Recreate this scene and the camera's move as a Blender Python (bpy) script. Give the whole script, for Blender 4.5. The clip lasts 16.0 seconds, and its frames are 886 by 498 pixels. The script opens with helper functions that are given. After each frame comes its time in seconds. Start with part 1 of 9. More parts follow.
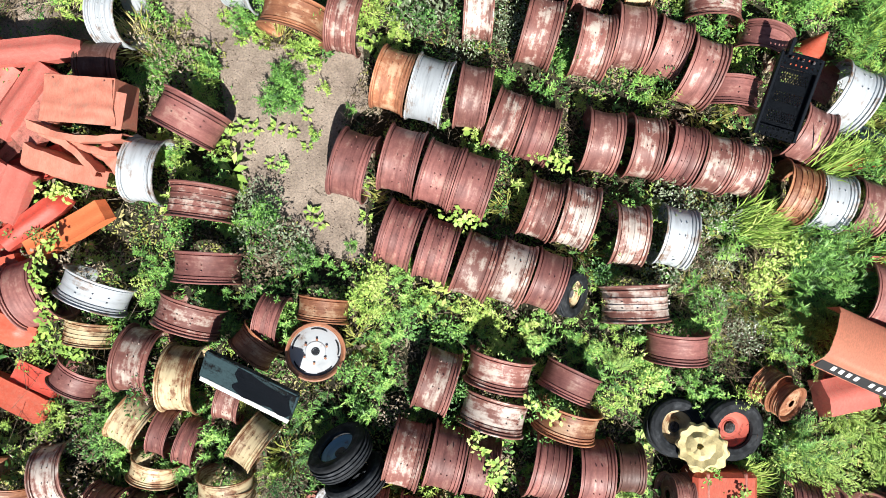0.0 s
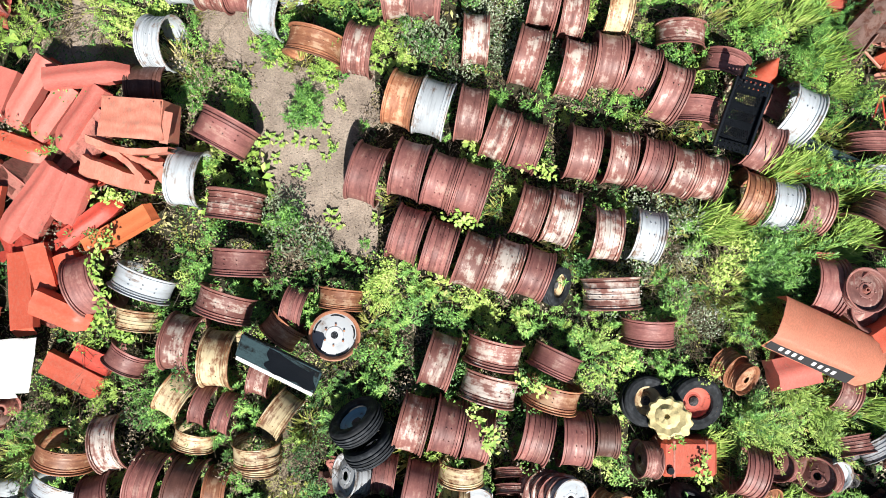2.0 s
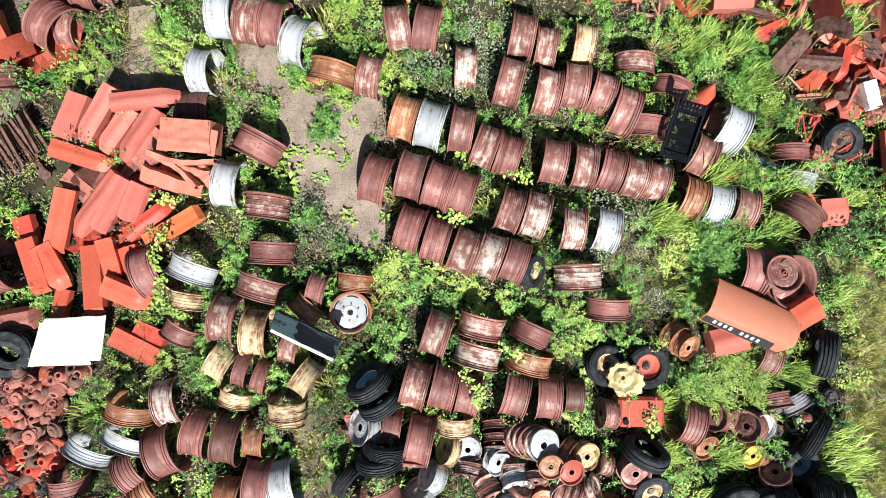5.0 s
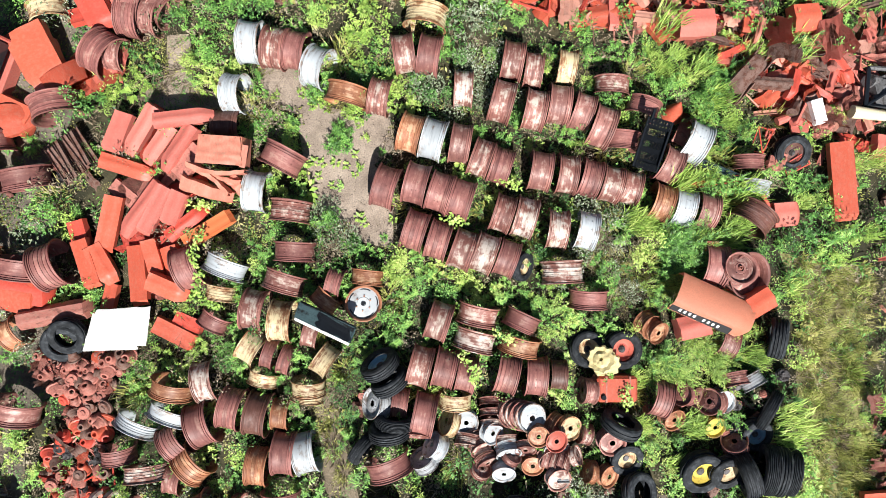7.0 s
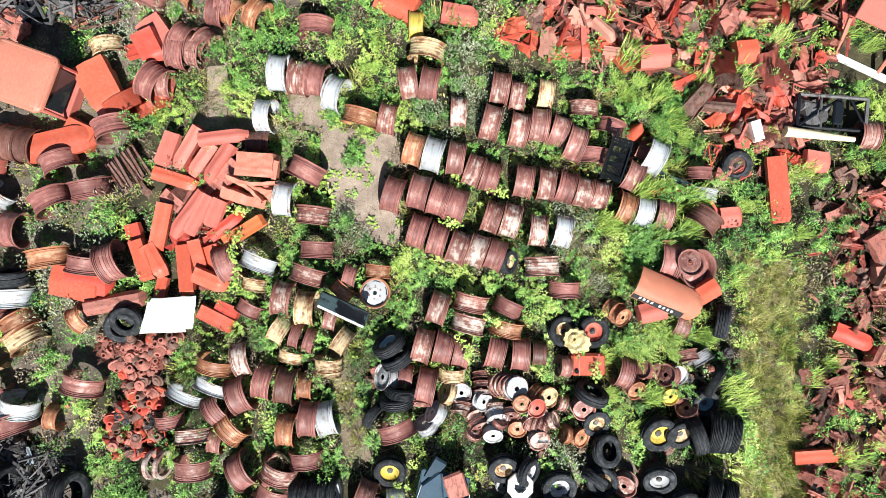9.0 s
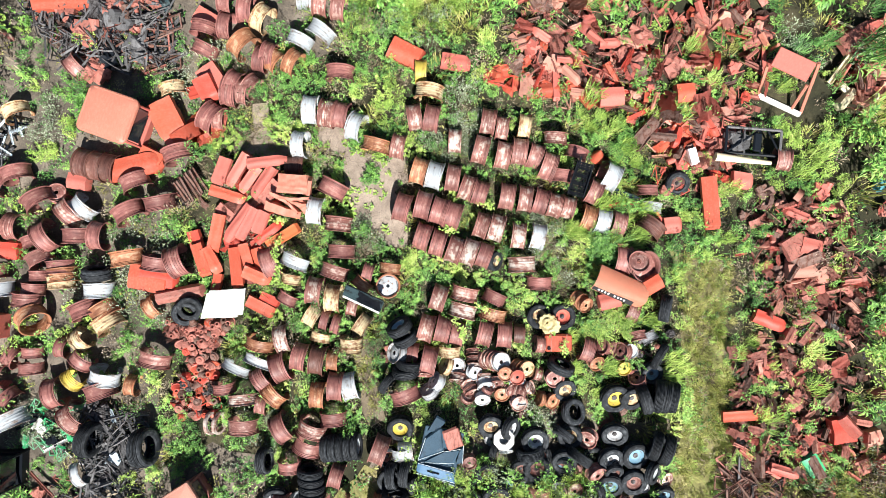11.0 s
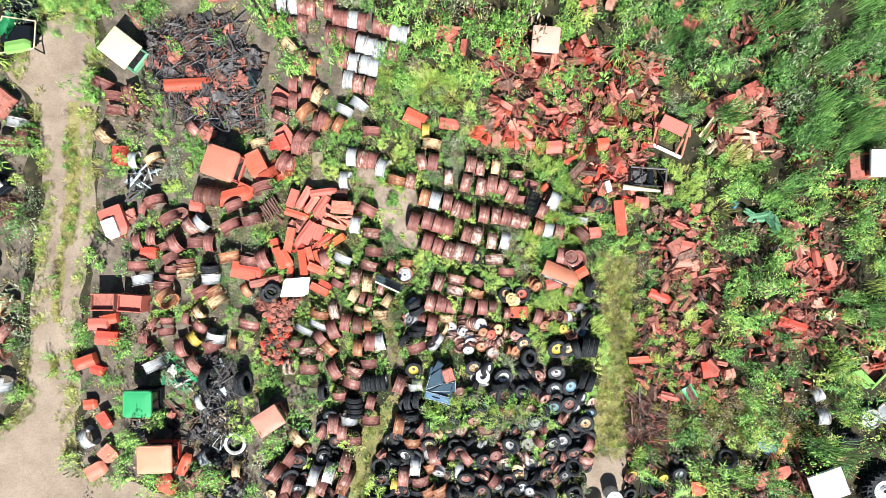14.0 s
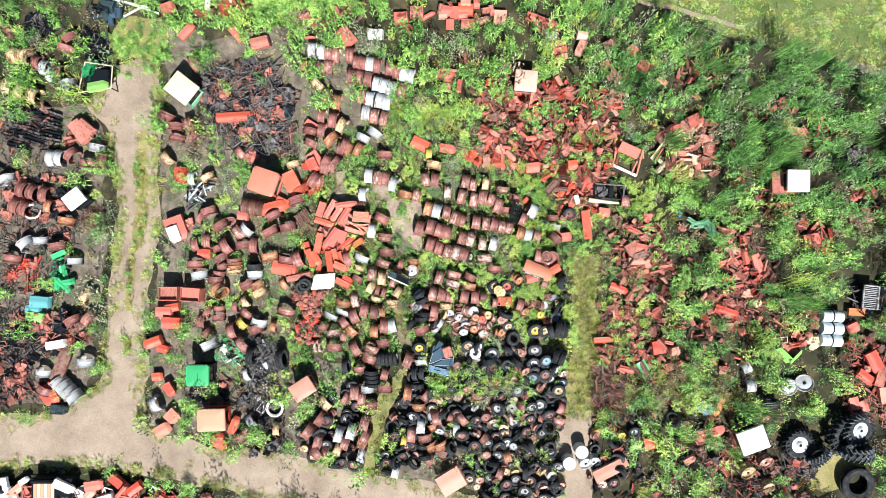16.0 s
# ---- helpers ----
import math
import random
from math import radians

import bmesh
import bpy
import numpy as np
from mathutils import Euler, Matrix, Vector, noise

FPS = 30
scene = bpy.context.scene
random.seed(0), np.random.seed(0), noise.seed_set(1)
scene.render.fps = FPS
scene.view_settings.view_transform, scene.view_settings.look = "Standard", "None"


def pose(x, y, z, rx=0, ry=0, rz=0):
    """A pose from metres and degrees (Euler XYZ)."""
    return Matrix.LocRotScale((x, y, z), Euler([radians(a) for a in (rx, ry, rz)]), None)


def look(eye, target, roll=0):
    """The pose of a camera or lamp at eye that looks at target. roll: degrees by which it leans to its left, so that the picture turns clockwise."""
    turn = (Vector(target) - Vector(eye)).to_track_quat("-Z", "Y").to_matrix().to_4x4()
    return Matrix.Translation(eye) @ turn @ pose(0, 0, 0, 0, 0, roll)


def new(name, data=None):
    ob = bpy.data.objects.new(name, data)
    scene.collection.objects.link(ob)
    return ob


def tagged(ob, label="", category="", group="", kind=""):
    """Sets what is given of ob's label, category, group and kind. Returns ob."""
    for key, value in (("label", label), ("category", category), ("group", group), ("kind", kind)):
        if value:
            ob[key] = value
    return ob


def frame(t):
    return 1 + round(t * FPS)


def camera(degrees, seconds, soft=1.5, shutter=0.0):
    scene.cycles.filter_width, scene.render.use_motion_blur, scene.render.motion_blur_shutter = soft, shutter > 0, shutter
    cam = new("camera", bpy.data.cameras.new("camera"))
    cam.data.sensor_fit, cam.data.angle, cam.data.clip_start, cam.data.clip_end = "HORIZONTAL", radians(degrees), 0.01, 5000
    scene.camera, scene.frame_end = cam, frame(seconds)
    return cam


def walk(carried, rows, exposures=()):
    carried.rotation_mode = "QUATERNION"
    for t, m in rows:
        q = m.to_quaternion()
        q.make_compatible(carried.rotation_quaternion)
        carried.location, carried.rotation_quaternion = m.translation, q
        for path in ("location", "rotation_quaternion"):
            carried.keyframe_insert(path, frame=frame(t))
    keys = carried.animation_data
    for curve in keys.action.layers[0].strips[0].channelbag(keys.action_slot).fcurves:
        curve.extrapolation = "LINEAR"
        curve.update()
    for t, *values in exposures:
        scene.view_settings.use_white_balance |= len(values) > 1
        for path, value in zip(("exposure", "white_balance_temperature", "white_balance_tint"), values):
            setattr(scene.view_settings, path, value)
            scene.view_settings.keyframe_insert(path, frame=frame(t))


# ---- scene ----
# camera and its walk: a drone that looks down and rises
cam = camera(70.0, 16.0, soft=0.68)
PATH = [
    (0, 1.103, -0.882, 9.392, 2.56, 0.21, 1.06),
    (0.5, 1.107, -0.905, 9.727, 2.51, 0.21, 1.07),
    (1, 1.099, -0.926, 10.048, 2.45, 0.21, 1.07),
    (1.5, 1.091, -0.938, 10.400, 2.39, 0.21, 1.08),
    (2, 1.079, -0.947, 10.758, 2.34, 0.22, 1.04),
    (2.5, 1.074, -0.975, 11.119, 2.28, 0.22, 0.99),
    (3, 1.093, -1.005, 11.482, 2.23, 0.22, 0.95),
    (3.5, 1.136, -1.046, 11.849, 2.17, 0.23, 0.94),
    (4, 1.179, -1.101, 12.213, 2.11, 0.23, 0.91),
    (6.5, 1.143, -1.125, 14.296, 1.83, 0.24, 0.67),
    (7, 1.153, -1.150, 14.793, 1.77, 0.25, 0.63),
    (7.5, 1.180, -1.178, 15.324, 1.72, 0.25, 0.59),
    (8, 1.201, -1.212, 15.925, 1.66, 0.25, 0.54),
    (8.5, 1.200, -1.233, 16.654, 1.60, 0.25, 0.52),
    (9, 1.203, -1.218, 17.502, 1.55, 0.26, 0.52),
    (11.5, 1.261, -1.185, 23.308, 1.26, 0.27, 0.43),
    (12, 1.279, -1.190, 25.060, 1.21, 0.28, 0.38),
    (12.5, 1.301, -1.195, 26.871, 1.15, 0.28, 0.32),
    (13, 1.343, -1.208, 28.674, 1.09, 0.28, 0.26),
    (13.5, 1.377, -1.216, 30.504, 1.04, 0.28, 0.16),
    (14, 1.386, -1.204, 32.357, 0.98, 0.29, 0.08),
    (14.5, 1.396, -1.184, 34.231, 0.93, 0.29, 0.05),
    (15, 1.421, -1.150, 36.104, 0.87, 0.29, 0.03),
    (15.5, 1.430, -1.116, 37.946, 0.81, 0.30, 0.02),
    (16, 1.429, -1.097, 39.808, 0.76, 0.30, 0.00),
]
walk(cam, [(t, pose(x, y, z, rx, ry, rz)) for t, x, y, z, rx, ry, rz in PATH],
     [(0, 0.78), (4, 0.78), (7, 0.81), (11.5, 0.98), (16, 0.98)])

# ---- world and sun ----
SUN_WAY = Vector((0.16, -0.80, 1.0)).normalized()      # towards the sun
world = bpy.data.worlds.new("sky")
scene.world = world
world.use_nodes = True
wn = world.node_tree
sky = wn.nodes.new("ShaderNodeTexSky")
sky.sky_type, sky.sun_disc = "NISHITA", False
sky.sun_elevation = math.asin(SUN_WAY.z)
sky.sun_rotation = math.atan2(SUN_WAY.x, SUN_WAY.y)
wn.links.new(sky.outputs[0], wn.nodes["Background"].inputs[0])
wn.nodes["Background"].inputs[1].default_value = 0.036
sun_data = bpy.data.lights.new("sun", "SUN")
sun_data.energy, sun_data.angle, sun_data.color = 5.0, radians(0.53), (1.0, 0.958, 0.905)
sun = new("sun", sun_data)
sun.matrix_world = look(SUN_WAY * 60, (0, 0, 0))


# ---- materials ----
def material(name, rough=0.8, metal=0.0):
    m = bpy.data.materials.new(name)
    m.use_nodes = True
    b = m.node_tree.nodes["Principled BSDF"]
    b.inputs["Roughness"].default_value, b.inputs["Metallic"].default_value = rough, metal
    return m, m.node_tree, b


def node(tree, kind, **values):
    n = tree.nodes.new(kind)
    for key, value in values.items():
        n.inputs[key].default_value = value
    return n


def ramp(tree, fac, stops):
    n = tree.nodes.new("ShaderNodeValToRGB")
    while len(n.color_ramp.elements) < len(stops):
        n.color_ramp.elements.new(0.5)
    for e, (at, col) in zip(n.color_ramp.elements, stops):
        e.position, e.color = at, (*col, 1)
    tree.links.new(fac, n.inputs[0])
    return n.outputs[0]


def mixed(tree, fac, a, b):
    n = tree.nodes.new("ShaderNodeMix")
    n.data_type = "RGBA"
    for value, i in ((fac, 0), (a, 6), (b, 7)):
        if hasattr(value, "is_linked"):
            tree.links.new(value, n.inputs[i])
        else:
            n.inputs[i].default_value = value if i == 0 else (*value, 1)
    return n.outputs[2]


def own_coords(tree, squash=(1, 1, 1)):
    """Object coordinates, moved by a random amount from thing to thing."""
    tc = tree.nodes.new("ShaderNodeTexCoord")
    info = tree.nodes.new("ShaderNodeObjectInfo")
    mp = tree.nodes.new("ShaderNodeMapping")
    mp.inputs["Scale"].default_value = squash
    mul = tree.nodes.new("ShaderNodeVectorMath")
    mul.operation = "SCALE"
    mul.inputs[0].default_value = (37, 53, 71)
    tree.links.new(info.outputs["Random"], mul.inputs["Scale"])
    tree.links.new(tc.outputs["Object"], mp.inputs["Vector"])
    tree.links.new(mul.outputs[0], mp.inputs["Location"])
    geo = tree.nodes.new("ShaderNodeNewGeometry")
    add = tree.nodes.new("ShaderNodeMath")
    tree.links.new(info.outputs["Random"], add.inputs[0])
    tree.links.new(geo.outputs["Random Per Island"], add.inputs[1])
    turn = tree.nodes.new("ShaderNodeMath")
    turn.operation = "FRACT"
    tree.links.new(add.outputs[0], turn.inputs[0])
    return mp.outputs[0], turn.outputs[0]


def noisy(tree, coords, scale, detail=4.0, rough=0.6):
    n = node(tree, "ShaderNodeTexNoise", Scale=scale, Detail=detail, Roughness=rough)
    tree.links.new(coords, n.inputs["Vector"])
    return n.outputs[0]


def bumped(tree, b, height, strength, distance=0.01):
    n = node(tree, "ShaderNodeBump", Strength=strength, Distance=distance)
    tree.links.new(height, n.inputs["Height"])
    tree.links.new(n.outputs[0], b.inputs["Normal"])


def varied(tree, colour, rnd, spread=0.35):
    """The colour, lighter or darker from thing to thing."""
    hsv = tree.nodes.new("ShaderNodeHueSaturation")
    mr = node(tree, "ShaderNodeMapRange")
    mr.inputs[3].default_value, mr.inputs[4].default_value = 1 - spread, 1 + spread
    tree.links.new(rnd, mr.inputs[0])
    tree.links.new(mr.outputs[0], hsv.inputs["Value"])
    tree.links.new(colour, hsv.inputs["Color"])
    return hsv.outputs[0]


def painted_steel(name, paint, rust, worn, rough=0.55, bands=3.0, spread=0.25, dust=0.0):
    """Steel whose paint has given way to rust: worn 0 is all paint, 1 all rust."""
    m, tree, b = material(name, rough)
    xyz, rnd = own_coords(tree, (bands, 1, 1))
    big = noisy(tree, xyz, 2.8, 9, 0.74)
    mid = noisy(tree, xyz, 5.5, 5, 0.6)
    fine = noisy(tree, xyz, 26, 5, 0.7)
    rusty = ramp(tree, mid, [(0.28, [c * 0.70 for c in rust]), (0.48, rust), (0.64, (rust[0] * 1.22, rust[1] * 1.26, rust[2] * 1.22)), (0.80, (rust[0] * 1.6, rust[1] * 1.85, rust[2] * 1.75))])
    speckle = ramp(tree, fine, [(0.3, (0.72, 0.70, 0.68)), (0.55, (1, 1, 1)), (0.8, (1.22, 1.22, 1.2))])
    grain = tree.nodes.new("ShaderNodeMix")
    grain.data_type, grain.blend_type = "RGBA", "MULTIPLY"
    grain.inputs[0].default_value = 1.0
    tree.links.new(rusty, grain.inputs[6])
    tree.links.new(speckle, grain.inputs[7])
    rusty = varied(tree, grain.outputs[2], rnd, spread)
    coat = varied(tree, ramp(tree, fine, [(0.25, [c * 0.72 for c in paint]), (0.6, paint)]), rnd, spread * 0.8)
    cut = 0.68 - 0.36 * (1 - worn)
    sum_ = tree.nodes.new("ShaderNodeMath")
    sum_.operation = "MULTIPLY_ADD"
    tree.links.new(fine, sum_.inputs[0])
    sum_.inputs[1].default_value = 0.25
    tree.links.new(big, sum_.inputs[2])
    mask = ramp(tree, sum_.outputs[0], [(cut - 0.01, (0, 0, 0)), (cut + 0.03, (0.55, 0.55, 0.55)), (cut + 0.10, (1, 1, 1))])
    colour = mixed(tree, mask, rusty, coat)
    if dust:
        speck = ramp(tree, noisy(tree, xyz, 9, 3, 0.5), [(0.45, (0, 0, 0)), (0.7, (dust, dust, dust))])
        colour = mixed(tree, speck, colour, (0.34, 0.27, 0.2))
    tree.links.new(colour, b.inputs["Base Color"])
    tree.links.new(ramp(tree, mask, [(0, (rough + 0.14,) * 3), (1, (rough,) * 3)]), b.inputs["Roughness"])
    b.inputs["Specular IOR Level"].default_value = 0.35 if sum(paint) > 0.5 else 0.12
    bumped(tree, b, fine, 0.35, 0.006)
    return m


def rim_steel(name, paint, rust, worn, rough=0.48, spread=0.3):
    """Rolled steel: rust and paint drawn out round the barrel, the paint lasting longest on its middle."""
    m, tree, b = material(name, rough)
    around, rnd = own_coords(tree, (3.2, 0.75, 0.75))
    even, _ = own_coords(tree, (0.55, 1, 1))
    streak = noisy(tree, around, 2.3, 5, 0.62)
    blotch = noisy(tree, even, 4.2, 6, 0.66)
    fine = noisy(tree, even, 34, 3, 0.6)
    tone = ramp(tree, streak, [(0.30, (rust[0] * 0.62, rust[1] * 0.56, rust[2] * 0.56)), (0.46, rust), (0.60, (rust[0] * 1.18, rust[1] * 1.24, rust[2] * 1.20)), (0.76, (rust[0] * 1.5, rust[1] * 1.6, rust[2] * 1.45))])
    cloud = ramp(tree, blotch, [(0.32, (0.74, 0.72, 0.72)), (0.5, (1, 1, 1)), (0.68, (1.24, 1.2, 1.16))])
    grain = ramp(tree, fine, [(0.3, (0.88, 0.87, 0.86)), (0.7, (1.09, 1.09, 1.08))])
    rusty = tone
    for layer in (cloud, grain):
        mul = tree.nodes.new("ShaderNodeMix")
        mul.data_type, mul.blend_type = "RGBA", "MULTIPLY"
        mul.inputs[0].default_value = 1.0
        tree.links.new(rusty, mul.inputs[6])
        tree.links.new(layer, mul.inputs[7])
        rusty = mul.outputs[2]
    rusty = varied(tree, rusty, rnd, spread)
    coat = varied(tree, ramp(tree, streak, [(0.34, [c * 0.74 for c in paint]), (0.52, paint), (0.7, [c * 1.08 for c in paint])]), rnd, spread * 0.7)

    def blend(a, ka, c, kc):
        first = tree.nodes.new("ShaderNodeMath")
        first.operation = "MULTIPLY"
        tree.links.new(a, first.inputs[0])
        first.inputs[1].default_value = ka
        both = tree.nodes.new("ShaderNodeMath")
        both.operation = "MULTIPLY_ADD"
        tree.links.new(c, both.inputs[0])
        both.inputs[1].default_value = kc
        tree.links.new(first.outputs[0], both.inputs[2])
        return both.outputs[0]

    tc = tree.nodes.new("ShaderNodeTexCoord")
    sep = tree.nodes.new("ShaderNodeSeparateXYZ")
    tree.links.new(tc.outputs["Object"], sep.inputs[0])
    off = tree.nodes.new("ShaderNodeMath")
    off.operation = "POWER"
    aside = tree.nodes.new("ShaderNodeMath")
    aside.operation = "ABSOLUTE"
    tree.links.new(sep.outputs["X"], aside.inputs[0])
    tree.links.new(aside.outputs[0], off.inputs[0])
    off.inputs[1].default_value = 2.0
    value = blend(blend(blotch, 0.72, streak, 0.42), 1.0, fine, 0.10)
    value = blend(value, 1.0, off.outputs[0], -0.42)
    cut = 0.535 + (worn - 0.5) * 0.36
    mask = ramp(tree, value, [(cut - 0.035, (0, 0, 0)), (cut + 0.02, (0.5, 0.5, 0.5)), (cut + 0.08, (1, 1, 1))])
    tree.links.new(mixed(tree, mask, rusty, coat), b.inputs["Base Color"])
    tree.links.new(ramp(tree, streak, [(0.35, (rough + 0.16,) * 3), (0.65, (rough - 0.04,) * 3)]), b.inputs["Roughness"])
    b.inputs["Specular IOR Level"].default_value = 0.4
    bumped(tree, b, blotch, 0.22, 0.012)
    return m


RUST = (0.216, 0.088, 0.080)
RIM = {
    "r": rim_steel("rust_brown", (0.33, 0.20, 0.165), RUST, 0.92),
    "d": rim_steel("rust_dark", (0.16, 0.10, 0.09), (0.115, 0.05, 0.04), 0.85),
    "p": rim_steel("rust_pale", (0.44, 0.31, 0.27), (0.24, 0.105, 0.092), 0.84),
    "o": rim_steel("rust_orange", (0.46, 0.30, 0.19), (0.29, 0.122, 0.066), 0.82),
    "m": rim_steel("paint_flaking", (0.47, 0.40, 0.345), (0.215, 0.09, 0.076), 0.77),
    "h": rim_steel("paint_chalky", (0.53, 0.47, 0.42), (0.235, 0.108, 0.088), 0.62),
    "w": rim_steel("paint_silver", (0.42, 0.46, 0.49), (0.27, 0.20, 0.155), 0.34, 0.38),
    "c": rim_steel("paint_cream", (0.53, 0.44, 0.27), (0.26, 0.13, 0.065), 0.52),
    "y": rim_steel("paint_yellow", (0.50, 0.39, 0.07), (0.28, 0.18, 0.08), 0.35),
    "e": rim_steel("paint_red", (0.44, 0.105, 0.075), (0.25, 0.085, 0.06), 0.4),
    "k": rim_steel("steel_grey", (0.34, 0.36, 0.38), (0.13, 0.11, 0.10), 0.4),
    "b": rim_steel("paint_blue", (0.20, 0.36, 0.47), (0.2, 0.15, 0.12), 0.35),
}
SHEET = {
    "o": painted_steel("sheet_orange", (0.50, 0.096, 0.054), (0.30, 0.068, 0.045), 0.26, 0.45, 2.6, 0.2, 0.14),
    "p": painted_steel("sheet_faded", (0.52, 0.140, 0.110), (0.34, 0.090, 0.072), 0.30, 0.6, 2.6, 0.2, 0.16),
    "e": painted_steel("sheet_red", (0.50, 0.066, 0.044), (0.22, 0.05, 0.04), 0.40, 0.5, 2.6, 0.3, 0.1),
    "r": painted_steel("sheet_rust", (0.40, 0.145, 0.115), (0.21, 0.076, 0.06), 0.62, 0.6, 2.6, 0.3, 0.2),
    "w": painted_steel("sheet_white", (0.82, 0.82, 0.80), (0.6, 0.52, 0.42), 0.08, 0.4, 2.6, 0.05),
    "g": painted_steel("sheet_green", (0.045, 0.40, 0.16), (0.05, 0.17, 0.09), 0.10, 0.4, 2.6, 0.15),
    "l": painted_steel("sheet_lime", (0.25, 0.52, 0.14), (0.14, 0.2, 0.06), 0.15, 0.4, 2.6, 0.15),
}
SHEET.update({
    "k": painted_steel("sheet_black", (0.009, 0.012, 0.017), (0.02, 0.018, 0.017), 0.2, 0.42, 2.6, 0.2),
    "b": painted_steel("sheet_blue", (0.035, 0.062, 0.070), (0.006, 0.007, 0.008), 0.66, 0.4, 0.6, 0.1),
    "q": painted_steel("sheet_slate", (0.042, 0.080, 0.118), (0.022, 0.030, 0.040), 0.40, 0.5, 1.6, 0.3),
    "v": painted_steel("moulded_cream", (0.62, 0.53, 0.27), (0.45, 0.36, 0.17), 0.05, 0.5, 1.0, 0.05),
    "t": painted_steel("sheet_teal", (0.10, 0.34, 0.38), (0.11, 0.16, 0.16), 0.2, 0.5, 2.6, 0.2),
    "c": painted_steel("sheet_cream", (0.70, 0.62, 0.42), (0.42, 0.33, 0.2), 0.25, 0.5, 2.6, 0.1),
    "s": painted_steel("scrap_iron", (0.20, 0.13, 0.11), (0.13, 0.06, 0.045), 0.7, 0.6, 2.6, 0.4),
    "n": painted_steel("scrap_black_iron", (0.13, 0.125, 0.13), (0.026, 0.022, 0.022), 0.72, 0.55, 2.6, 0.4),
    "u": painted_steel("sheet_pale_green", (0.20, 0.50, 0.30), (0.10, 0.24, 0.14), 0.25, 0.5, 1.5, 0.2),
    "y": painted_steel("sheet_tangerine", (0.62, 0.17, 0.065), (0.40, 0.12, 0.05), 0.25, 0.5, 2.6, 0.1),
})
SHEET.update({
    "i": painted_steel("scrap_grey_iron", (0.15, 0.152, 0.158), (0.05, 0.045, 0.044), 0.6, 0.45, 2.6, 0.4),
    "z": painted_steel("sheet_chalk_pink", (0.64, 0.40, 0.335), (0.44, 0.20, 0.155), 0.34, 0.5, 2.0, 0.1),
    "f": painted_steel("sheet_peach", (0.51, 0.185, 0.128), (0.41, 0.17, 0.12), 0.30, 0.5, 2.6, 0.12, 0.3),
})
SHEET.update({
    "j": painted_steel("sheet_salmon", (0.56, 0.27, 0.205), (0.40, 0.155, 0.115), 0.32, 0.55, 2.4, 0.25, 0.15),
    "x": painted_steel("sheet_sky_blue", (0.095, 0.20, 0.33), (0.10, 0.14, 0.2), 0.2, 0.5, 2.0, 0.1),
    "m": painted_steel("drum_white", (0.62, 0.72, 0.78), (0.40, 0.42, 0.42), 0.1, 0.4, 1.5, 0.06),
    "a": painted_steel("coral_sheet", (0.77, 0.335, 0.222), (0.52, 0.21, 0.14), 0.15, 0.5, 2.6, 0.1),
})


def rubber(name="old_rubber", pale=1.0):
    m, tree, b = material(name, 0.75)
    xyz, rnd = own_coords(tree)
    col = ramp(tree, noisy(tree, xyz, 7, 5), [(0.3, (0.010 * pale, 0.012 * pale, 0.014 * pale)), (0.52, (0.024 * pale, 0.028 * pale, 0.033 * pale)), (0.80, (0.085 * pale, 0.094 * pale, 0.104 * pale))])
    tree.links.new(varied(tree, col, rnd, 0.4), b.inputs["Base Color"])
    b.inputs["Specular IOR Level"].default_value = 0.2
    bumped(tree, b, noisy(tree, xyz, 60, 3), 0.3, 0.004)
    return m


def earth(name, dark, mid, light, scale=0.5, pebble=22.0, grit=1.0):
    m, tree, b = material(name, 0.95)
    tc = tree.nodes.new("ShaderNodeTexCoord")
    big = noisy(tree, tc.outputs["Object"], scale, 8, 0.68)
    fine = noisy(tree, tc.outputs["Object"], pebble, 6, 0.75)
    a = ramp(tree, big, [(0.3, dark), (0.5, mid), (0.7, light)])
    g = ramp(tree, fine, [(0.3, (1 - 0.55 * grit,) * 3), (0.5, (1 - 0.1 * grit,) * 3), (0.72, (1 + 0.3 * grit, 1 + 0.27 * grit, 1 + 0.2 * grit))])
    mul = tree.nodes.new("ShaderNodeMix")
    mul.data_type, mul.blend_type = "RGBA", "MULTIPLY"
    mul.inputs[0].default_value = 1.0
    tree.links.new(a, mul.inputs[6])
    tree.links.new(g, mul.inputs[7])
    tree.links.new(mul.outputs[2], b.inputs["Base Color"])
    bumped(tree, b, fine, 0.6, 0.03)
    return m


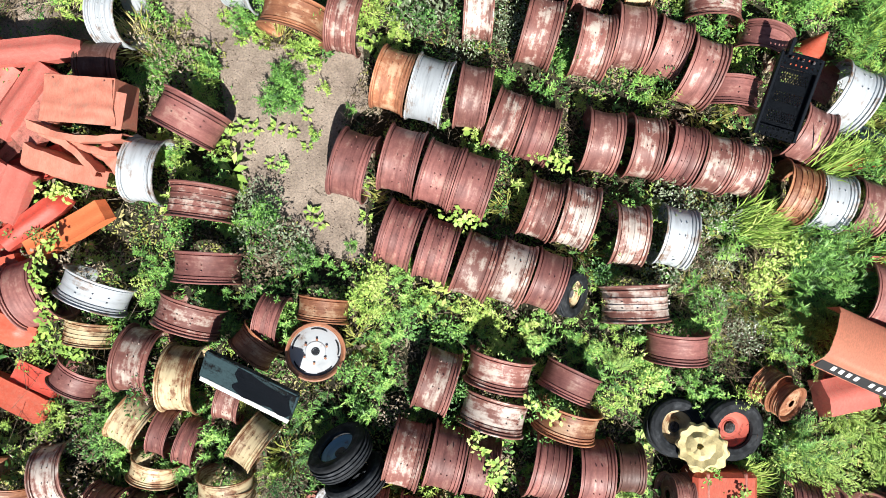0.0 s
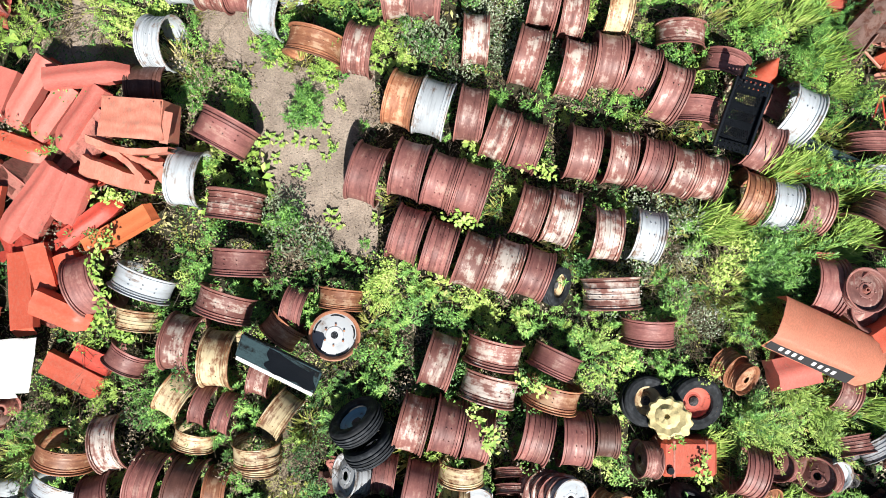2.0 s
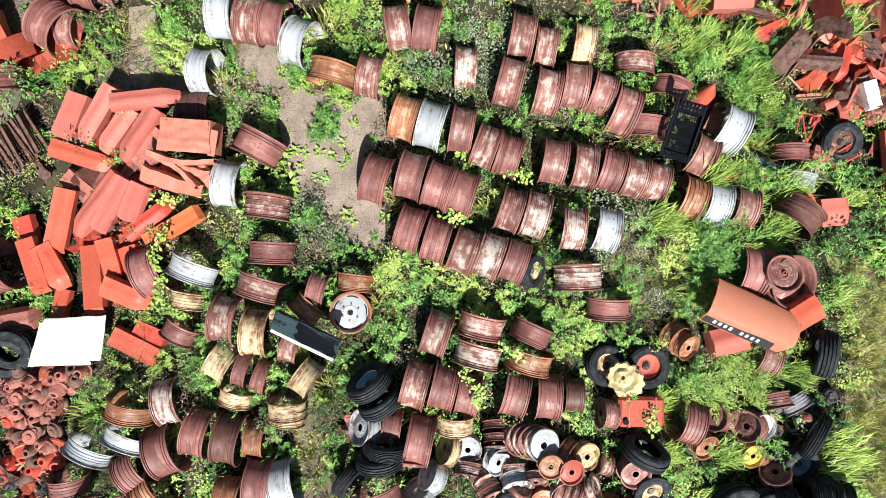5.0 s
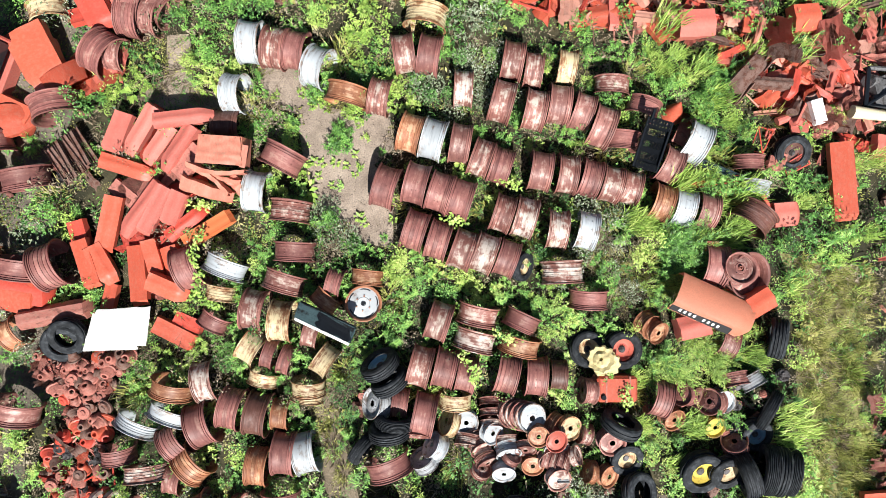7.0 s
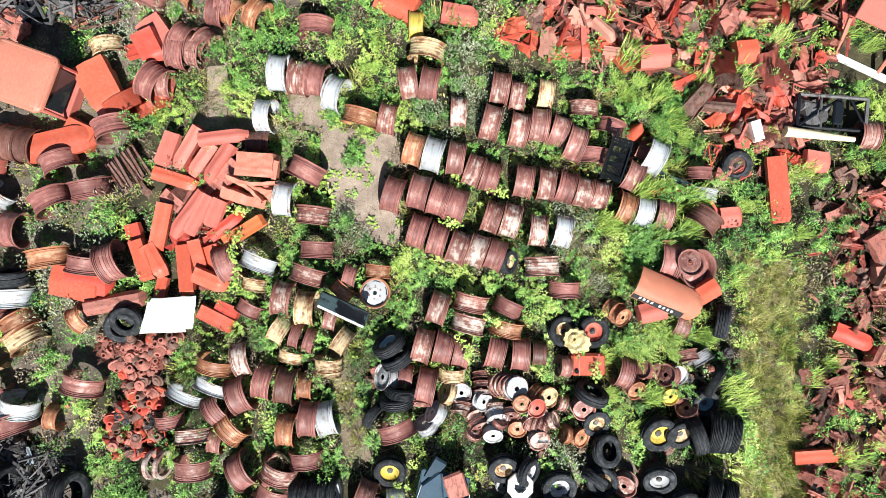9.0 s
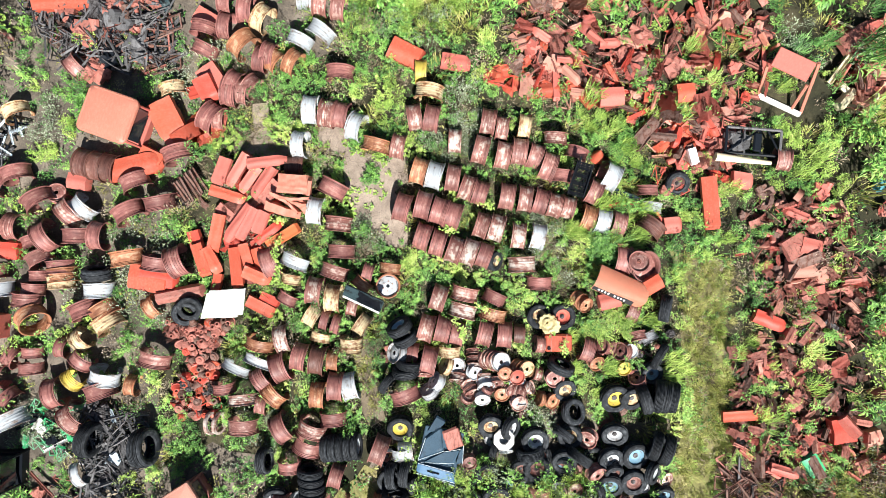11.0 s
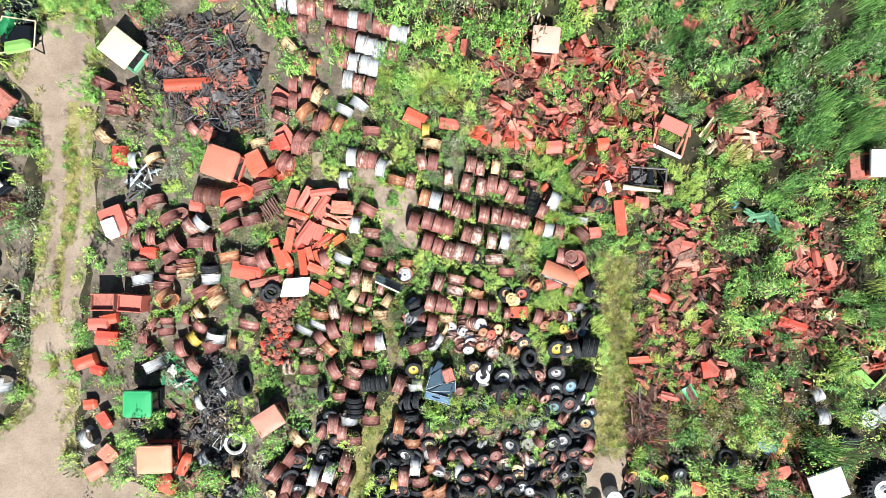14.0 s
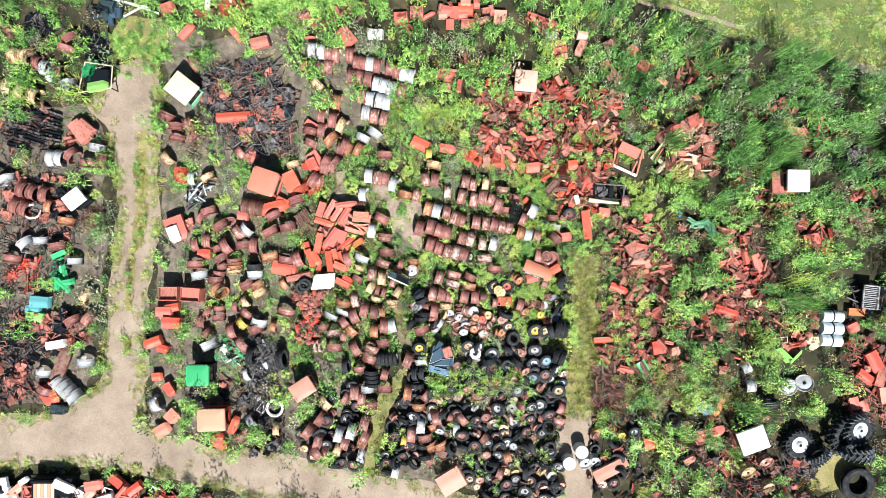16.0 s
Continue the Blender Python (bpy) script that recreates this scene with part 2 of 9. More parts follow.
def leafy(name, cols, patch=0.6):
    """Leaves: patches of tone over the ground, and each leaf a little different."""
    m, tree, b = material(name, 0.55)
    tc = tree.nodes.new("ShaderNodeTexCoord")
    geo = tree.nodes.new("ShaderNodeNewGeometry")
    big = noisy(tree, tc.outputs["Object"], patch, 3, 0.6)
    mix_ = tree.nodes.new("ShaderNodeMath")
    mix_.operation = "MULTIPLY_ADD"
    tree.links.new(geo.outputs["Random Per Island"], mix_.inputs[0])
    mix_.inputs[1].default_value = 0.38
    clumps = tree.nodes.new("ShaderNodeMath")
    clumps.operation = "MULTIPLY_ADD"
    tree.links.new(noisy(tree, tc.outputs["Object"], 3.2, 2, 0.5), clumps.inputs[0])
    clumps.inputs[1].default_value = 1.1
    less = tree.nodes.new("ShaderNodeMath")
    less.operation = "SUBTRACT"
    less.inputs[1].default_value = 0.48
    tree.links.new(big, less.inputs[0])
    tree.links.new(less.outputs[0], clumps.inputs[2])
    tree.links.new(clumps.outputs[0], mix_.inputs[2])
    col = ramp(tree, mix_.outputs[0], list(zip((0.45, 0.70, 0.90, 1.0), cols)))
    tree.links.new(col, b.inputs["Base Color"])
    b.inputs["Specular IOR Level"].default_value = 0.5
    tl = tree.nodes.new("ShaderNodeBsdfTranslucent")
    tree.links.new(col, tl.inputs[0])
    ms = tree.nodes.new("ShaderNodeMixShader")
    ms.inputs[0].default_value = 0.08
    out = tree.nodes["Material Output"]
    tree.links.new(b.outputs[0], ms.inputs[1])
    tree.links.new(tl.outputs[0], ms.inputs[2])
    tree.links.new(ms.outputs[0], out.inputs["Surface"])
    return m


RUBBER = rubber()
# the same rubber about three times paler, for the lugs of some large tyres
PALE_RUBBER = rubber("pale_rubber", 3.2)
# soil colour lowered to near black to deepen the shade between weeds and rims
SHADE_SOIL = earth("weedy_soil_shade", (0.013, 0.015, 0.007), (0.032, 0.032, 0.014), (0.105, 0.090, 0.048), 0.9)
DIRT = earth("bare_dirt", (0.16, 0.125, 0.098), (0.30, 0.245, 0.198), (0.45, 0.375, 0.305), 1.6, 30)
TRACK = earth("sandy_track", (0.19, 0.15, 0.115), (0.285, 0.232, 0.182), (0.38, 0.318, 0.255), 0.42, 9, 0.5)
TURF = earth("mown_field", (0.055, 0.095, 0.022), (0.105, 0.15, 0.042), (0.195, 0.205, 0.085), 0.5, 7)
YARD = earth("oily_earth", (0.050, 0.042, 0.033), (0.135, 0.115, 0.092), (0.27, 0.23, 0.185), 1.1, 16)
MEADOW = earth("rough_meadow", (0.05, 0.08, 0.02), (0.095, 0.13, 0.038), (0.175, 0.18, 0.075), 0.25, 5)
PATH_EARTH = earth("path_earth", (0.09, 0.072, 0.05), (0.185, 0.15, 0.105), (0.31, 0.255, 0.185), 1.4, 24)
VERGE = earth("trodden_grass", (0.13, 0.14, 0.05), (0.235, 0.225, 0.085), (0.34, 0.30, 0.15), 0.7, 12)
LEAF = {
    "green": leafy("leaf_green", [(0.040, 0.115, 0.026), (0.128, 0.31, 0.058), (0.245, 0.505, 0.10), (0.40, 0.63, 0.16)]),
    "deep": leafy("leaf_deep", [(0.024, 0.075, 0.020), (0.06, 0.18, 0.038), (0.13, 0.315, 0.07), (0.22, 0.45, 0.12)]),
    "lime": leafy("leaf_lime", [(0.12, 0.22, 0.036), (0.26, 0.43, 0.078), (0.41, 0.58, 0.12), (0.55, 0.66, 0.20)]),
    "sage": leafy("leaf_sage", [(0.09, 0.13, 0.07), (0.19, 0.25, 0.14), (0.28, 0.35, 0.22), (0.38, 0.45, 0.31)]),
    "straw": leafy("leaf_straw", [(0.15, 0.18, 0.035), (0.30, 0.33, 0.075), (0.42, 0.42, 0.13), (0.52, 0.48, 0.22)]),
    "brown": leafy("dead_stems", [(0.08, 0.06, 0.038), (0.18, 0.14, 0.09), (0.29, 0.24, 0.165), (0.42, 0.36, 0.27)]),
}
FLOWER = leafy("white_flower", [(0.7, 0.7, 0.66)] * 4)
GLASS, gt, gb = material("cab_glass", 0.08)
gb.inputs["Base Color"].default_value = (0.02, 0.025, 0.03, 1)
INK, it_, ib = material("decal_black", 0.5)
ib.inputs["Base Color"].default_value = (0.012, 0.012, 0.014, 1)
CHALK, ct_, cb_ = material("decal_white", 0.5)
cb_.inputs["Base Color"].default_value = (0.78, 0.78, 0.76, 1)


# ---- mesh helpers ----
def mesh(name, verts, faces, mat, smooth=False):
    me = bpy.data.meshes.new(name)
    me.from_pydata([tuple(v) for v in verts], [], faces)
    me.materials.append(mat)
    if smooth:
        me.polygons.foreach_set("use_smooth", [True] * len(me.polygons))
        me.set_sharp_from_angle(angle=radians(38))
    me.update()
    return me


def rebuilt(me, mat):
    """The same shape in another material."""
    c = me.copy()
    c.materials.clear()
    c.materials.append(mat)
    return c


def turned(name, profile, mat, segs=36, smooth=True, closed=True):
    """A profile of (along, radius) turned round the x axis."""
    verts, faces, n = [], [], len(profile)
    for k in range(segs):
        a = 2 * math.pi * k / segs
        verts += [(x, r * math.cos(a), r * math.sin(a)) for x, r in profile]
    for k in range(segs):
        p, q = k * n, (k + 1) % segs * n
        for i in range(n if closed else n - 1):
            j = (i + 1) % n
            faces.append((p + i, p + j, q + j, q + i))
    return mesh(name, verts, faces, mat, smooth)


def from_bm(name, bm, mat, smooth=False):
    me = bpy.data.meshes.new(name)
    bm.to_mesh(me)
    bm.free()
    me.materials.append(mat)
    if smooth:
        me.polygons.foreach_set("use_smooth", [True] * len(me.polygons))
        me.set_sharp_from_angle(angle=radians(38))
    return me


def block(name, size, mat, at=(0, 0, 0), bevel=0.01, turn=None):
    bm = bmesh.new()
    bmesh.ops.create_cube(bm, size=1.0)
    bmesh.ops.scale(bm, vec=size, verts=bm.verts)
    if bevel:
        bmesh.ops.bevel(bm, geom=bm.edges[:], offset=min(bevel, min(size) * 0.3), segments=1, affect="EDGES")
    if turn:
        bmesh.ops.rotate(bm, matrix=Euler([radians(a) for a in turn]).to_matrix(), verts=bm.verts)
    bmesh.ops.translate(bm, vec=at, verts=bm.verts)
    return from_bm(name, bm, mat)


def bar(name, a, b, r, mat, sides=6):
    """A round bar from a to b."""
    a, b = Vector(a), Vector(b)
    bm = bmesh.new()
    bmesh.ops.create_cone(bm, cap_ends=True, segments=sides, radius1=r, radius2=r, depth=(b - a).length)
    q = (b - a).to_track_quat("Z", "Y").to_matrix().to_4x4()
    bmesh.ops.transform(bm, matrix=Matrix.Translation((a + b) / 2) @ q, verts=bm.verts)
    return from_bm(name, bm, mat)


def thing(name, label, category, m, group="", kind=""):
    ob = new(name)
    ob.empty_display_size = 0.1
    ob.matrix_world = m
    return tagged(ob, label, category, group, kind)


def part(name, me, parent, m=None, label=""):
    ob = new(name, me)
    ob.parent = parent
    if m is not None:
        ob.matrix_local = m
    return tagged(ob, label)


def single(name, me, label, category, m, group="", kind=""):
    ob = new(name, me)
    ob.matrix_world = m
    return tagged(ob, label, category, group, kind)


# ---- ground, tracks and bare earth ----
from mathutils.geometry import delaunay_2d_cdt


def sheet(name, outline, z, mat, label, jag=0.25, seed=1, step=0.5):
    """A flat sheet with a ragged edge, its outline given as corners."""
    rnd = random.Random(seed)
    pts = []
    for (ax, ay), (bx, by) in zip(outline, outline[1:] + outline[:1]):
        n = max(1, int(math.hypot(bx - ax, by - ay) / step))
        for k in range(n):
            px, py = ax + (bx - ax) * k / n, ay + (by - ay) * k / n
            o = noise.noise_vector(Vector((px * 0.6, py * 0.6, seed)))
            pts.append((px + o.x * jag * 2 + rnd.uniform(-1, 1) * jag * 0.3, py + o.y * jag * 2 + rnd.uniform(-1, 1) * jag * 0.3, 0))
    n = len(pts)
    v2, _, tris, *_ = delaunay_2d_cdt([Vector(p[:2]) for p in pts], [(k, (k + 1) % n) for k in range(n)], [tuple(range(n))], 1, 1e-4)
    me = mesh(name, [(v.x, v.y, 0) for v in v2], [tuple(t) for t in tris], mat)
    if sum(f.normal.z for f in me.polygons) < 0:
        me.flip_normals()
    ob = new(name, me)
    ob.location.z = z
    return tagged(ob, label, "ground", kind="structure")


def rolling_ground():
    """Yard soil with the shade under weeds put into its colour, rough meadow from there to the horizon."""
    xs = [-900, -300, -120, -60] + [x for x in np.arange(-36, 36.1, 1.0)] + [60, 120, 300, 900]
    ys = [-900, -300, -120, -60] + [y for y in np.arange(-24, 24.1, 1.0)] + [60, 120, 300, 900]
    verts = [(x, y, 0.0) for y in ys for x in xs]
    w = len(xs)
    faces = [(j * w + i, j * w + i + 1, (j + 1) * w + i + 1, (j + 1) * w + i) for j in range(len(ys) - 1) for i in range(w - 1)]
    me = mesh("ground", verts, faces, SHADE_SOIL)
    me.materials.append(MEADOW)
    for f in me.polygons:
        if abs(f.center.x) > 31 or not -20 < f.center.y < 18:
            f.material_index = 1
    tagged(new("ground", me), "weedy soil of a salvage yard, its colour darkened as shade, with meadow beyond", "ground", kind="structure")


rolling_ground()


# ---- wheel rims, tyres and wheels ----
# A rim of radius 0.5 and half width 0.5, its axle along x; things scale it to size.
def ridged(at, low, high, half=0.013):
    return [(at - half * 1.6, low), (at - half, high), (at + half, high), (at + half * 1.6, low)]


BARREL = [(-0.47, 0.470), (-0.40, 0.469), (-0.392, 0.440), (-0.372, 0.440), (-0.362, 0.464), (-0.33, 0.463), (-0.322, 0.444), (-0.306, 0.444)] + ridged(-0.16, 0.452, 0.463) + ridged(0.02, 0.449, 0.460) + ridged(0.18, 0.452, 0.463) + [
    (0.34, 0.462), (0.350, 0.440), (0.372, 0.440), (0.382, 0.468), (0.47, 0.470)]
SMOOTH_BARREL = [(-0.47, 0.470), (-0.41, 0.469), (-0.402, 0.442), (-0.385, 0.442), (-0.375, 0.460), (-0.18, 0.449), (0.06, 0.447), (0.24, 0.454), (0.250, 0.440), (0.265, 0.440), (0.275, 0.460), (0.335, 0.464), (0.343, 0.440), (0.366, 0.440), (0.376, 0.468), (0.47, 0.470)]


def shell(profile, thick):
    """The profile and a plainer one inside it."""
    return profile + [(0.47, 0.470 - thick), (0.36, 0.425), (0.0, 0.432), (-0.36, 0.425), (-0.47, 0.470 - thick)]


def flange_profile(side):
    s = side
    return [(s * 0.44, 0.468), (s * 0.455, 0.494), (s * 0.475, 0.500), (s * 0.50, 0.496), (s * 0.505, 0.474), (s * 0.47, 0.452)]


def disc_mesh(name, mat, dish=0.12, hole=0.10, r=0.425, lights=0):
    """A dished wheel centre with a hub hole."""
    out = [(0.0, r), (0.02, r * 0.93), (dish * 0.7, r * 0.72), (dish, r * 0.55), (dish, r * 0.42), (dish + 0.03, r * 0.38), (dish + 0.03, hole)]
    return turned(name, out + [(x - 0.025, max(q, hole)) for x, q in reversed(out)], mat, 28)


RIM_MESH = {}
for key in RIM:
    RIM_MESH[key] = (turned("barrel", shell(BARREL, 0.014), RIM[key], 32), turned("barrel", shell(SMOOTH_BARREL, 0.014), RIM[key], 32),
                     turned("flange", flange_profile(1), RIM[key], 32), turned("flange", flange_profile(-1), RIM[key], 32), disc_mesh("disc", RIM[key]),
                     block("lug", (0.022, 0.045, 0.05), RIM[key], bevel=0.008))

RIM_LOOK = {"r": "rust-brown steel", "d": "dark rusted steel", "p": "faded pinkish rusted", "o": "orange-rusted steel", "m": "rusty paint-flaked", "h": "chalky white, rust-streaked",
            "w": "silver-white painted", "c": "cream painted, rust-streaked", "y": "yellow painted", "e": "faded red painted", "k": "grey steel", "b": "pale blue painted"}
rim_dice = random.Random(7)
SPOTS = []      # x, y, radius kept clear of weeds


def rim(x, y, d, w, rz, c, tilt=0.0, disc=0, up=0.0, lugs=0, plain=None):
    """A bare wheel rim: d across, w wide, the axle turned rz round z and raised by tilt degrees. It rests on the ground or up metres over it."""
    plain = rim_dice.random() < 0.68 if plain is None else plain
    jig = rim_dice.uniform(-4, 4)
    SPOTS.append((x, y, d * (0.5 if tilt > 50 else 0.26)))
    t = radians(tilt)
    sunk = 0.15 * d if abs(tilt) < 15 and up == 0 else 0.02
    h = d / 2 * abs(math.cos(t)) + w / 2 * abs(math.sin(t)) - sunk
    state = "lying flat" if tilt > 60 else ("leaning over" if tilt > 20 else "sunk in soil")
    ob = thing("wheel_rim", RIM_LOOK[c] + " wheel rim " + state + " among weeds", "wheel rim", pose(x, y, up, 0, 0, rz), "bare wheel rims")
    body = Matrix.Translation((0, 0, h)) @ pose(0, 0, 0, jig * 9, -tilt, 0) @ Matrix.Diagonal((w, d, d, 1))
    b, s, f1, f2, dm, lug = RIM_MESH[c]
    part("barrel", s if plain else b, ob, body)
    part("flange", f1, ob, body)
    part("flange", f2, ob, body)
    if disc:
        part("disc", dm if disc == 1 else RIM_MESH[disc][4], ob, body @ Matrix.Translation((0.12, 0, 0)))
    for k in range(lugs):
        a = 1.2 + k // 2 * 0.45
        part("lug", lug, ob, body @ pose((-0.07, 0.10)[k % 2], 0, 0, math.degrees(a) - 90) @ Matrix.Translation((0, 0, 0.458)) @ Matrix.Diagonal((1.2, 0.5, 0.4, 1)))
    return ob


def tyre_mesh(name, ribs, half=0.5, bead=0.28):
    """A tyre of radius 0.5 and half width 0.5; ribs: how many grooves run round its tread."""
    p = [(-0.30, bead), (-0.42, bead + 0.015), (-0.49, bead + 0.09), (-0.49, bead + 0.15), (-0.43, 0.465)]
    n = ribs * 2 + 1
    for k in range(n):
        a = -0.40 + 0.80 * k / n
        b = -0.40 + 0.80 * (k + 1) / n
        r = 0.5 - 0.02 * (2 * (a + b) / 2) ** 2 * 2 - (0.022 if k % 2 else 0)
        p += [(a + 0.004, r), (b - 0.004, r)]
    p += [(0.43, 0.465), (0.49, bead + 0.15), (0.49, bead + 0.09), (0.42, bead + 0.015), (0.30, bead)]
    p += [(0.36, bead + 0.06), (0.38, 0.42), (0.0, 0.455), (-0.38, 0.42), (-0.36, bead + 0.06)]
    return turned(name, p, RUBBER, 32)


TYRE = {"rib": tyre_mesh("tyre", 4), "fine": tyre_mesh("tyre", 7), "slick": tyre_mesh("tyre", 2)}
LUG_TYRE = tyre_mesh("tyre", 0)


def cleat_mesh():
    """One slanting tread bar of a tractor tyre, radius 0.5."""
    bm = bmesh.new()
    bmesh.ops.create_cube(bm, size=1)
    bmesh.ops.scale(bm, vec=(0.56, 0.04, 0.085), verts=bm.verts)
    bmesh.ops.bevel(bm, geom=bm.edges[:], offset=0.008, segments=1, affect="EDGES")
    return from_bm("cleat", bm, RUBBER)


CLEAT = cleat_mesh()
PALE_CLEAT = rebuilt(CLEAT, PALE_RUBBER)
tyre_dice = random.Random(11)
WHEEL_DISC = {k: (disc_mesh("wheel_disc", RIM[k], -0.26, 0.07, 0.295), turned("hub", [(0.0, 0.0), (0.0, 0.075), (0.09, 0.07), (0.10, 0.05), (0.10, 0.0)], SHEET["n"], 14, closed=False)) for k in RIM}


def tyre(x, y, d, w, rz, tilt=0.0, c="", tread="rib", up=0.0, hub=True):
    """A tyre, with a wheel disc of colour c in it or bare."""
    t = radians(tilt)
    h = d / 2 * abs(math.cos(t)) + w / 2 * abs(math.sin(t)) - 0.015
    state = "lying flat" if tilt > 60 else ("leaning" if tilt > 20 else "standing on its tread")
    SPOTS.append((x, y, d * (0.55 if tilt > 40 else 0.35)))
    what = "black rubber tyre on a " + RIM_LOOK[c] + " wheel, " + state if c else "bare worn black rubber tyre " + state
    ob = thing("mounted_tyre" if c else "bare_tyre", what, "wheel" if c else "tyre", pose(x, y, up, 0, 0, rz), "old tyres")
    body = Matrix.Translation((0, 0, h)) @ pose(0, 0, 0, tyre_dice.uniform(0, 90), -tilt, 0) @ Matrix.Diagonal((w, d, d, 1))
    part("tyre", TYRE[tread] if tread in TYRE else LUG_TYRE, ob, body)
    if tread in ("lug", "dusty"):
        for k in range(40):
            side = 1 if k % 2 else -1
            part("cleat", PALE_CLEAT if tread == "dusty" else CLEAT, ob, body @ pose(0, 0, 0, k * 9.0) @ Matrix.Translation((side * 0.22, 0, 0.495)) @ pose(0, 0, 0, 0, side * 6, side * 32))
    if c:
        m = body @ Matrix.Translation((0.20, 0, 0))
        disc = part("wheel_disc", WHEEL_DISC[c][0], ob, m, RIM_LOOK[c] + " wheel centre")
        if hub:
            part("hub", WHEEL_DISC[c][1], disc, Matrix.Translation((-0.28, 0, 0)) @ Matrix.Diagonal((1.5, 1.25, 1.25, 1)))
    return ob


HUB_DISC = disc_mesh("wheel_disc", RIM["w"], -0.10, 0.05, 0.29)
HUB_CONE = turned("hub", [(-0.12, 0.0), (-0.12, 0.135), (0.05, 0.12), (0.08, 0.10), (0.13, 0.095), (0.15, 0.07), (0.15, 0.0)], RIM["w"], 24, closed=False)
HUB_BORE = turned("bore", [(0.0, 0.0), (0.0, 0.05), (0.02, 0.05), (0.02, 0.0)], SHEET["k"], 16, closed=False)


def tractor_wheel(x, y, d, w, rz, tilt, up=0.0, dusty=False):
    """A large drive wheel: lugged tyre, white dished centre, hub with a dark bore."""
    t = radians(tilt)
    h = d / 2 * abs(math.cos(t)) + w / 2 * abs(math.sin(t)) - 0.015
    SPOTS.append((x, y, d * 0.95))
    ob = thing("mounted_tyre", "large lugged tractor wheel with a white dished centre, lying flat", "wheel", pose(x, y, up, 0, 0, rz), "tractor wheels")
    body = Matrix.Translation((0, 0, h)) @ pose(0, 0, 0, 17, -tilt, 0) @ Matrix.Diagonal((w, d, d, 1))
    part("tyre", LUG_TYRE, ob, body)
    for k in range(40):
        side = 1 if k % 2 else -1
        part("cleat", PALE_CLEAT if dusty else CLEAT, ob, body @ pose(0, 0, 0, k * 9.0) @ Matrix.Translation((side * 0.22, 0, 0.495)) @ pose(0, 0, 0, 0, side * 6, side * 32))
    disc = part("wheel_disc", HUB_DISC, ob, body @ Matrix.Translation((0.38, 0, 0)), "white wheel centre")
    part("hub", HUB_CONE, disc)
    part("bore", HUB_BORE, disc, pose(0.15, 0, 0), "dark bore")
    for k in range(8):
        part("lug_nut", RIM_MESH["w"][5], disc, pose(0, 0, 0, k * 45) @ Matrix.Translation((-0.04, 0, 0.19)) @ Matrix.Diagonal((1.2, 0.6, 0.6, 1)))
    return ob


def arc_slot(name, mat, r0, r1, half):
    """A curved opening seen as a dark recess, round the x axis."""
    verts, faces, n = [], [], 8
    for k in range(n + 1):
        a = radians(-half + 2 * half * k / n)
        pinch = 1 - 0.5 * abs(2 * k / n - 1) ** 3
        mid, wide = (r0 + r1) / 2, (r1 - r0) / 2 * pinch
        for x in (0.0, 0.012):
            verts += [(x, (mid - wide) * math.sin(a), (mid - wide) * math.cos(a)), (x, (mid + wide) * math.sin(a), (mid + wide) * math.cos(a))]
    for k in range(n):
        p, q = k * 4, k * 4 + 4
        faces += [(p + 2, p + 3, q + 3, q + 2), (p, q, q + 1, p + 1), (p, p + 2, q + 2, q), (p + 1, q + 1, q + 3, p + 3)]
    faces += [(0, 1, 3, 2), (n * 4, n * 4 + 2, n * 4 + 3, n * 4 + 1)]
    return mesh(name, verts, faces, mat)


ARC_SLOT = arc_slot("slot", SHEET["k"], 0.352, 0.402, 21)
SLOTTED_DISC = disc_mesh("disc", RIM["w"], 0.05, 0.045, 0.425)
DARK_HUB = turned("hub", [(0.0, 0.0), (0.0, 0.075), (0.035, 0.07), (0.04, 0.05), (0.015, 0.045), (0.015, 0.0)], SHEET["k"], 20, closed=False)


def small_wheel(x, y, d, c, rz=0.0, tilt=75.0, w=0.5, up=0.0, dc="", slots=0):
    """A steel wheel with its centre, no tyre."""
    t = radians(tilt)
    ww = d * w
    SPOTS.append((x, y, d * 0.5))
    h = d / 2 * abs(math.cos(t)) + ww / 2 * abs(math.sin(t)) - 0.015
    ob = thing("dished_rim", RIM_LOOK[c] + " implement wheel without a tyre", "wheel rim", pose(x, y, up, 0, 0, rz), "small steel wheels")
    body = Matrix.Translation((0, 0, h)) @ pose(0, 0, 0, 40, -tilt, 0) @ Matrix.Diagonal((ww, d, d, 1))
    b, s, f1, f2, dm, lug = RIM_MESH[c]
    part("barrel", b, ob, body)
    part("flange", f1, ob, body)
    part("flange", f2, ob, body)
    disc = part("disc", SLOTTED_DISC if slots else RIM_MESH[dc or c][4], ob, body @ Matrix.Translation((0.25, 0, 0)), RIM_LOOK[dc] + " wheel centre" if dc else "")
    for k in range(slots):
        part("slot", ARC_SLOT, disc, pose(0.012, 0, 0, k * 360 / slots + 20), "dark curved slot")
    if slots:
        part("hub", DARK_HUB, disc, pose(0.055, 0, 0), "dark hub")
    for k in range(6):
        part("lug", lug, disc, pose(0, 0, 0, k * 60) @ Matrix.Translation((0.13, 0, 0.20)) @ Matrix.Diagonal((1.6, 0.8, 0.8, 1)))
    return ob


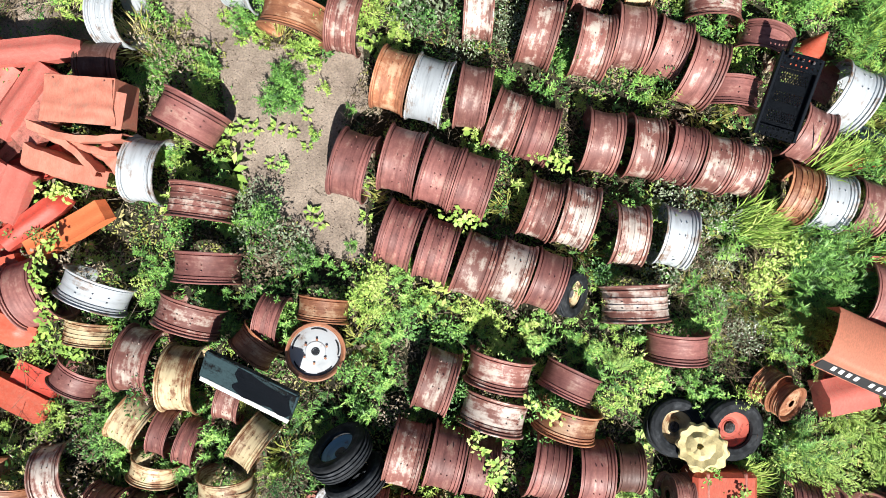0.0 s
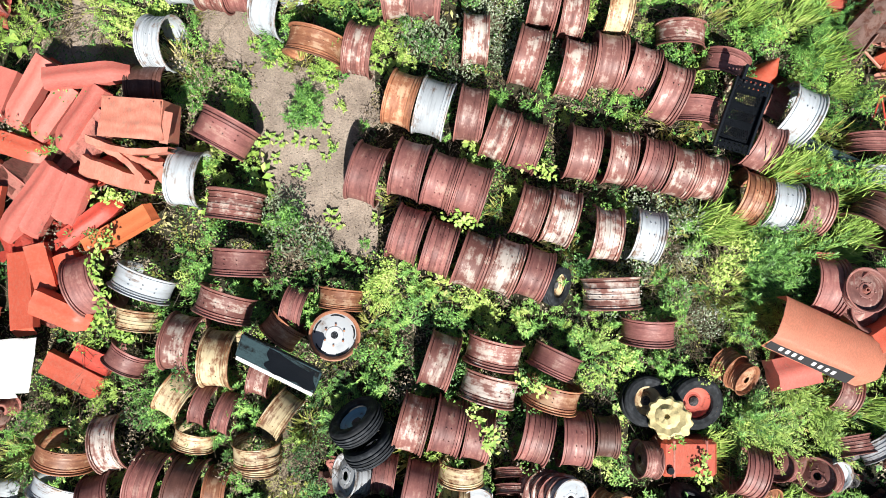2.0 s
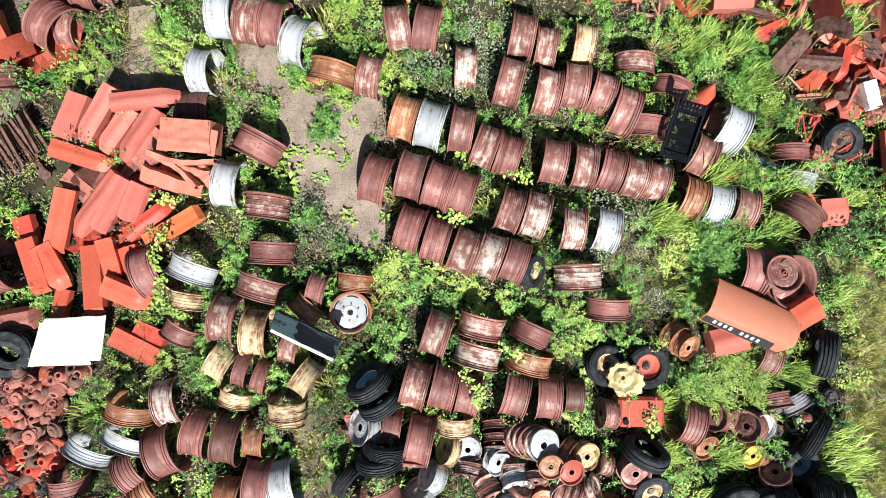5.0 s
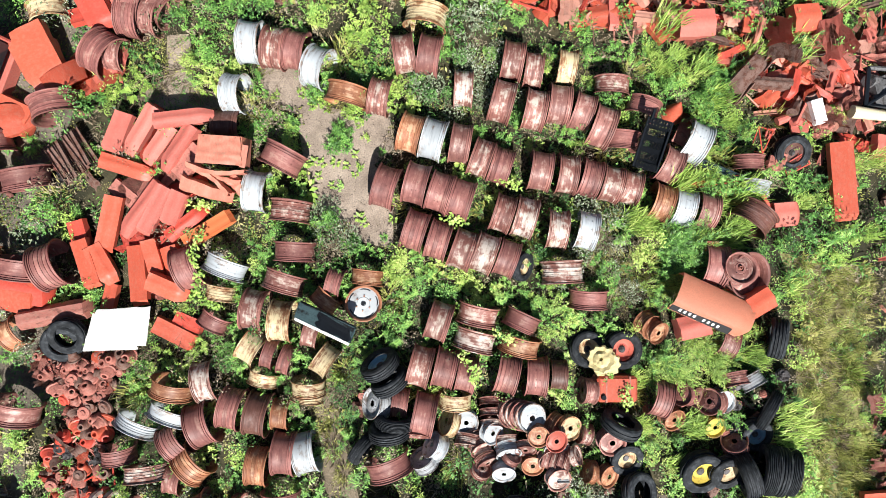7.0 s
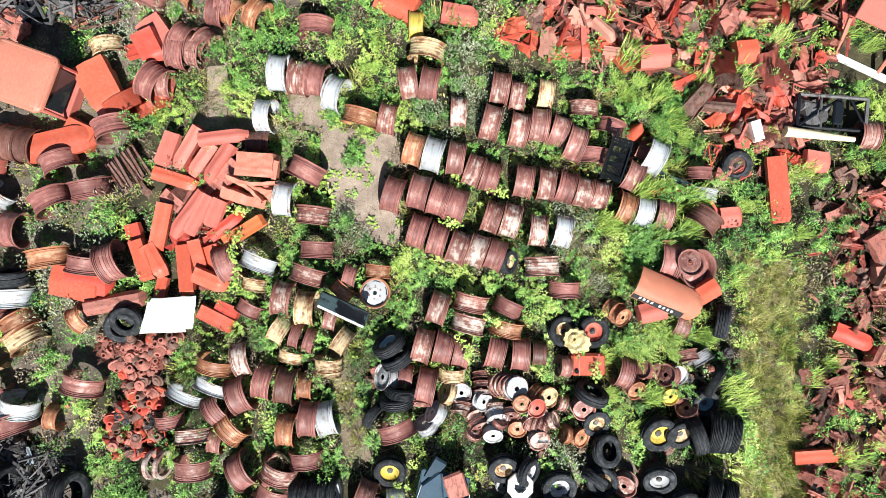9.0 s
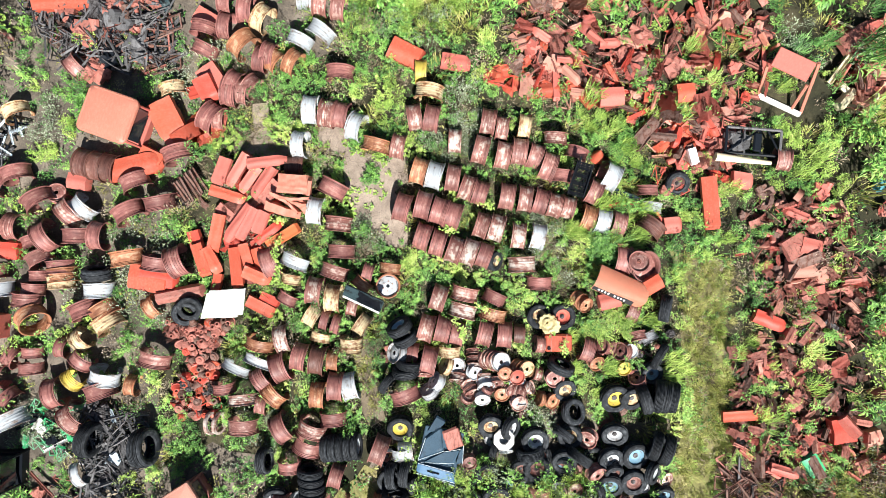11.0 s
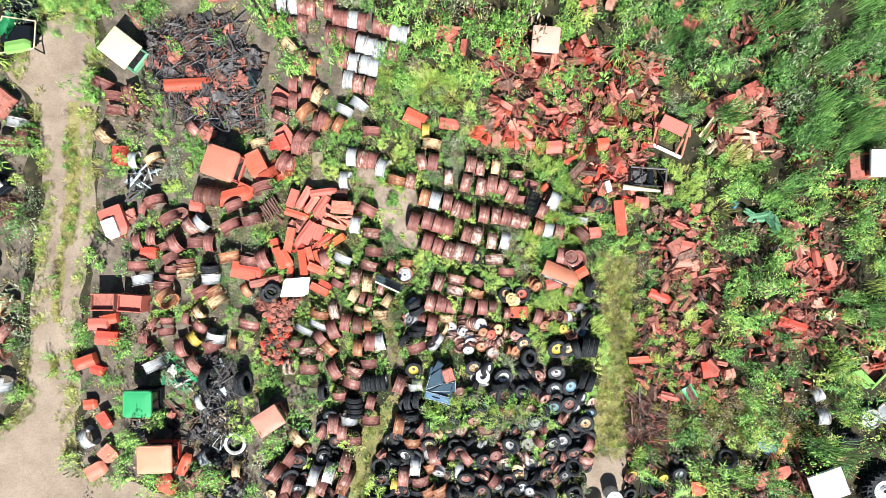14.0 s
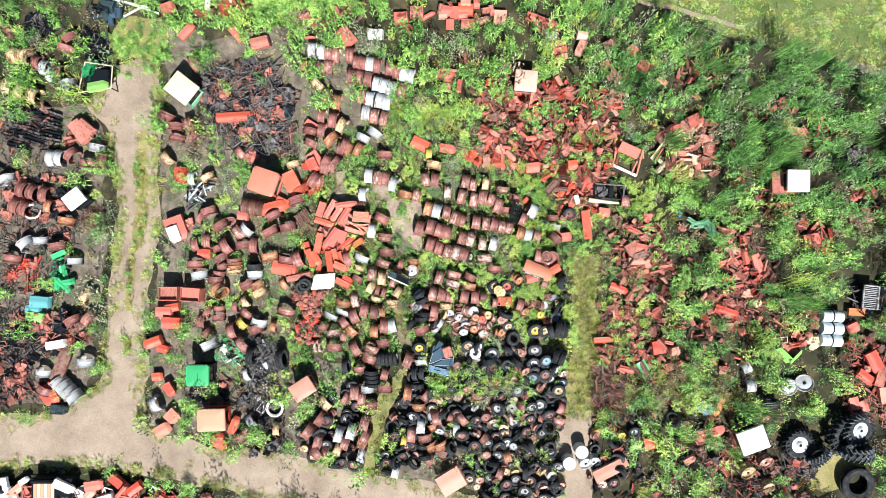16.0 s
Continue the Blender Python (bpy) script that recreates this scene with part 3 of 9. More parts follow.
HUB_MESH = {k: (turned("hub_body", [(0, 0.16), (0, 0.5), (0.10, 0.5), (0.14, 0.42), (0.30, 0.36), (0.36, 0.30), (0.55, 0.27), (0.60, 0.22), (0.60, 0.14), (0.30, 0.13)], SHEET[k], 18),
                turned("hub_body", [(0, 0.0), (0, 0.42), (0.05, 0.5), (0.16, 0.5), (0.2, 0.44), (0.34, 0.40), (0.36, 0.2), (0.44, 0.16), (0.44, 0.0)], SHEET[k], 18, closed=False))
            for k in ("e", "r", "s", "o", "n")}


def casting(x, y, d, c, up=0.0, rx=0.0, ry=-90.0, rz=0.0, shape=0):
    return single("hub_casting", HUB_MESH[c][shape], {"e": "red", "r": "rusty red", "s": "rusty brown", "o": "orange-red", "n": "black"}[c] + " cast-iron wheel hub in a heap", "hub",
                  pose(x, y, up + 0.02, rx, ry, rz) @ Matrix.Diagonal((d, d, d, 1)), "heaped hubs")


# ---- sheet metal ----
def tray_mesh(name, mat, taper=0.75, nose=0.18, depth=0.22, thick=0.012, crease=0.0, seed=1):
    """A long pressed cover, 1 x 1 (x long), open below, with folded sides, a raked nose and dents."""
    nx, ny = 12, 6
    bm = bmesh.new()
    grid = []
    for i in range(nx + 1):
        u = i / nx
        past = max(0.0, (u - (1 - nose)) / nose)
        half = 0.5 * (1 - (1 - taper) * past)
        row = []
        for j in range(ny + 1):
            v = 2 * j / ny - 1
            z = crease * (1 - abs(v)) - depth * 0.7 * past + 0.022 * noise.noise((u * 3.5 + seed * 7, v * 1.3, seed))
            if 0.08 < u < 1 - nose and 0.3 < abs(v) < 0.7:
                z -= 0.012
            row.append(bm.verts.new((u - 0.5, v * half, z)))
        grid.append(row)
    for i in range(nx):
        for j in range(ny):
            bm.faces.new((grid[i][j], grid[i + 1][j], grid[i + 1][j + 1], grid[i][j + 1]))
    edge = [r[0] for r in grid] + grid[-1][1:] + [r[-1] for r in reversed(grid[:-1])] + grid[0][1:-1][::-1]
    low = [bm.verts.new((v.co.x + 0.006 * noise.noise((k, seed, 0)), v.co.y * 1.02, -depth * (1.0 + 0.25 * noise.noise((k * 0.4, seed, 5))))) for k, v in enumerate(edge)]
    n = len(edge)
    for k in range(n):
        if seed % 2 and nx <= k <= nx + ny:
            continue
        bm.faces.new((edge[k], low[k], low[(k + 1) % n], edge[(k + 1) % n]))
    bmesh.ops.recalc_face_normals(bm, faces=bm.faces)
    bmesh.ops.solidify(bm, geom=bm.faces[:], thickness=thick)
    return from_bm(name, bm, mat, True)


def bent_plate(name, mat, seed, bends=3, thick=0.01):
    """A torn, buckled plate about 1 x 0.6."""
    r = random.Random(seed)
    n, m_ = 6, 4
    bm = bmesh.new()
    grid = []
    for i in range(n + 1):
        row = []
        for j in range(m_ + 1):
            x, y = i / n - 0.5, (j / m_ - 0.5) * 0.62
            if i in (0, n):
                x += r.uniform(-0.08, 0.08)
            if j in (0, m_):
                y += r.uniform(-0.09, 0.09)
            z = 0.10 * noise.noise((x * 2.4 + seed, y * 3.1, seed * 1.7)) + (0.22 * max(0, abs(y) - 0.22)) * (1 if seed % 2 else -1) * 2
            row.append(bm.verts.new((x, y, z)))
        grid.append(row)
    for i in range(n):
        for j in range(m_):
            if r.random() < 0.06:
                continue
            bm.faces.new((grid[i][j], grid[i + 1][j], grid[i + 1][j + 1], grid[i][j + 1]))
    bmesh.ops.solidify(bm, geom=bm.faces[:], thickness=thick)
    return from_bm(name, bm, mat)


def channel_mesh(name, mat):
    """A length of channel iron, 1 long."""
    bm = bmesh.new()
    prof = [(-0.05, 0), (-0.05, 0.06), (-0.042, 0.06), (-0.042, 0.008), (0.042, 0.008), (0.042, 0.06), (0.05, 0.06), (0.05, 0)]
    a = [bm.verts.new((-0.5, y, z)) for y, z in prof]
    b = [bm.verts.new((0.5, y, z)) for y, z in prof]
    n = len(prof)
    for i in range(n):
        bm.faces.new((a[i], a[(i + 1) % n], b[(i + 1) % n], b[i]))
    bm.faces.new(a[::-1])
    bm.faces.new(b)
    return from_bm(name, bm, mat)


def curved_plate(name, mat, arc=70, thick=0.012):
    """A fender: a plate rolled into an arc, 1 long, 0.5 wide."""
    bm = bmesh.new()
    rows = []
    for i in range(11):
        a = radians(-arc / 2 + arc * i / 10)
        rr = 0.5 / math.sin(radians(arc / 2))
        rows.append([bm.verts.new((rr * math.sin(a), y, rr * math.cos(a) - rr * math.cos(radians(arc / 2)))) for y in (-0.25, -0.22, 0.22, 0.25)])
    for r1, r2 in zip(rows, rows[1:]):
        for j in range(3):
            bm.faces.new((r1[j], r2[j], r2[j + 1], r1[j + 1]))
    bmesh.ops.solidify(bm, geom=bm.faces[:], thickness=thick)
    return from_bm(name, bm, mat, True)


def machine_mesh(name, mat, seed):
    """A gearbox-like iron lump: joined blocks, flanges and shafts, about 1 across."""
    r = random.Random(seed)
    bm = bmesh.new()
    for k in range(4):
        geo = bmesh.ops.create_cube(bm, size=1)["verts"]
        bmesh.ops.scale(bm, vec=(r.uniform(0.2, 0.75), r.uniform(0.15, 0.45), r.uniform(0.12, 0.35)), verts=geo)
        bmesh.ops.rotate(bm, matrix=Euler((r.uniform(-0.3, 0.3), r.uniform(-0.3, 0.3), r.uniform(0, 3))).to_matrix(), verts=geo)
        bmesh.ops.translate(bm, vec=(r.uniform(-0.25, 0.25), r.uniform(-0.2, 0.2), 0.15 + r.uniform(0, 0.12)), verts=geo)
    for k in range(4):
        geo = bmesh.ops.create_cone(bm, cap_ends=True, segments=10, radius1=r.uniform(0.05, 0.18), radius2=r.uniform(0.05, 0.18), depth=r.uniform(0.1, 0.8))["verts"]
        bmesh.ops.rotate(bm, matrix=Euler((r.uniform(0, 3), r.uniform(0, 3), 0)).to_matrix(), verts=geo)
        bmesh.ops.translate(bm, vec=(r.uniform(-0.3, 0.3), r.uniform(-0.3, 0.3), 0.2), verts=geo)
    return from_bm(name, bm, mat)


def frame_mesh(name, mat, seed):
    """A bent frame of bars, about 1 x 0.5."""
    r = random.Random(seed)
    bm = bmesh.new()
    pts = [Vector((-0.5, -0.25, 0.03)), Vector((0.5, -0.22 + r.uniform(-.1, .1), 0.05)), Vector((0.45, 0.25, 0.12)), Vector((-0.48, 0.2, 0.04))]
    seq = [(0, 1), (1, 2), (2, 3), (3, 0)] + ([(0, 2)] if seed % 2 else []) + ([(1, 3)] if seed % 3 == 0 else [])
    for i, j in seq:
        a, b = pts[i], pts[j]
        geo = bmesh.ops.create_cube(bm, size=1)["verts"]
        bmesh.ops.scale(bm, vec=((b - a).length + 0.03, 0.04, 0.04), verts=geo)
        bmesh.ops.transform(bm, matrix=Matrix.Translation((a + b) / 2) @ (b - a).to_track_quat("X", "Z").to_matrix().to_4x4(), verts=geo)
    return from_bm(name, bm, mat)


SHEET_LOOK = {"o": "orange-red painted", "p": "sun-faded orange", "e": "red painted", "r": "rusty red", "w": "white painted", "g": "bright green", "l": "lime green", "k": "black painted",
              "b": "dull blue", "q": "slate blue", "v": "cream", "t": "teal", "c": "cream", "s": "rusty brown", "n": "blackened", "i": "dull grey", "y": "bright tangerine", "u": "pale green", "z": "chalky pink", "a": "sun-bleached coral", "f": "sun-bleached peach", "j": "sun-bleached salmon pink", "x": "sky blue", "m": "pale blue-white"}
TRAY = {k: [tray_mesh("tray", SHEET[k], 0.92, 0.06, 0.16, seed=1), tray_mesh("tray", SHEET[k], 0.6, 0.2, 0.2, crease=0.05, seed=2), tray_mesh("tray", SHEET[k], 1.0, 0.03, 0.3, crease=0.08, seed=4)] for k in SHEET}
PLATE = {k: [bent_plate("plate", SHEET[k], s) for s in (1, 2, 3, 4, 5)] for k in SHEET}
CHANNEL = {k: channel_mesh("channel", SHEET[k]) for k in SHEET}
FENDER = {k: curved_plate("fender", SHEET[k]) for k in SHEET}
LUMP = {k: [machine_mesh("machine_part", SHEET[k], s) for s in (1, 2, 3)] for k in SHEET}
FRAME = {k: [frame_mesh("frame", SHEET[k], s) for s in (1, 2, 3)] for k in SHEET}


def cover(x, y, z, l, w, rz, c, rx=0.0, ry=0.0, shape=0, h=1.0):
    """A pressed-steel side cover: l long, w wide, its top z over the ground."""
    SPOTS.append((x, y, min(l, w) * 0.5))
    SPOTS.append((x + math.cos(radians(rz)) * l * 0.3, y + math.sin(radians(rz)) * l * 0.3, min(l, w) * 0.5))
    SPOTS.append((x - math.cos(radians(rz)) * l * 0.3, y - math.sin(radians(rz)) * l * 0.3, min(l, w) * 0.5))
    return single("side_cover", TRAY[c][shape], SHEET_LOOK[c] + " pressed sheet-metal machine cover on the heap", "machine cover",
                  pose(x, y, z, rx, ry, rz) @ Matrix.Diagonal((l, w, h, 1)), "sheet-metal covers")


def plate(x, y, z, l, rz, c, rx=0.0, ry=0.0, shape=0, wide=1.0):
    return single("bent_plate", PLATE[c][shape], SHEET_LOOK[c] + " buckled sheet-metal plate", "sheet metal", pose(x, y, z, rx, ry, rz) @ Matrix.Diagonal((l, l * wide, l, 1)), "scrap plates")


def fender(x, y, z, l, rz, c, wide=1.0, rx=0.0, ry=0.0):
    return single("fender", FENDER[c], SHEET_LOOK[c] + " curved fender lying on the ground", "fender", pose(x, y, z, rx, ry, rz) @ Matrix.Diagonal((l, l * wide, l, 1)), "fenders")


def lump(x, y, z, l, rz, c, shape=0):
    return single("machine_part", LUMP[c][shape], SHEET_LOOK[c] + " iron gearbox and shaft part", "machine part", pose(x, y, z, 0, 0, rz) @ Matrix.Diagonal((l, l, l, 1)), "machine parts")


def frame_of_bars(x, y, z, l, rz, c, shape=0, rx=0.0, ry=0.0):
    return single("bar_frame", FRAME[c][shape], SHEET_LOOK[c] + " bent frame of steel bars", "steel frame", pose(x, y, z, rx, ry, rz) @ Matrix.Diagonal((l, l, l, 1)), "steel frames")


def girder(x, y, z, l, rz, c, ry=0.0, thick=1.0):
    return single("channel_iron", CHANNEL[c], SHEET_LOOK[c] + " length of channel iron", "steel bar", pose(x, y, z, 0, ry, rz) @ Matrix.Diagonal((l, thick, thick, 1)), "steel bars")


SCRAP_COUNT, SCRAP_REST = {}, {}
SCRAP_KIND = {"p": ("bent_plate", PLATE, "buckled sheet-metal plate", "sheet metal"), "f": ("bar_frame", FRAME, "bent frame of steel bars", "steel frame"),
              "l": ("machine_part", LUMP, "iron gearbox and shaft part", "machine part"), "t": ("side_cover", TRAY, "pressed sheet-metal cover", "machine cover"),
              "r": ("fender", FENDER, "curved sheet-metal fender", "fender"), "c": ("channel_iron", CHANNEL, "length of channel iron", "steel bar"),
              "h": ("hub_casting", HUB_MESH, "cast-iron wheel hub", "hub")}


def scrap_piece(kind, c, shape, m):
    """A piece of its own for the first few hundred of a kind, after that part of one joined heap."""
    name, meshes, what, category = SCRAP_KIND[kind]
    me = meshes[c][shape] if isinstance(meshes[c], (list, tuple)) else meshes[c]
    SCRAP_COUNT[kind] = SCRAP_COUNT.get(kind, 0) + 1
    if SCRAP_COUNT[kind] <= (150 if kind == "t" else 300):
        return single(name, me, SHEET_LOOK[c] + " " + what + " on a scrap heap", category, m, "heaped scrap")
    SCRAP_REST.setdefault(c, []).append((me, m))


def join_scrap():
    for c, pieces in SCRAP_REST.items():
        verts, faces, at = [], [], 0
        for me, m in pieces:
            verts += [m @ v.co for v in me.vertices]
            faces += [tuple(i + at for i in f.vertices) for f in me.polygons]
            at = len(verts)
        tagged(new("scrap_metal", mesh("scrap_metal", verts, faces, SHEET[c])), SHEET_LOOK[c] + " scrap-metal pieces heaped in the weeds", "scrap metal", kind="stuff")


def scrap_heap(outline, n, colours, seed, size=(0.35, 0.9), tall=0.35, mix="ppppflrcc"):
    """n loose pieces of scrap inside an outline; those that come later lie higher."""
    r = random.Random(seed)
    xs, ys = [p[0] for p in outline], [p[1] for p in outline]
    k = 0
    while k < n:
        x, y = r.uniform(min(xs), max(xs)), r.uniform(min(ys), max(ys))
        inside = False
        for (ax, ay), (bx, by) in zip(outline, outline[1:] + outline[:1]):
            if (ay > y) != (by > y) and x < (bx - ax) * (y - ay) / (by - ay) + ax:
                inside = not inside
        if not inside:
            continue
        z = 0.03 + tall * (k / n) * r.uniform(0.4, 1.0)
        l, rz, c, kind = r.uniform(*size), r.uniform(0, 360), r.choice(colours), r.choice(mix)
        wide, rx, ry = r.uniform(0.28, 1.15), r.uniform(-30, 30), r.uniform(-22, 22)
        if kind == "p":
            m = pose(x, y, z + 0.08, rx, ry, rz) @ Matrix.Diagonal((l, l * wide, l, 1))
        elif kind == "f":
            m = pose(x, y, z, rx * 0.6, ry * 0.6, rz) @ Matrix.Diagonal((l * 1.2, l * 1.2, l * 1.2, 1))
        elif kind == "l":
            m = pose(x, y, z * 0.5, 0, 0, rz) @ Matrix.Diagonal((l, l, l, 1))
        elif kind == "r":
            m = pose(x, y, z, rx, ry, rz) @ Matrix.Diagonal((l, l * wide, l, 1))
        elif kind == "t":
            m = pose(x, y, z + 0.2, rx, ry * 0.7, rz) @ Matrix.Diagonal((l * 1.3, l * 0.45 * wide, 1, 1))
        elif kind == "h":
            c = c if c in HUB_MESH else "s"
            m = pose(x, y, z + 0.02, rx * 2, -90 + ry * 2.6, rz) @ Matrix.Diagonal((l * 0.55, l * 0.55, l * 0.55, 1))
        else:
            m = pose(x, y, z, 0, ry * 0.7, rz) @ Matrix.Diagonal((l * (0.6 + wide), 0.3 + wide * 0.6, 0.3 + wide * 0.6, 1))
        SPOTS.append((x, y, l * 0.22))
        scrap_piece(kind, c, r.randrange({"p": 5, "h": 2}.get(kind, 3)), m)
        k += 1


def bar_tangle(name, outline, n, colours, seed, label, size=(0.25, 0.9), tall=0.3, r0=0.012, mat=None, avoid=()):
    """Fine rods, tines and chains too many to count, in one mesh."""
    r = random.Random(seed)
    xs, ys = [p[0] for p in outline], [p[1] for p in outline]
    verts, faces, k = [], [], 0
    while k < n:
        x, y = r.uniform(min(xs), max(xs)), r.uniform(min(ys), max(ys))
        inside = False
        for (ax, ay), (bx, by) in zip(outline, outline[1:] + outline[:1]):
            if (ay > y) != (by > y) and x < (bx - ax) * (y - ay) / (by - ay) + ax:
                inside = not inside
        if not inside:
            continue
        if any((x - ax) ** 2 + (y - ay) ** 2 < ar * ar for ax, ay, ar in avoid):
            k += 1
            continue
        a, l, z, s = r.uniform(0, 2 * math.pi), r.uniform(*size) / 2, r.uniform(0.02, tall), r.uniform(0.6, 2.0) * r0
        lift = r.uniform(-0.12, 0.12)
        bow = r.uniform(-0.09, 0.09) * l
        base = len(verts)
        for q, (u, bo) in enumerate(((-1, 0), (0, 1), (1, 0))):
            cx, cy, cz = x + math.cos(a) * l * u - math.sin(a) * bow * bo, y + math.sin(a) * l * u + math.cos(a) * bow * bo, max(0.01, z + lift * u)
            nx, ny = -math.sin(a) * s, math.cos(a) * s
            verts += [(cx + nx, cy + ny, cz), (cx, cy, cz + s * 1.4), (cx - nx, cy - ny, cz)]
        for q in (0, 3):
            for i in range(3):
                j = (i + 1) % 3
                faces.append((base + q + i, base + q + j, base + q + 3 + j, base + q + 3 + i))
        k += 1
    ob = new(name, mesh(name, verts, faces, mat or SHEET[colours]))
    return tagged(ob, label, "scrap metal", kind="stuff")


# ---- bare wheel rims: x, y, across, wide, turn, look ----
rim(2.40, 2.69, 1.03, 0.51, -14, 'm', lugs=4)
rim(3.15, 2.51, 0.99, 0.50, -11, 'm', lugs=6)
rim(3.70, 2.64, 0.97, 0.50, -7, 'p', lugs=0)
rim(4.24, 2.48, 0.92, 0.47, -17, 'p', lugs=6)
rim(4.68, 2.14, 1.03, 0.51, -19, 'p', lugs=4)
rim(5.14, 1.82, 0.88, 0.42, -96, 'r', lugs=6, tilt=-4)
rim(1.51, 3.00, 0.88, 0.43, -2, 'h', lugs=4)
rim(0.32, 1.95, 0.95, 0.50, -16, 'o', lugs=6)
rim(0.84, 1.81, 1.00, 0.52, -15, 'w', lugs=0)
rim(1.46, 1.72, 0.97, 0.46, -9, 'p', lugs=0)
rim(1.94, 1.40, 0.92, 0.46, -19, 'm', lugs=0)
rim(2.39, 1.22, 0.90, 0.47, -17, 'r', lugs=6)
rim(-0.23, 0.70, 1.03, 0.52, -16, 'r', lugs=6)
rim(0.46, 0.78, 1.00, 0.52, -14, 'r', lugs=6)
rim(0.99, 0.60, 0.97, 0.49, -17, 'r', lugs=6)
rim(1.48, 0.43, 0.99, 0.52, -17, 'r', lugs=4)
rim(3.29, 1.11, 0.95, 0.50, -9, 'p', lugs=0)
rim(3.89, 1.04, 0.95, 0.46, -7, 'm', lugs=6)
rim(4.42, 0.95, 0.92, 0.46, -15, 'r', lugs=6)
rim(4.90, 0.83, 0.89, 0.46, -14, 'm', lugs=6)
rim(5.36, 0.75, 0.82, 0.42, -14, 'm', lugs=6)
rim(6.04, 0.42, 0.90, 0.46, -17, 'o', lugs=6)
rim(6.53, 0.31, 0.89, 0.46, -13, 'w', lugs=6)
rim(7.07, 0.24, 0.86, 0.45, -13, 'p', lugs=0)
rim(0.45, -0.29, 0.97, 0.51, -17, 'r', lugs=4)
rim(0.98, -0.50, 0.95, 0.49, -16, 'r', lugs=6)
rim(1.54, -0.71, 0.99, 0.52, -19, 'm', lugs=0)
rim(2.03, -0.79, 0.97, 0.50, -19, 'h', lugs=4)
rim(2.54, -0.90, 0.89, 0.46, -19, 'r', lugs=6)
rim(2.44, 0.13, 0.92, 0.46, -17, 'm', lugs=0)
rim(2.94, 0.04, 0.97, 0.49, -15, 'h', lugs=6)
rim(3.67, -0.23, 0.95, 0.47, -7, 'h', lugs=0)
rim(4.34, -0.24, 0.92, 0.47, -11, 'w', lugs=4)
rim(3.80, -1.20, 1.00, 0.52, -87, 'h', lugs=6)
rim(4.40, -1.79, 0.92, 0.42, -91, 'r', lugs=0, tilt=-6)
rim(-2.62, 1.32, 1.05, 0.54, 63, 'r', lugs=6)
rim(-3.17, 0.57, 0.99, 0.50, -7, 'w', lugs=0)
rim(-2.42, 0.12, 0.97, 0.50, -96, 'm', lugs=0)
rim(-2.29, -0.80, 0.99, 0.44, -92, 'r', lugs=6, tilt=-2)
rim(-2.52, -1.49, 1.00, 0.45, -107, 'm', lugs=6)
rim(-3.87, -1.16, 1.03, 0.41, -112, 'w', lugs=6)
rim(-4.67, -1.18, 1.07, 0.54, 21, 'r', lugs=0)
rim(-3.17, -2.14, 0.99, 0.51, -9, 'm', lugs=6)
rim(-2.55, -2.38, 0.99, 0.50, -4, 'c', lugs=4)
rim(-3.23, -2.97, 0.86, 0.46, -31, 'c', lugs=6)
rim(-2.83, -3.14, 0.74, 0.27, -16, 'r', lugs=4)
rim(-2.45, -3.27, 0.74, 0.28, -17, 'r', lugs=0)
rim(-1.58, -3.27, 0.78, 0.41, -34, 'c', lugs=6)
rim(-1.89, -2.65, 0.72, 0.35, -14, 'm', lugs=4)
rim(-1.38, -1.52, 0.74, 0.36, -14, 'r', lugs=6)
rim(-1.59, -1.90, 0.72, 0.37, 51, 'o', lugs=6)
rim(-2.99, -3.69, 0.72, 0.30, -104, 'c', lugs=6, tilt=-2)
rim(-1.95, -3.87, 0.82, 0.35, -91, 'c', lugs=6, tilt=-9)
rim(-4.24, -3.76, 0.97, 0.46, 13, 'h', lugs=6)
rim(-0.64, -1.37, 0.78, 0.34, -96, 'o', lugs=6)
rim(-4.01, -1.77, 0.72, 0.34, -99, 'c', lugs=0)
rim(-4.14, -2.41, 0.74, 0.36, 61, 'r', lugs=4)
rim(-1.15, 2.80, 1.03, 0.45, -104, 'o', lugs=6, tilt=-4)
rim(-0.40, 2.79, 0.90, 0.47, -11, 'm', lugs=0)
rim(-3.71, 2.82, 0.94, 0.45, -4, 'w', lugs=6, tilt=9)
rim(6.81, 1.80, 0.99, 0.52, -24, 'w', lugs=4)
rim(6.24, 1.27, 0.90, 0.46, -24, 'p', lugs=4)
rim(5.65, 2.58, 0.82, 0.41, 71, 'r', lugs=4)
rim(1.01, -2.34, 0.95, 0.50, -17, 'm', lugs=6)
rim(1.89, -2.18, 0.97, 0.46, -102, 'm', lugs=0, tilt=-4)
rim(1.82, -2.76, 0.99, 0.47, -104, 'h', lugs=4)
rim(2.89, -2.33, 0.86, 0.41, -114, 'r', lugs=0)
rim(2.85, -2.85, 0.95, 0.41, -104, 'o', lugs=6, tilt=-6)
rim(0.60, -3.37, 0.99, 0.50, -14, 'm', lugs=6)
rim(1.16, -3.40, 0.97, 0.49, -13, 'r', lugs=6)
rim(1.64, -3.54, 0.90, 0.44, -11, 'r', lugs=6)
rim(2.56, -3.49, 0.99, 0.49, -13, 'r', lugs=0)
rim(3.21, -3.56, 0.95, 0.48, -4, 'r', lugs=6)
rim(3.73, -3.54, 0.72, 0.37, -2, 'd', lugs=4)
rim(-3.38, 4.01, 1.03, 0.50, -4, 'w')
rim(-2.83, 3.89, 1.00, 0.50, -9, 'm')
rim(-2.34, 3.84, 0.95, 0.48, -11, 'r')
rim(-1.82, 3.44, 1.00, 0.50, -19, 'w', tilt=8)
rim(0.14, 3.79, 0.95, 0.49, 9, 'm')
rim(0.73, 3.75, 0.99, 0.50, -9, 'r')
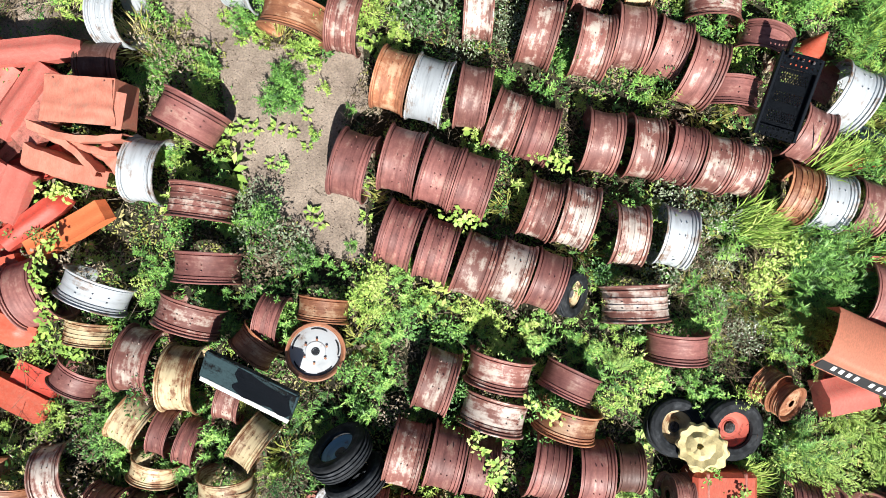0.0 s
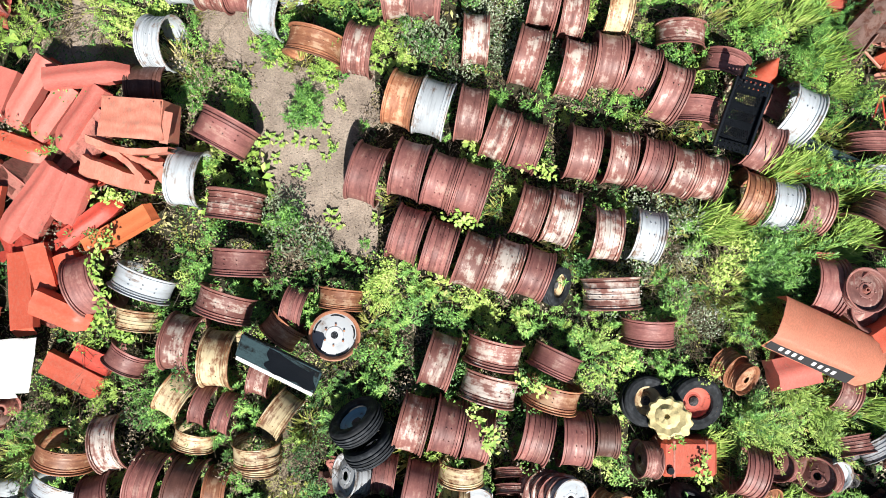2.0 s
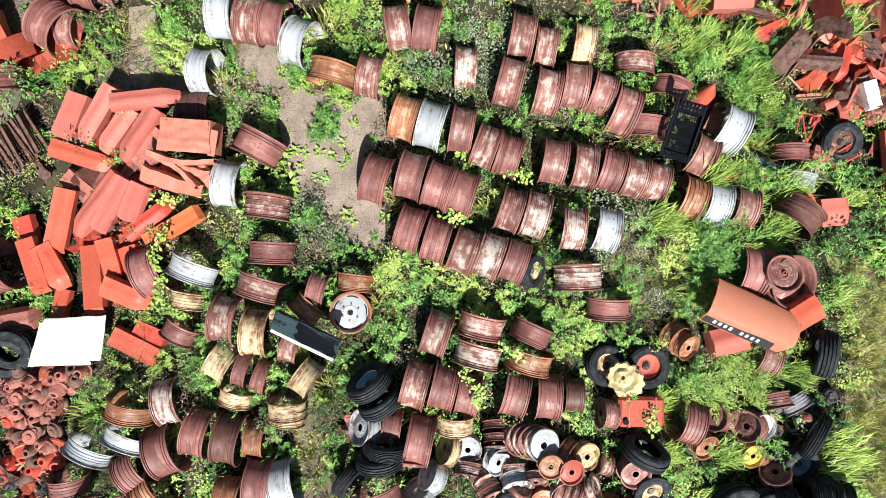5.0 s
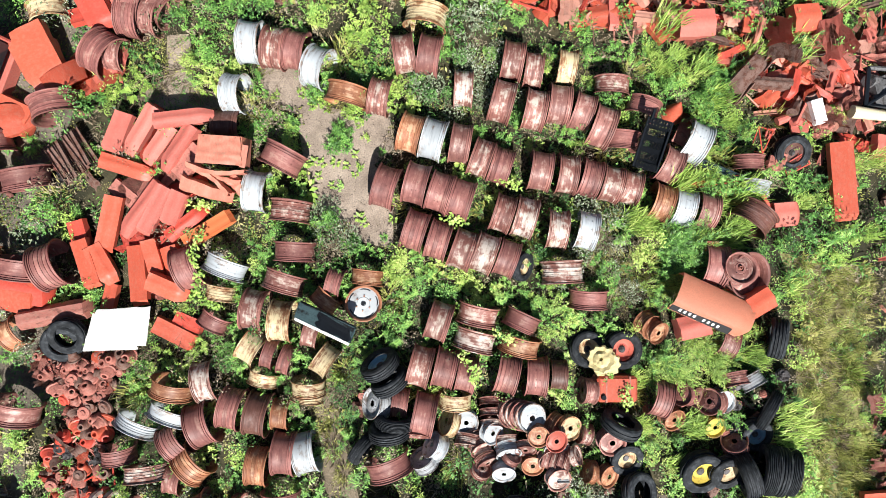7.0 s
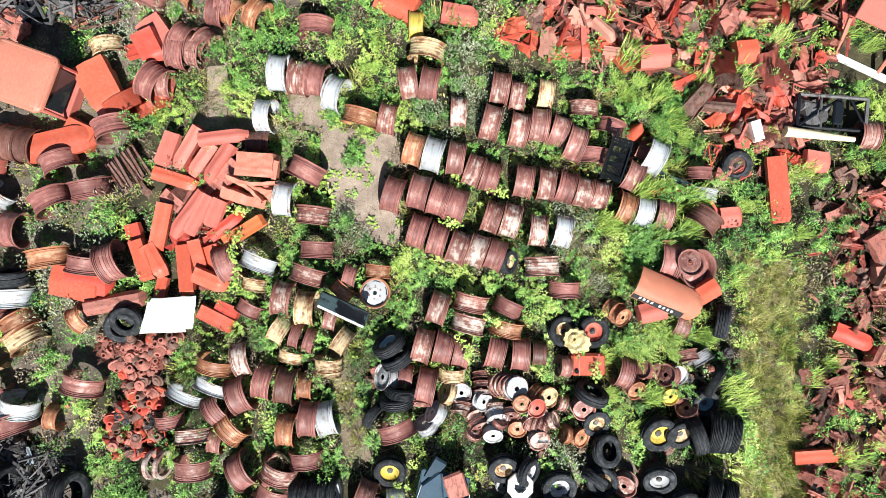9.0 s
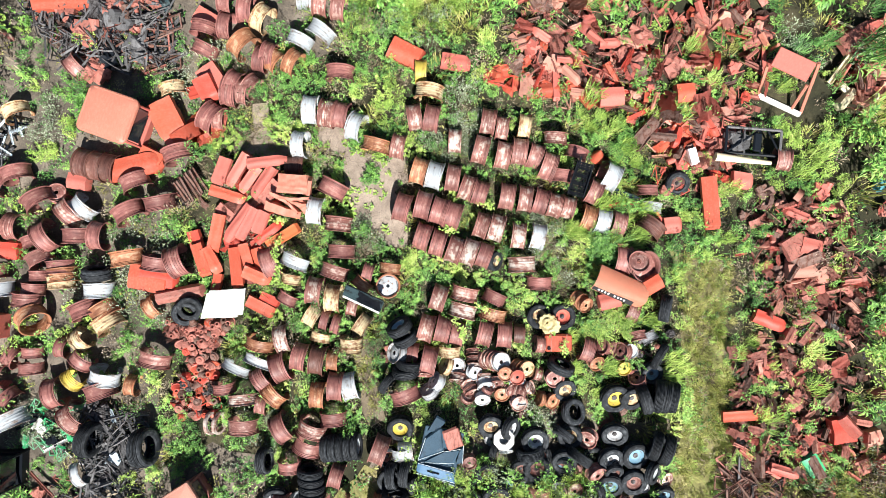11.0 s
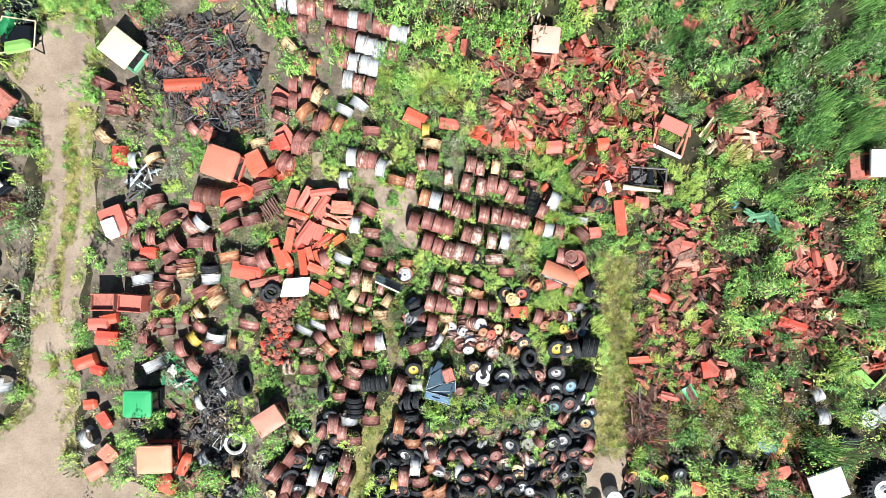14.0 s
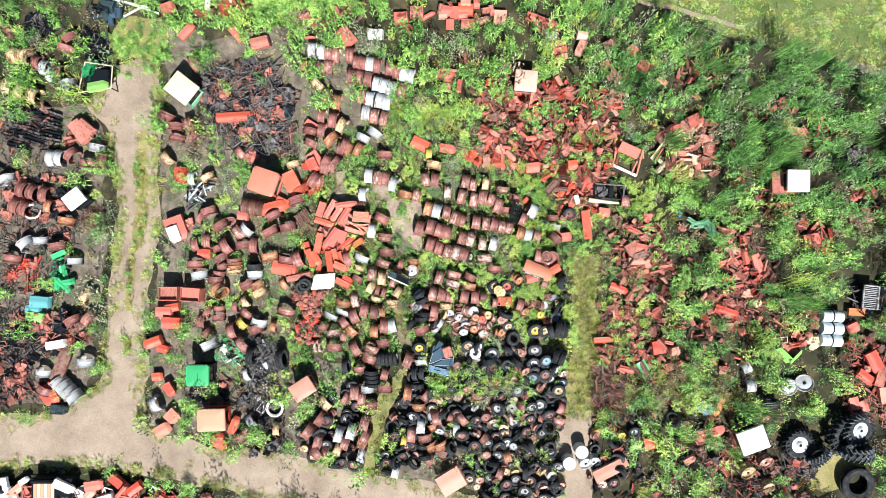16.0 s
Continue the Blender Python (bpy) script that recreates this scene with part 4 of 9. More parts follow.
rim(0.63, 4.62, 1.03, 0.49, -99, 'c')
rim(2.64, 3.65, 0.95, 0.49, -9, 'm')
rim(3.11, 3.44, 0.87, 0.42, -7, 'm')
rim(3.87, 3.51, 0.86, 0.42, -7, 'c')
rim(4.93, 3.09, 0.86, 0.40, -94, 'm', tilt=-4)
rim(8.15, 0.08, 0.99, 0.51, 51, 'd')
rim(8.09, 1.36, 0.73, 0.33, -91, 'r', tilt=-2)
rim(8.22, 0.78, 0.72, 0.32, -99, 'w')
rim(7.17, -1.01, 1.06, 0.53, -9, 'r')
rim(7.54, -2.73, 0.79, 0.39, -19, 'p')
rim(-5.00, -3.91, 1.03, 0.37, -104, 'o', tilt=-6)
rim(-4.29, -4.71, 1.06, 0.53, 21, 'r')
rim(-4.92, -5.13, 0.92, 0.47, 36, 'r')
rim(-4.51, -5.60, 0.99, 0.48, 43, 'o')
rim(-3.65, -4.37, 0.99, 0.48, -11, 'r')
rim(-3.04, -4.48, 1.03, 0.50, -9, 'd')
rim(-2.55, -4.51, 0.73, 0.37, -4, 'o')
rim(-1.96, -4.02, 0.77, 0.34, -99, 'c', tilt=-4)
rim(-3.03, -5.66, 0.92, 0.47, -4, 'o')
rim(-2.42, -5.35, 1.03, 0.49, -3, 'r')
rim(-1.95, -5.33, 0.99, 0.50, 13, 'w')
rim(-6.22, -5.43, 0.82, 0.35, -84, 'r', tilt=-6)
rim(-4.94, -6.00, 0.72, 0.36, -9, 'p')
rim(-0.08, -5.61, 1.06, 0.46, -71, 'r')
rim(0.70, -4.44, 1.03, 0.51, -11, 'r')
rim(0.15, -4.22, 0.73, 0.37, -7, 'r')
rim(-8.12, 4.66, 0.92, 0.43, -74, 'c')
rim(-6.11, 4.59, 1.06, 0.51, -9, 'r')
rim(-5.71, 4.62, 0.92, 0.45, -14, 'p')
rim(-6.76, 3.70, 1.12, 0.56, -31, 'r')
rim(-6.50, 3.72, 0.79, 0.38, -9, 'p')
rim(-7.86, 2.44, 1.12, 0.51, -71, 'r')
rim(-8.45, 0.80, 1.12, 0.49, -79, 'r', tilt=-9)
rim(-8.54, -1.25, 1.06, 0.48, -99, 'r', tilt=-4)
rim(-7.82, -1.18, 1.12, 0.58, 21, 'r')
rim(-8.71, -2.73, 0.79, 0.39, 31, 'o')
rim(-8.54, -4.47, 1.12, 0.48, -104, 'p')
rim(6.02, -4.02, 0.90, 0.42, -16, 'r')
rim(-11.03, 2.11, 1.05, 0.50, -12, 'd')
rim(-10.57, 2.01, 1.05, 0.48, -12, 'd')
rim(-10.16, 1.95, 1.05, 0.50, -12, 'd')
rim(-9.31, 1.47, 1.05, 0.51, -65, 'r')
rim(-9.50, 0.44, 1.12, 0.54, -60, 'r')
rim(-12.58, 0.83, 1.12, 0.51, -55, 'r')
rim(-11.49, 0.47, 1.09, 0.54, 40, 'm')
rim(-11.07, 0.64, 1.01, 0.46, 45, 'w')
rim(-12.29, -0.36, 1.12, 0.54, 30, 'r')
rim(-12.78, -0.56, 0.84, 0.41, -70, 'r')
rim(-11.24, -0.35, 1.05, 0.50, -88, 'r', tilt=-2)
rim(-10.52, -0.34, 1.01, 0.47, -5, 'r')
rim(-13.43, -0.05, 0.95, 0.45, -5, 'p')
rim(-14.19, -0.26, 0.95, 0.46, 10, 'r')
rim(-9.56, -1.09, 1.12, 0.51, -80, 'o', tilt=-2)
rim(-12.53, -1.13, 0.95, 0.44, -60, 'p')
rim(-11.79, -1.41, 1.01, 0.44, -85, 'r')
rim(-11.74, -1.68, 1.01, 0.48, -83, 'o')
rim(-11.80, -1.92, 0.95, 0.44, -85, 'c', tilt=-2)
rim(-12.59, -1.69, 0.72, 0.34, -90, 'r', tilt=-4)
rim(-14.20, -1.53, 1.12, 0.48, -90, 'r', tilt=-2)
rim(-13.94, -2.24, 1.12, 0.50, -80, 'w')
rim(-10.49, -2.18, 1.05, 0.50, -88, 'w', tilt=-2)
rim(-12.80, -2.16, 0.80, 0.38, -95, 'r')
rim(-12.97, -2.50, 0.95, 0.44, -95, 'r', tilt=-4)
rim(-10.91, -2.83, 1.12, 0.51, -65, 'r')
rim(-10.28, -2.89, 1.05, 0.51, -55, 'o')
rim(-10.15, -3.29, 1.05, 0.52, -55, 'c')
rim(-13.37, -4.45, 0.84, 0.39, -30, 'r')
rim(-12.77, -4.29, 0.74, 0.35, -92, 'r', tilt=-4)
rim(-12.79, -4.85, 0.84, 0.38, -86, 'r')
rim(-13.80, -5.10, 0.88, 0.44, -5, 'r')
rim(-13.49, -5.87, 0.84, 0.39, -40, 'r')
rim(-11.71, -4.14, 0.74, 0.35, -10, 'r')
rim(-11.11, -3.86, 0.84, 0.42, 35, 'c')
rim(-11.04, -4.53, 0.88, 0.42, 50, 'r')
rim(-10.22, -5.06, 1.05, 0.47, -105, 'w', tilt=-9)
rim(-11.31, -5.18, 0.84, 0.41, 40, 'y')
rim(-10.36, -5.56, 1.09, 0.54, -70, 'r')
rim(-11.89, -5.64, 1.05, 0.49, 15, 'r')
rim(-11.21, -6.47, 1.12, 0.54, 40, 'm')
rim(-13.32, -6.55, 1.12, 0.54, -65, 'w')
rim(-9.33, -5.40, 0.74, 0.36, -8, 'o')
rim(-10.98, -8.36, 0.90, 0.32, 25, 'w')
rim(-5.53, -6.69, 1.05, 0.49, -90, 'p')
rim(-2.50, -6.42, 0.95, 0.43, -86, 'r')
rim(-3.20, -6.73, 1.05, 0.47, -110, 'm', tilt=-6)
rim(-3.34, -7.32, 1.01, 0.48, -110, 'r', tilt=-6)
rim(-4.21, -6.74, 1.05, 0.51, 30, 'r')
rim(-3.96, -8.02, 0.84, 0.39, -88, 'r', tilt=-6)
rim(-2.38, -8.36, 0.88, 0.44, -15, 'r')
rim(-2.41, -9.23, 1.01, 0.45, -92, 'r')
rim(-0.94, -7.46, 1.05, 0.51, -20, 'p')
rim(-0.20, -7.60, 0.72, 0.35, -88, 'w', tilt=-4)
rim(-3.09, 6.66, 1.01, 0.48, 55, 'w')
rim(-3.82, 6.35, 0.95, 0.45, 65, 'w')
rim(-2.42, 5.26, 1.01, 0.48, -92, 'r', tilt=-2)
rim(0.34, 5.36, 0.84, 0.39, 0, 'y')
rim(-5.11, 5.73, 0.88, 0.43, -15, 'r')
rim(-6.00, 4.82, 1.05, 0.48, -20, 'r')
rim(-5.45, 4.80, 0.88, 0.41, -35, 'p')
rim(-11.43, 5.42, 0.95, 0.46, 40, 'p')
rim(-13.46, 3.85, 0.95, 0.43, -60, 'c')
rim(-14.45, 3.86, 0.88, 0.41, 0, 'w')
rim(-13.39, 1.73, 1.01, 0.50, -70, 'r')
rim(-13.85, 1.39, 0.84, 0.38, -30, 'r')
rim(-4.65, 5.68, 0.84, 0.40, -35, 'o')
rim(-6.93, 11.88, 1.01, 0.49, -5, 'w')
rim(-6.36, 11.78, 1.01, 0.47, -5, 'w')
rim(-5.91, 11.67, 0.98, 0.44, -5, 'p')
rim(-5.45, 11.57, 0.98, 0.46, -5, 'p')
rim(-4.56, 11.56, 1.01, 0.48, -5, 'r')
rim(-4.14, 11.11, 0.94, 0.43, -8, 'r')
rim(-3.75, 11.04, 0.94, 0.45, -8, 'r')
rim(-3.33, 10.99, 1.01, 0.49, -8, 'w')
rim(-2.87, 10.89, 0.98, 0.46, -8, 'r')
rim(-2.09, 10.75, 0.98, 0.45, -8, 'r')
rim(-1.63, 10.53, 0.98, 0.46, -10, 'r')
rim(-1.21, 10.36, 0.98, 0.48, -10, 'w')
rim(-0.79, 10.25, 0.98, 0.44, -10, 'w')
rim(-4.45, 10.21, 1.01, 0.48, -10, 'r')
rim(-3.96, 10.14, 1.01, 0.48, -10, 'r')
rim(-3.43, 10.04, 1.01, 0.48, -10, 'r')
rim(-2.90, 9.75, 1.01, 0.47, -12, 'w')
rim(-2.44, 9.61, 1.01, 0.48, -12, 'w')
rim(-1.95, 9.47, 1.01, 0.49, -12, 'w')
rim(-1.28, 9.33, 1.01, 0.49, -12, 'p')
rim(-3.82, 8.98, 1.01, 0.47, -10, 'p')
rim(-3.32, 8.80, 1.01, 0.48, -10, 'w')
rim(-2.72, 8.69, 1.01, 0.49, -12, 'w')
rim(-2.26, 8.55, 1.01, 0.49, -12, 'w')
rim(-3.57, 7.92, 1.01, 0.50, -10, 'w')
rim(-3.07, 7.70, 1.01, 0.50, -10, 'm')
rim(-2.44, 7.56, 1.01, 0.46, -12, 'p')
rim(-6.67, 9.68, 1.09, 0.54, 45, 'c')
rim(-6.04, 8.98, 1.01, 0.47, -15, 'p')
rim(-5.37, 8.62, 1.01, 0.48, -10, 'o')
rim(-6.32, 7.75, 0.94, 0.45, -10, 'r')
rim(-5.61, 7.46, 1.01, 0.49, -8, 'r')
rim(-5.08, 7.14, 1.01, 0.48, -30, 'c')
rim(-6.32, 6.87, 0.94, 0.43, -8, 'r')
rim(-7.10, 6.76, 0.94, 0.44, -100, 'r')
rim(-7.03, 6.05, 0.94, 0.44, -115, 'r', tilt=-6)
rim(-5.71, 6.22, 1.09, 0.54, -45, 'o')
rim(-4.84, 5.87, 0.94, 0.45, -15, 'r')
rim(-4.03, 5.63, 0.94, 0.43, -30, 'o')
rim(-5.87, 10.83, 0.94, 0.47, -10, 'p')
rim(-6.52, 10.77, 0.87, 0.40, -10, 'p')
rim(-7.40, 10.88, 0.87, 0.41, -10, 'o')
rim(-25.27, 11.56, 1.01, 0.49, -55, 'c')
rim(-24.74, 11.49, 1.01, 0.49, -55, 'c')
rim(-24.18, 11.07, 0.98, 0.47, -10, 'r')
rim(-23.68, 10.78, 0.98, 0.47, -12, 'w')
rim(-23.21, 10.35, 0.98, 0.46, -15, 'w')
rim(-22.79, 10.50, 0.98, 0.46, -10, 'r')
rim(-22.26, 9.79, 0.94, 0.43, -70, 'w')
rim(-22.05, 12.53, 1.12, 0.51, -60, 'r')
rim(-22.40, 12.00, 1.12, 0.52, -110, 'r', tilt=-9)
rim(-23.17, 5.10, 1.09, 0.51, -5, 'w')
rim(-22.68, 5.10, 1.09, 0.50, -8, 'w')
rim(-21.99, 5.28, 1.01, 0.48, -40, 'r')
rim(-20.94, 4.75, 1.09, 0.47, -100, 'r', tilt=-4)
rim(-20.44, 5.74, 1.01, 0.46, -100, 'w')
rim(-19.87, 4.96, 1.12, 0.56, -10, 'r')
rim(-26.06, 3.76, 1.09, 0.51, -70, 'w')
rim(-24.99, 3.16, 1.09, 0.53, -20, 'r')
rim(-24.36, 2.98, 1.09, 0.49, -20, 'r')
rim(-23.58, 2.81, 1.09, 0.52, -10, 'r')
rim(-25.41, 2.10, 1.09, 0.54, -20, 'r')
rim(-24.84, 1.93, 1.09, 0.50, -20, 'r')
rim(-23.33, 2.11, 0.94, 0.45, -15, 'o')
rim(-22.32, 1.15, 1.12, 0.51, -100, 'o')
rim(-23.95, -0.01, 0.94, 0.44, -90, 'w', tilt=-9)
rim(-22.83, -0.43, 1.12, 0.52, -80, 'r', tilt=-4)
rim(-24.78, -0.26, 1.12, 0.55, -50, 'w')
rim(-25.65, -1.14, 1.12, 0.51, -100, 'r', tilt=-4)
rim(-21.82, -1.35, 0.94, 0.42, -90, 'w')
rim(-20.88, -3.53, 1.09, 0.49, -40, 'c')
rim(-21.81, -5.10, 1.12, 0.55, -60, 'r')
rim(-20.76, -4.93, 1.09, 0.54, -40, 'p')
rim(-21.02, -7.56, 1.12, 0.50, -95, 'w', tilt=-6)
rim(-23.71, -8.27, 0.94, 0.45, -100, 'w')
rim(-22.66, -8.89, 1.12, 0.52, -50, 'k')
rim(-22.34, -9.20, 1.12, 0.55, -50, 'w')
rim(-22.02, -9.52, 1.12, 0.53, -50, 'k')
rim(-21.70, -9.79, 1.12, 0.54, -50, 'w')
rim(-23.55, -9.31, 1.09, 0.53, 60, 'r')
rim(-16.61, -10.18, 1.09, 0.49, 30, 'w')
rim(-11.23, -12.26, 1.09, 0.53, -60, 'p')
rim(-10.81, -11.91, 1.09, 0.52, -60, 'p')
rim(-9.09, -11.77, 0.87, 0.41, -5, 'c')
rim(-10.66, -11.24, 0.94, 0.45, 35, 'w')
rim(-6.09, -10.06, 1.12, 0.51, 40, 'c')
rim(-4.81, -9.87, 0.87, 0.41, -30, 'p')
rim(-4.23, -9.46, 1.12, 0.51, -5, 'p')
rim(-3.78, -9.86, 1.01, 0.48, -5, 'p')
rim(-3.47, -9.23, 0.94, 0.43, -90, 'w', tilt=-4)
rim(-3.30, -10.25, 0.94, 0.44, -95, 'r')
rim(-6.33, -11.10, 1.12, 0.51, -35, 'r')
rim(-7.13, -11.90, 1.12, 0.52, -35, 'p')
rim(-6.50, -12.54, 1.09, 0.50, -15, 'p')
rim(-5.21, -12.08, 1.12, 0.51, -15, 'w')
rim(-4.44, -11.90, 1.12, 0.53, -15, 'w')
rim(-4.83, -12.61, 1.01, 0.50, -20, 'p')
rim(-3.78, -12.50, 1.09, 0.51, -15, 'o')
rim(-6.60, -13.12, 1.12, 0.55, 35, 'r')
rim(-6.07, -13.16, 0.87, 0.42, -5, 'r')
rim(-3.81, -13.33, 1.09, 0.50, -15, 'w')
rim(-3.62, -11.38, 1.12, 0.55, -15, 'p')
rim(-3.60, -12.25, 1.12, 0.54, -25, 'p')
rim(-5.29, -13.04, 0.94, 0.47, -20, 'c')
rim(-16.11, 7.74, 1.12, 0.52, -115, 'r', tilt=-4)
rim(-14.59, 7.21, 1.12, 0.56, 20, 'r')
rim(-15.50, 7.05, 1.01, 0.46, -95, 'r')
rim(-15.42, 6.34, 1.01, 0.44, -100, 'r', tilt=-2)
rim(-14.26, 6.34, 1.01, 0.50, -40, 'r')
rim(-14.26, 11.10, 1.12, 0.54, 25, 'r')
rim(-16.02, 5.10, 1.01, 0.48, 40, 'c')
rim(0.21, -9.65, 0.94, 0.45, -40, 'p')
rim(-0.95, -9.46, 1.09, 0.49, -10, 'o')
rim(-0.32, -10.35, 0.94, 0.41, -90, 'o', tilt=-2)
rim(-0.14, -11.55, 1.09, 0.51, -5, 'w')
rim(-0.73, -12.07, 1.09, 0.53, -5, 'p')
rim(0.10, -12.26, 1.01, 0.45, -80, 'p')
rim(-1.20, -12.47, 0.72, 0.35, -10, 'y')
rim(0.56, -12.78, 1.01, 0.47, -60, 'o')
rim(1.08, -12.77, 1.09, 0.51, -65, 'o')
rim(0.80, -11.03, 1.09, 0.52, 15, 'p')
rim(2.41, -11.11, 0.94, 0.45, 40, 'p')
rim(2.06, -11.75, 0.87, 0.40, 0, 'w')
rim(0.38, -13.56, 0.94, 0.42, -20, 'r')
rim(-1.72, -14.36, 0.94, 0.43, -15, 'w')


# ---- tracks, bare earth and field ----
ROAD = [(-16.90, 11.30), (-18.38, 11.50), (-19.66, 11.02), (-20.00, 9.70), (-21.20, 8.75), (-20.02, 6.75), (-19.35, 3.60), (-19.25, 1.00), (-19.45, -0.55), (-19.90, -4.49), (-20.21, -8.39), (-20.59, -9.36), (-22.35, -10.34), (-23.72, -10.92), (-26.66, -11.03), (-33.80, -11.20),
        (-33.80, -14.30), (-26.63, -14.30), (-21.90, -14.25), (-19.40, -14.35), (-16.30, -14.85), (-14.16, -15.25), (-11.32, -15.95), (-8.84, -16.55), (-1.75, -17.86), (12.37, -18.89), (13.44, -16.78), (10.26, -16.43), (8.15, -16.51), (2.58, -16.00),
        (-0.23, -15.06), (-3.35, -14.58), (-8.03, -13.53), (-10.02, -13.24), (-12.95, -13.05), (-16.47, -12.08), (-17.64, -11.50), (-17.37, -8.38), (-17.52, -6.24), (-17.11, -2.33), (-16.75, -0.30), (-16.60, 1.44), (-16.80, 4.19), (-16.57, 5.76), (-16.78, 7.53), (-16.39, 8.90), (-16.55, 10.40)]
sheet("road", ROAD, 0.012, TRACK, "pale sandy two-rut farm track", 0.2, 2)
STRIP = [[(-18.15, 6.94), (-17.60, 6.94), (-17.42, 4.19), (-17.50, 1.44), (-17.66, -0.52), (-18.24, -0.52), (-18.22, 1.44), (-18.18, 4.19)], [(-18.89, -6.05), (-18.27, -6.05), (-18.16, -7.02), (-18.75, -7.31)],
         [(-18.66, -0.57), (-18.15, -0.57), (-18.22, -2.14), (-18.32, -4.48), (-18.74, -4.48)]]
sheet("grass_strip", STRIP[0], 0.018, VERGE, "worn grass between the wheel ruts", 0.16, 17, 0.3)
sheet("grass_strip", STRIP[2], 0.018, VERGE, "worn grass between the wheel ruts", 0.16, 19, 0.3)
sheet("grass_strip", STRIP[1], 0.018, VERGE, "worn grass between the wheel ruts", 0.16, 18, 0.3)
BARE = [(-3.38, 3.59), (-3.13, 2.72), (-2.35, 2.47), (-2.28, 1.70), (-2.22, 1.01), (-1.81, 0.25), (-0.82, -0.57), (-0.06, -0.73), (-0.04, 0.45), (-0.53, 1.21), (-0.12, 1.65), (-0.23, 2.68), (-0.90, 2.45), (-1.85, 2.74), (-2.31, 3.60)]
sheet("bare_earth", BARE, 0.008, DIRT, "bare trodden grey-brown earth", 0.06, 3, 0.3)
BARE_B = [(-1.95, -2.75), (-1.60, -2.60), (-1.50, -3.40), (-1.38, -4.10), (-1.08, -5.30), (-0.80, -6.40), (-1.22, -6.75), (-1.62, -6.10), (-1.75, -5.20), (-1.95, -4.20)]
sheet("bare_earth", BARE_B, 0.008, PATH_EARTH, "trodden brownish earth and dry grass strip", 0.08, 4, 0.4)
BARE_C = [(-5.45, 4.34), (-4.98, 4.34), (-4.82, 3.13), (-3.81, 2.60), (-3.79, 2.06), (-6.22, 2.85), (-5.43, 3.39)]
sheet("bare_earth", BARE_C, 0.008, DIRT, "bare trodden brown earth", 0.08, 5, 0.4)
BARE_D = [(8.34, -11.15), (10.46, -10.80), (10.62, -16.78), (8.32, -16.79)]
sheet("bare_earth", BARE_D, 0.018, TRACK, "bare sandy earth where the lane meets the track", 0.2, 6)
BARE_E = [(-1.51, -7.98), (-0.86, -8.37), (-1.46, -9.73), (-2.05, -10.70), (-2.38, -12.45), (-3.02, -14.00), (-3.15, -14.94), (-3.85, -14.82), (-3.39, -12.26), (-3.03, -10.41), (-2.29, -8.95)]
sheet("bare_earth", BARE_E, 0.016, VERGE, "worn grassy footway between the heaps", 0.12, 7)
LOT = [(-32.60, 8.43), (-21.46, 8.41), (-19.83, 6.26), (-20.17, 3.40), (-19.79, 0.18), (-20.64, -4.81), (-20.44, -8.36), (-21.68, -9.95), (-32.38, -10.85)]
sheet("bare_earth", LOT, 0.005, YARD, "oily grey-brown earth of the scrap lot", 0.3, 13)
LOT_B = [(-16.62, 8.76), (-13.93, 8.40), (-11.05, 4.82), (-9.61, 0.18), (-9.95, -4.80), (-11.34, -11.18), (-17.03, -11.37), (-16.89, -6.22), (-16.56, -0.89), (-16.05, 3.39)]
sheet("bare_earth", LOT_B, 0.005, YARD, "oily grey-brown earth between the rims", 0.3, 14)
LOT_E = [(-16.0, 13.0), (-9.0, 13.2), (-3.0, 12.6), (-1.2, 9.0), (-2.6, 6.6), (-7.2, 4.2), (-8.0, -0.5), (-8.6, -6.5), (-4.2, -8.2), (-4.3, -14.0), (-8.0, -13.3), (-17.2, -12.2), (-17.0, -6.0), (-16.5, 0.0), (-16.3, 8.5)]
sheet("bare_earth", LOT_E, 0.003, YARD, "grey-brown earth between rows of rims", 0.4, 21)
LOT_C = [(-13.58, 10.55), (-9.65, 10.91), (-9.27, 5.89), (-11.77, 5.54)]
sheet("bare_earth", LOT_C, 0.0075, YARD, "dark earth under black scrap", 0.6, 15)
LOT_D = [(-1.05, -6.92), (8.88, -6.21), (8.85, -16.44), (-2.11, -14.87)]
sheet("bare_earth", LOT_D, 0.005, YARD, "dark earth under the tyre heap", 0.3, 16)
LANE = [(9.18, -0.89), (11.02, -0.89), (11.07, -6.21), (10.81, -11.15), (8.34, -11.33), (8.87, -8.33), (9.59, -6.21), (9.31, -3.37)]
sheet("lane", LANE, 0.006, VERGE, "trodden yellowish grass lane", 0.2, 8)
BARE_F = [(24.4, -13.7), (27.6, -13.3), (27.3, -14.3), (26.0, -15.4), (24.8, -16.0), (23.8, -15.0)]
sheet("bare_earth", BARE_F, 0.016, VERGE, "dry sandy clearing beside big tyres", 0.2, 20)
HEAD = [(-19.9, 11.2), (-18.4, 11.6), (-16.6, 11.3), (-15.9, 12.4), (-16.2, 14.2), (-19.0, 14.0), (-20.0, 12.8)]
sheet("field", HEAD, 0.005, VERGE, "bright short grass at the end of the track", 0.25, 21)
FIELD = [(11.79, 15.53), (16.06, 14.37), (19.61, 12.94), (24.57, 11.57), (30.23, 10.13), (51.32, 4.42), (51.92, 40.28), (5.40, 40.54), (8.94, 16.62)]
sheet("field", FIELD, 0.006, TURF, "pale green mown field beyond the yard", 0.3, 9)
LAWN = [(-12.25, 17.39), (-12.17, 14.50), (-10.73, 13.93), (-8.22, 13.49), (-5.90, 13.77), (-4.47, 14.49), (-3.93, 17.37)]
sheet("field", LAWN, 0.006, TURF, "pale green grass patch", 0.3, 10)
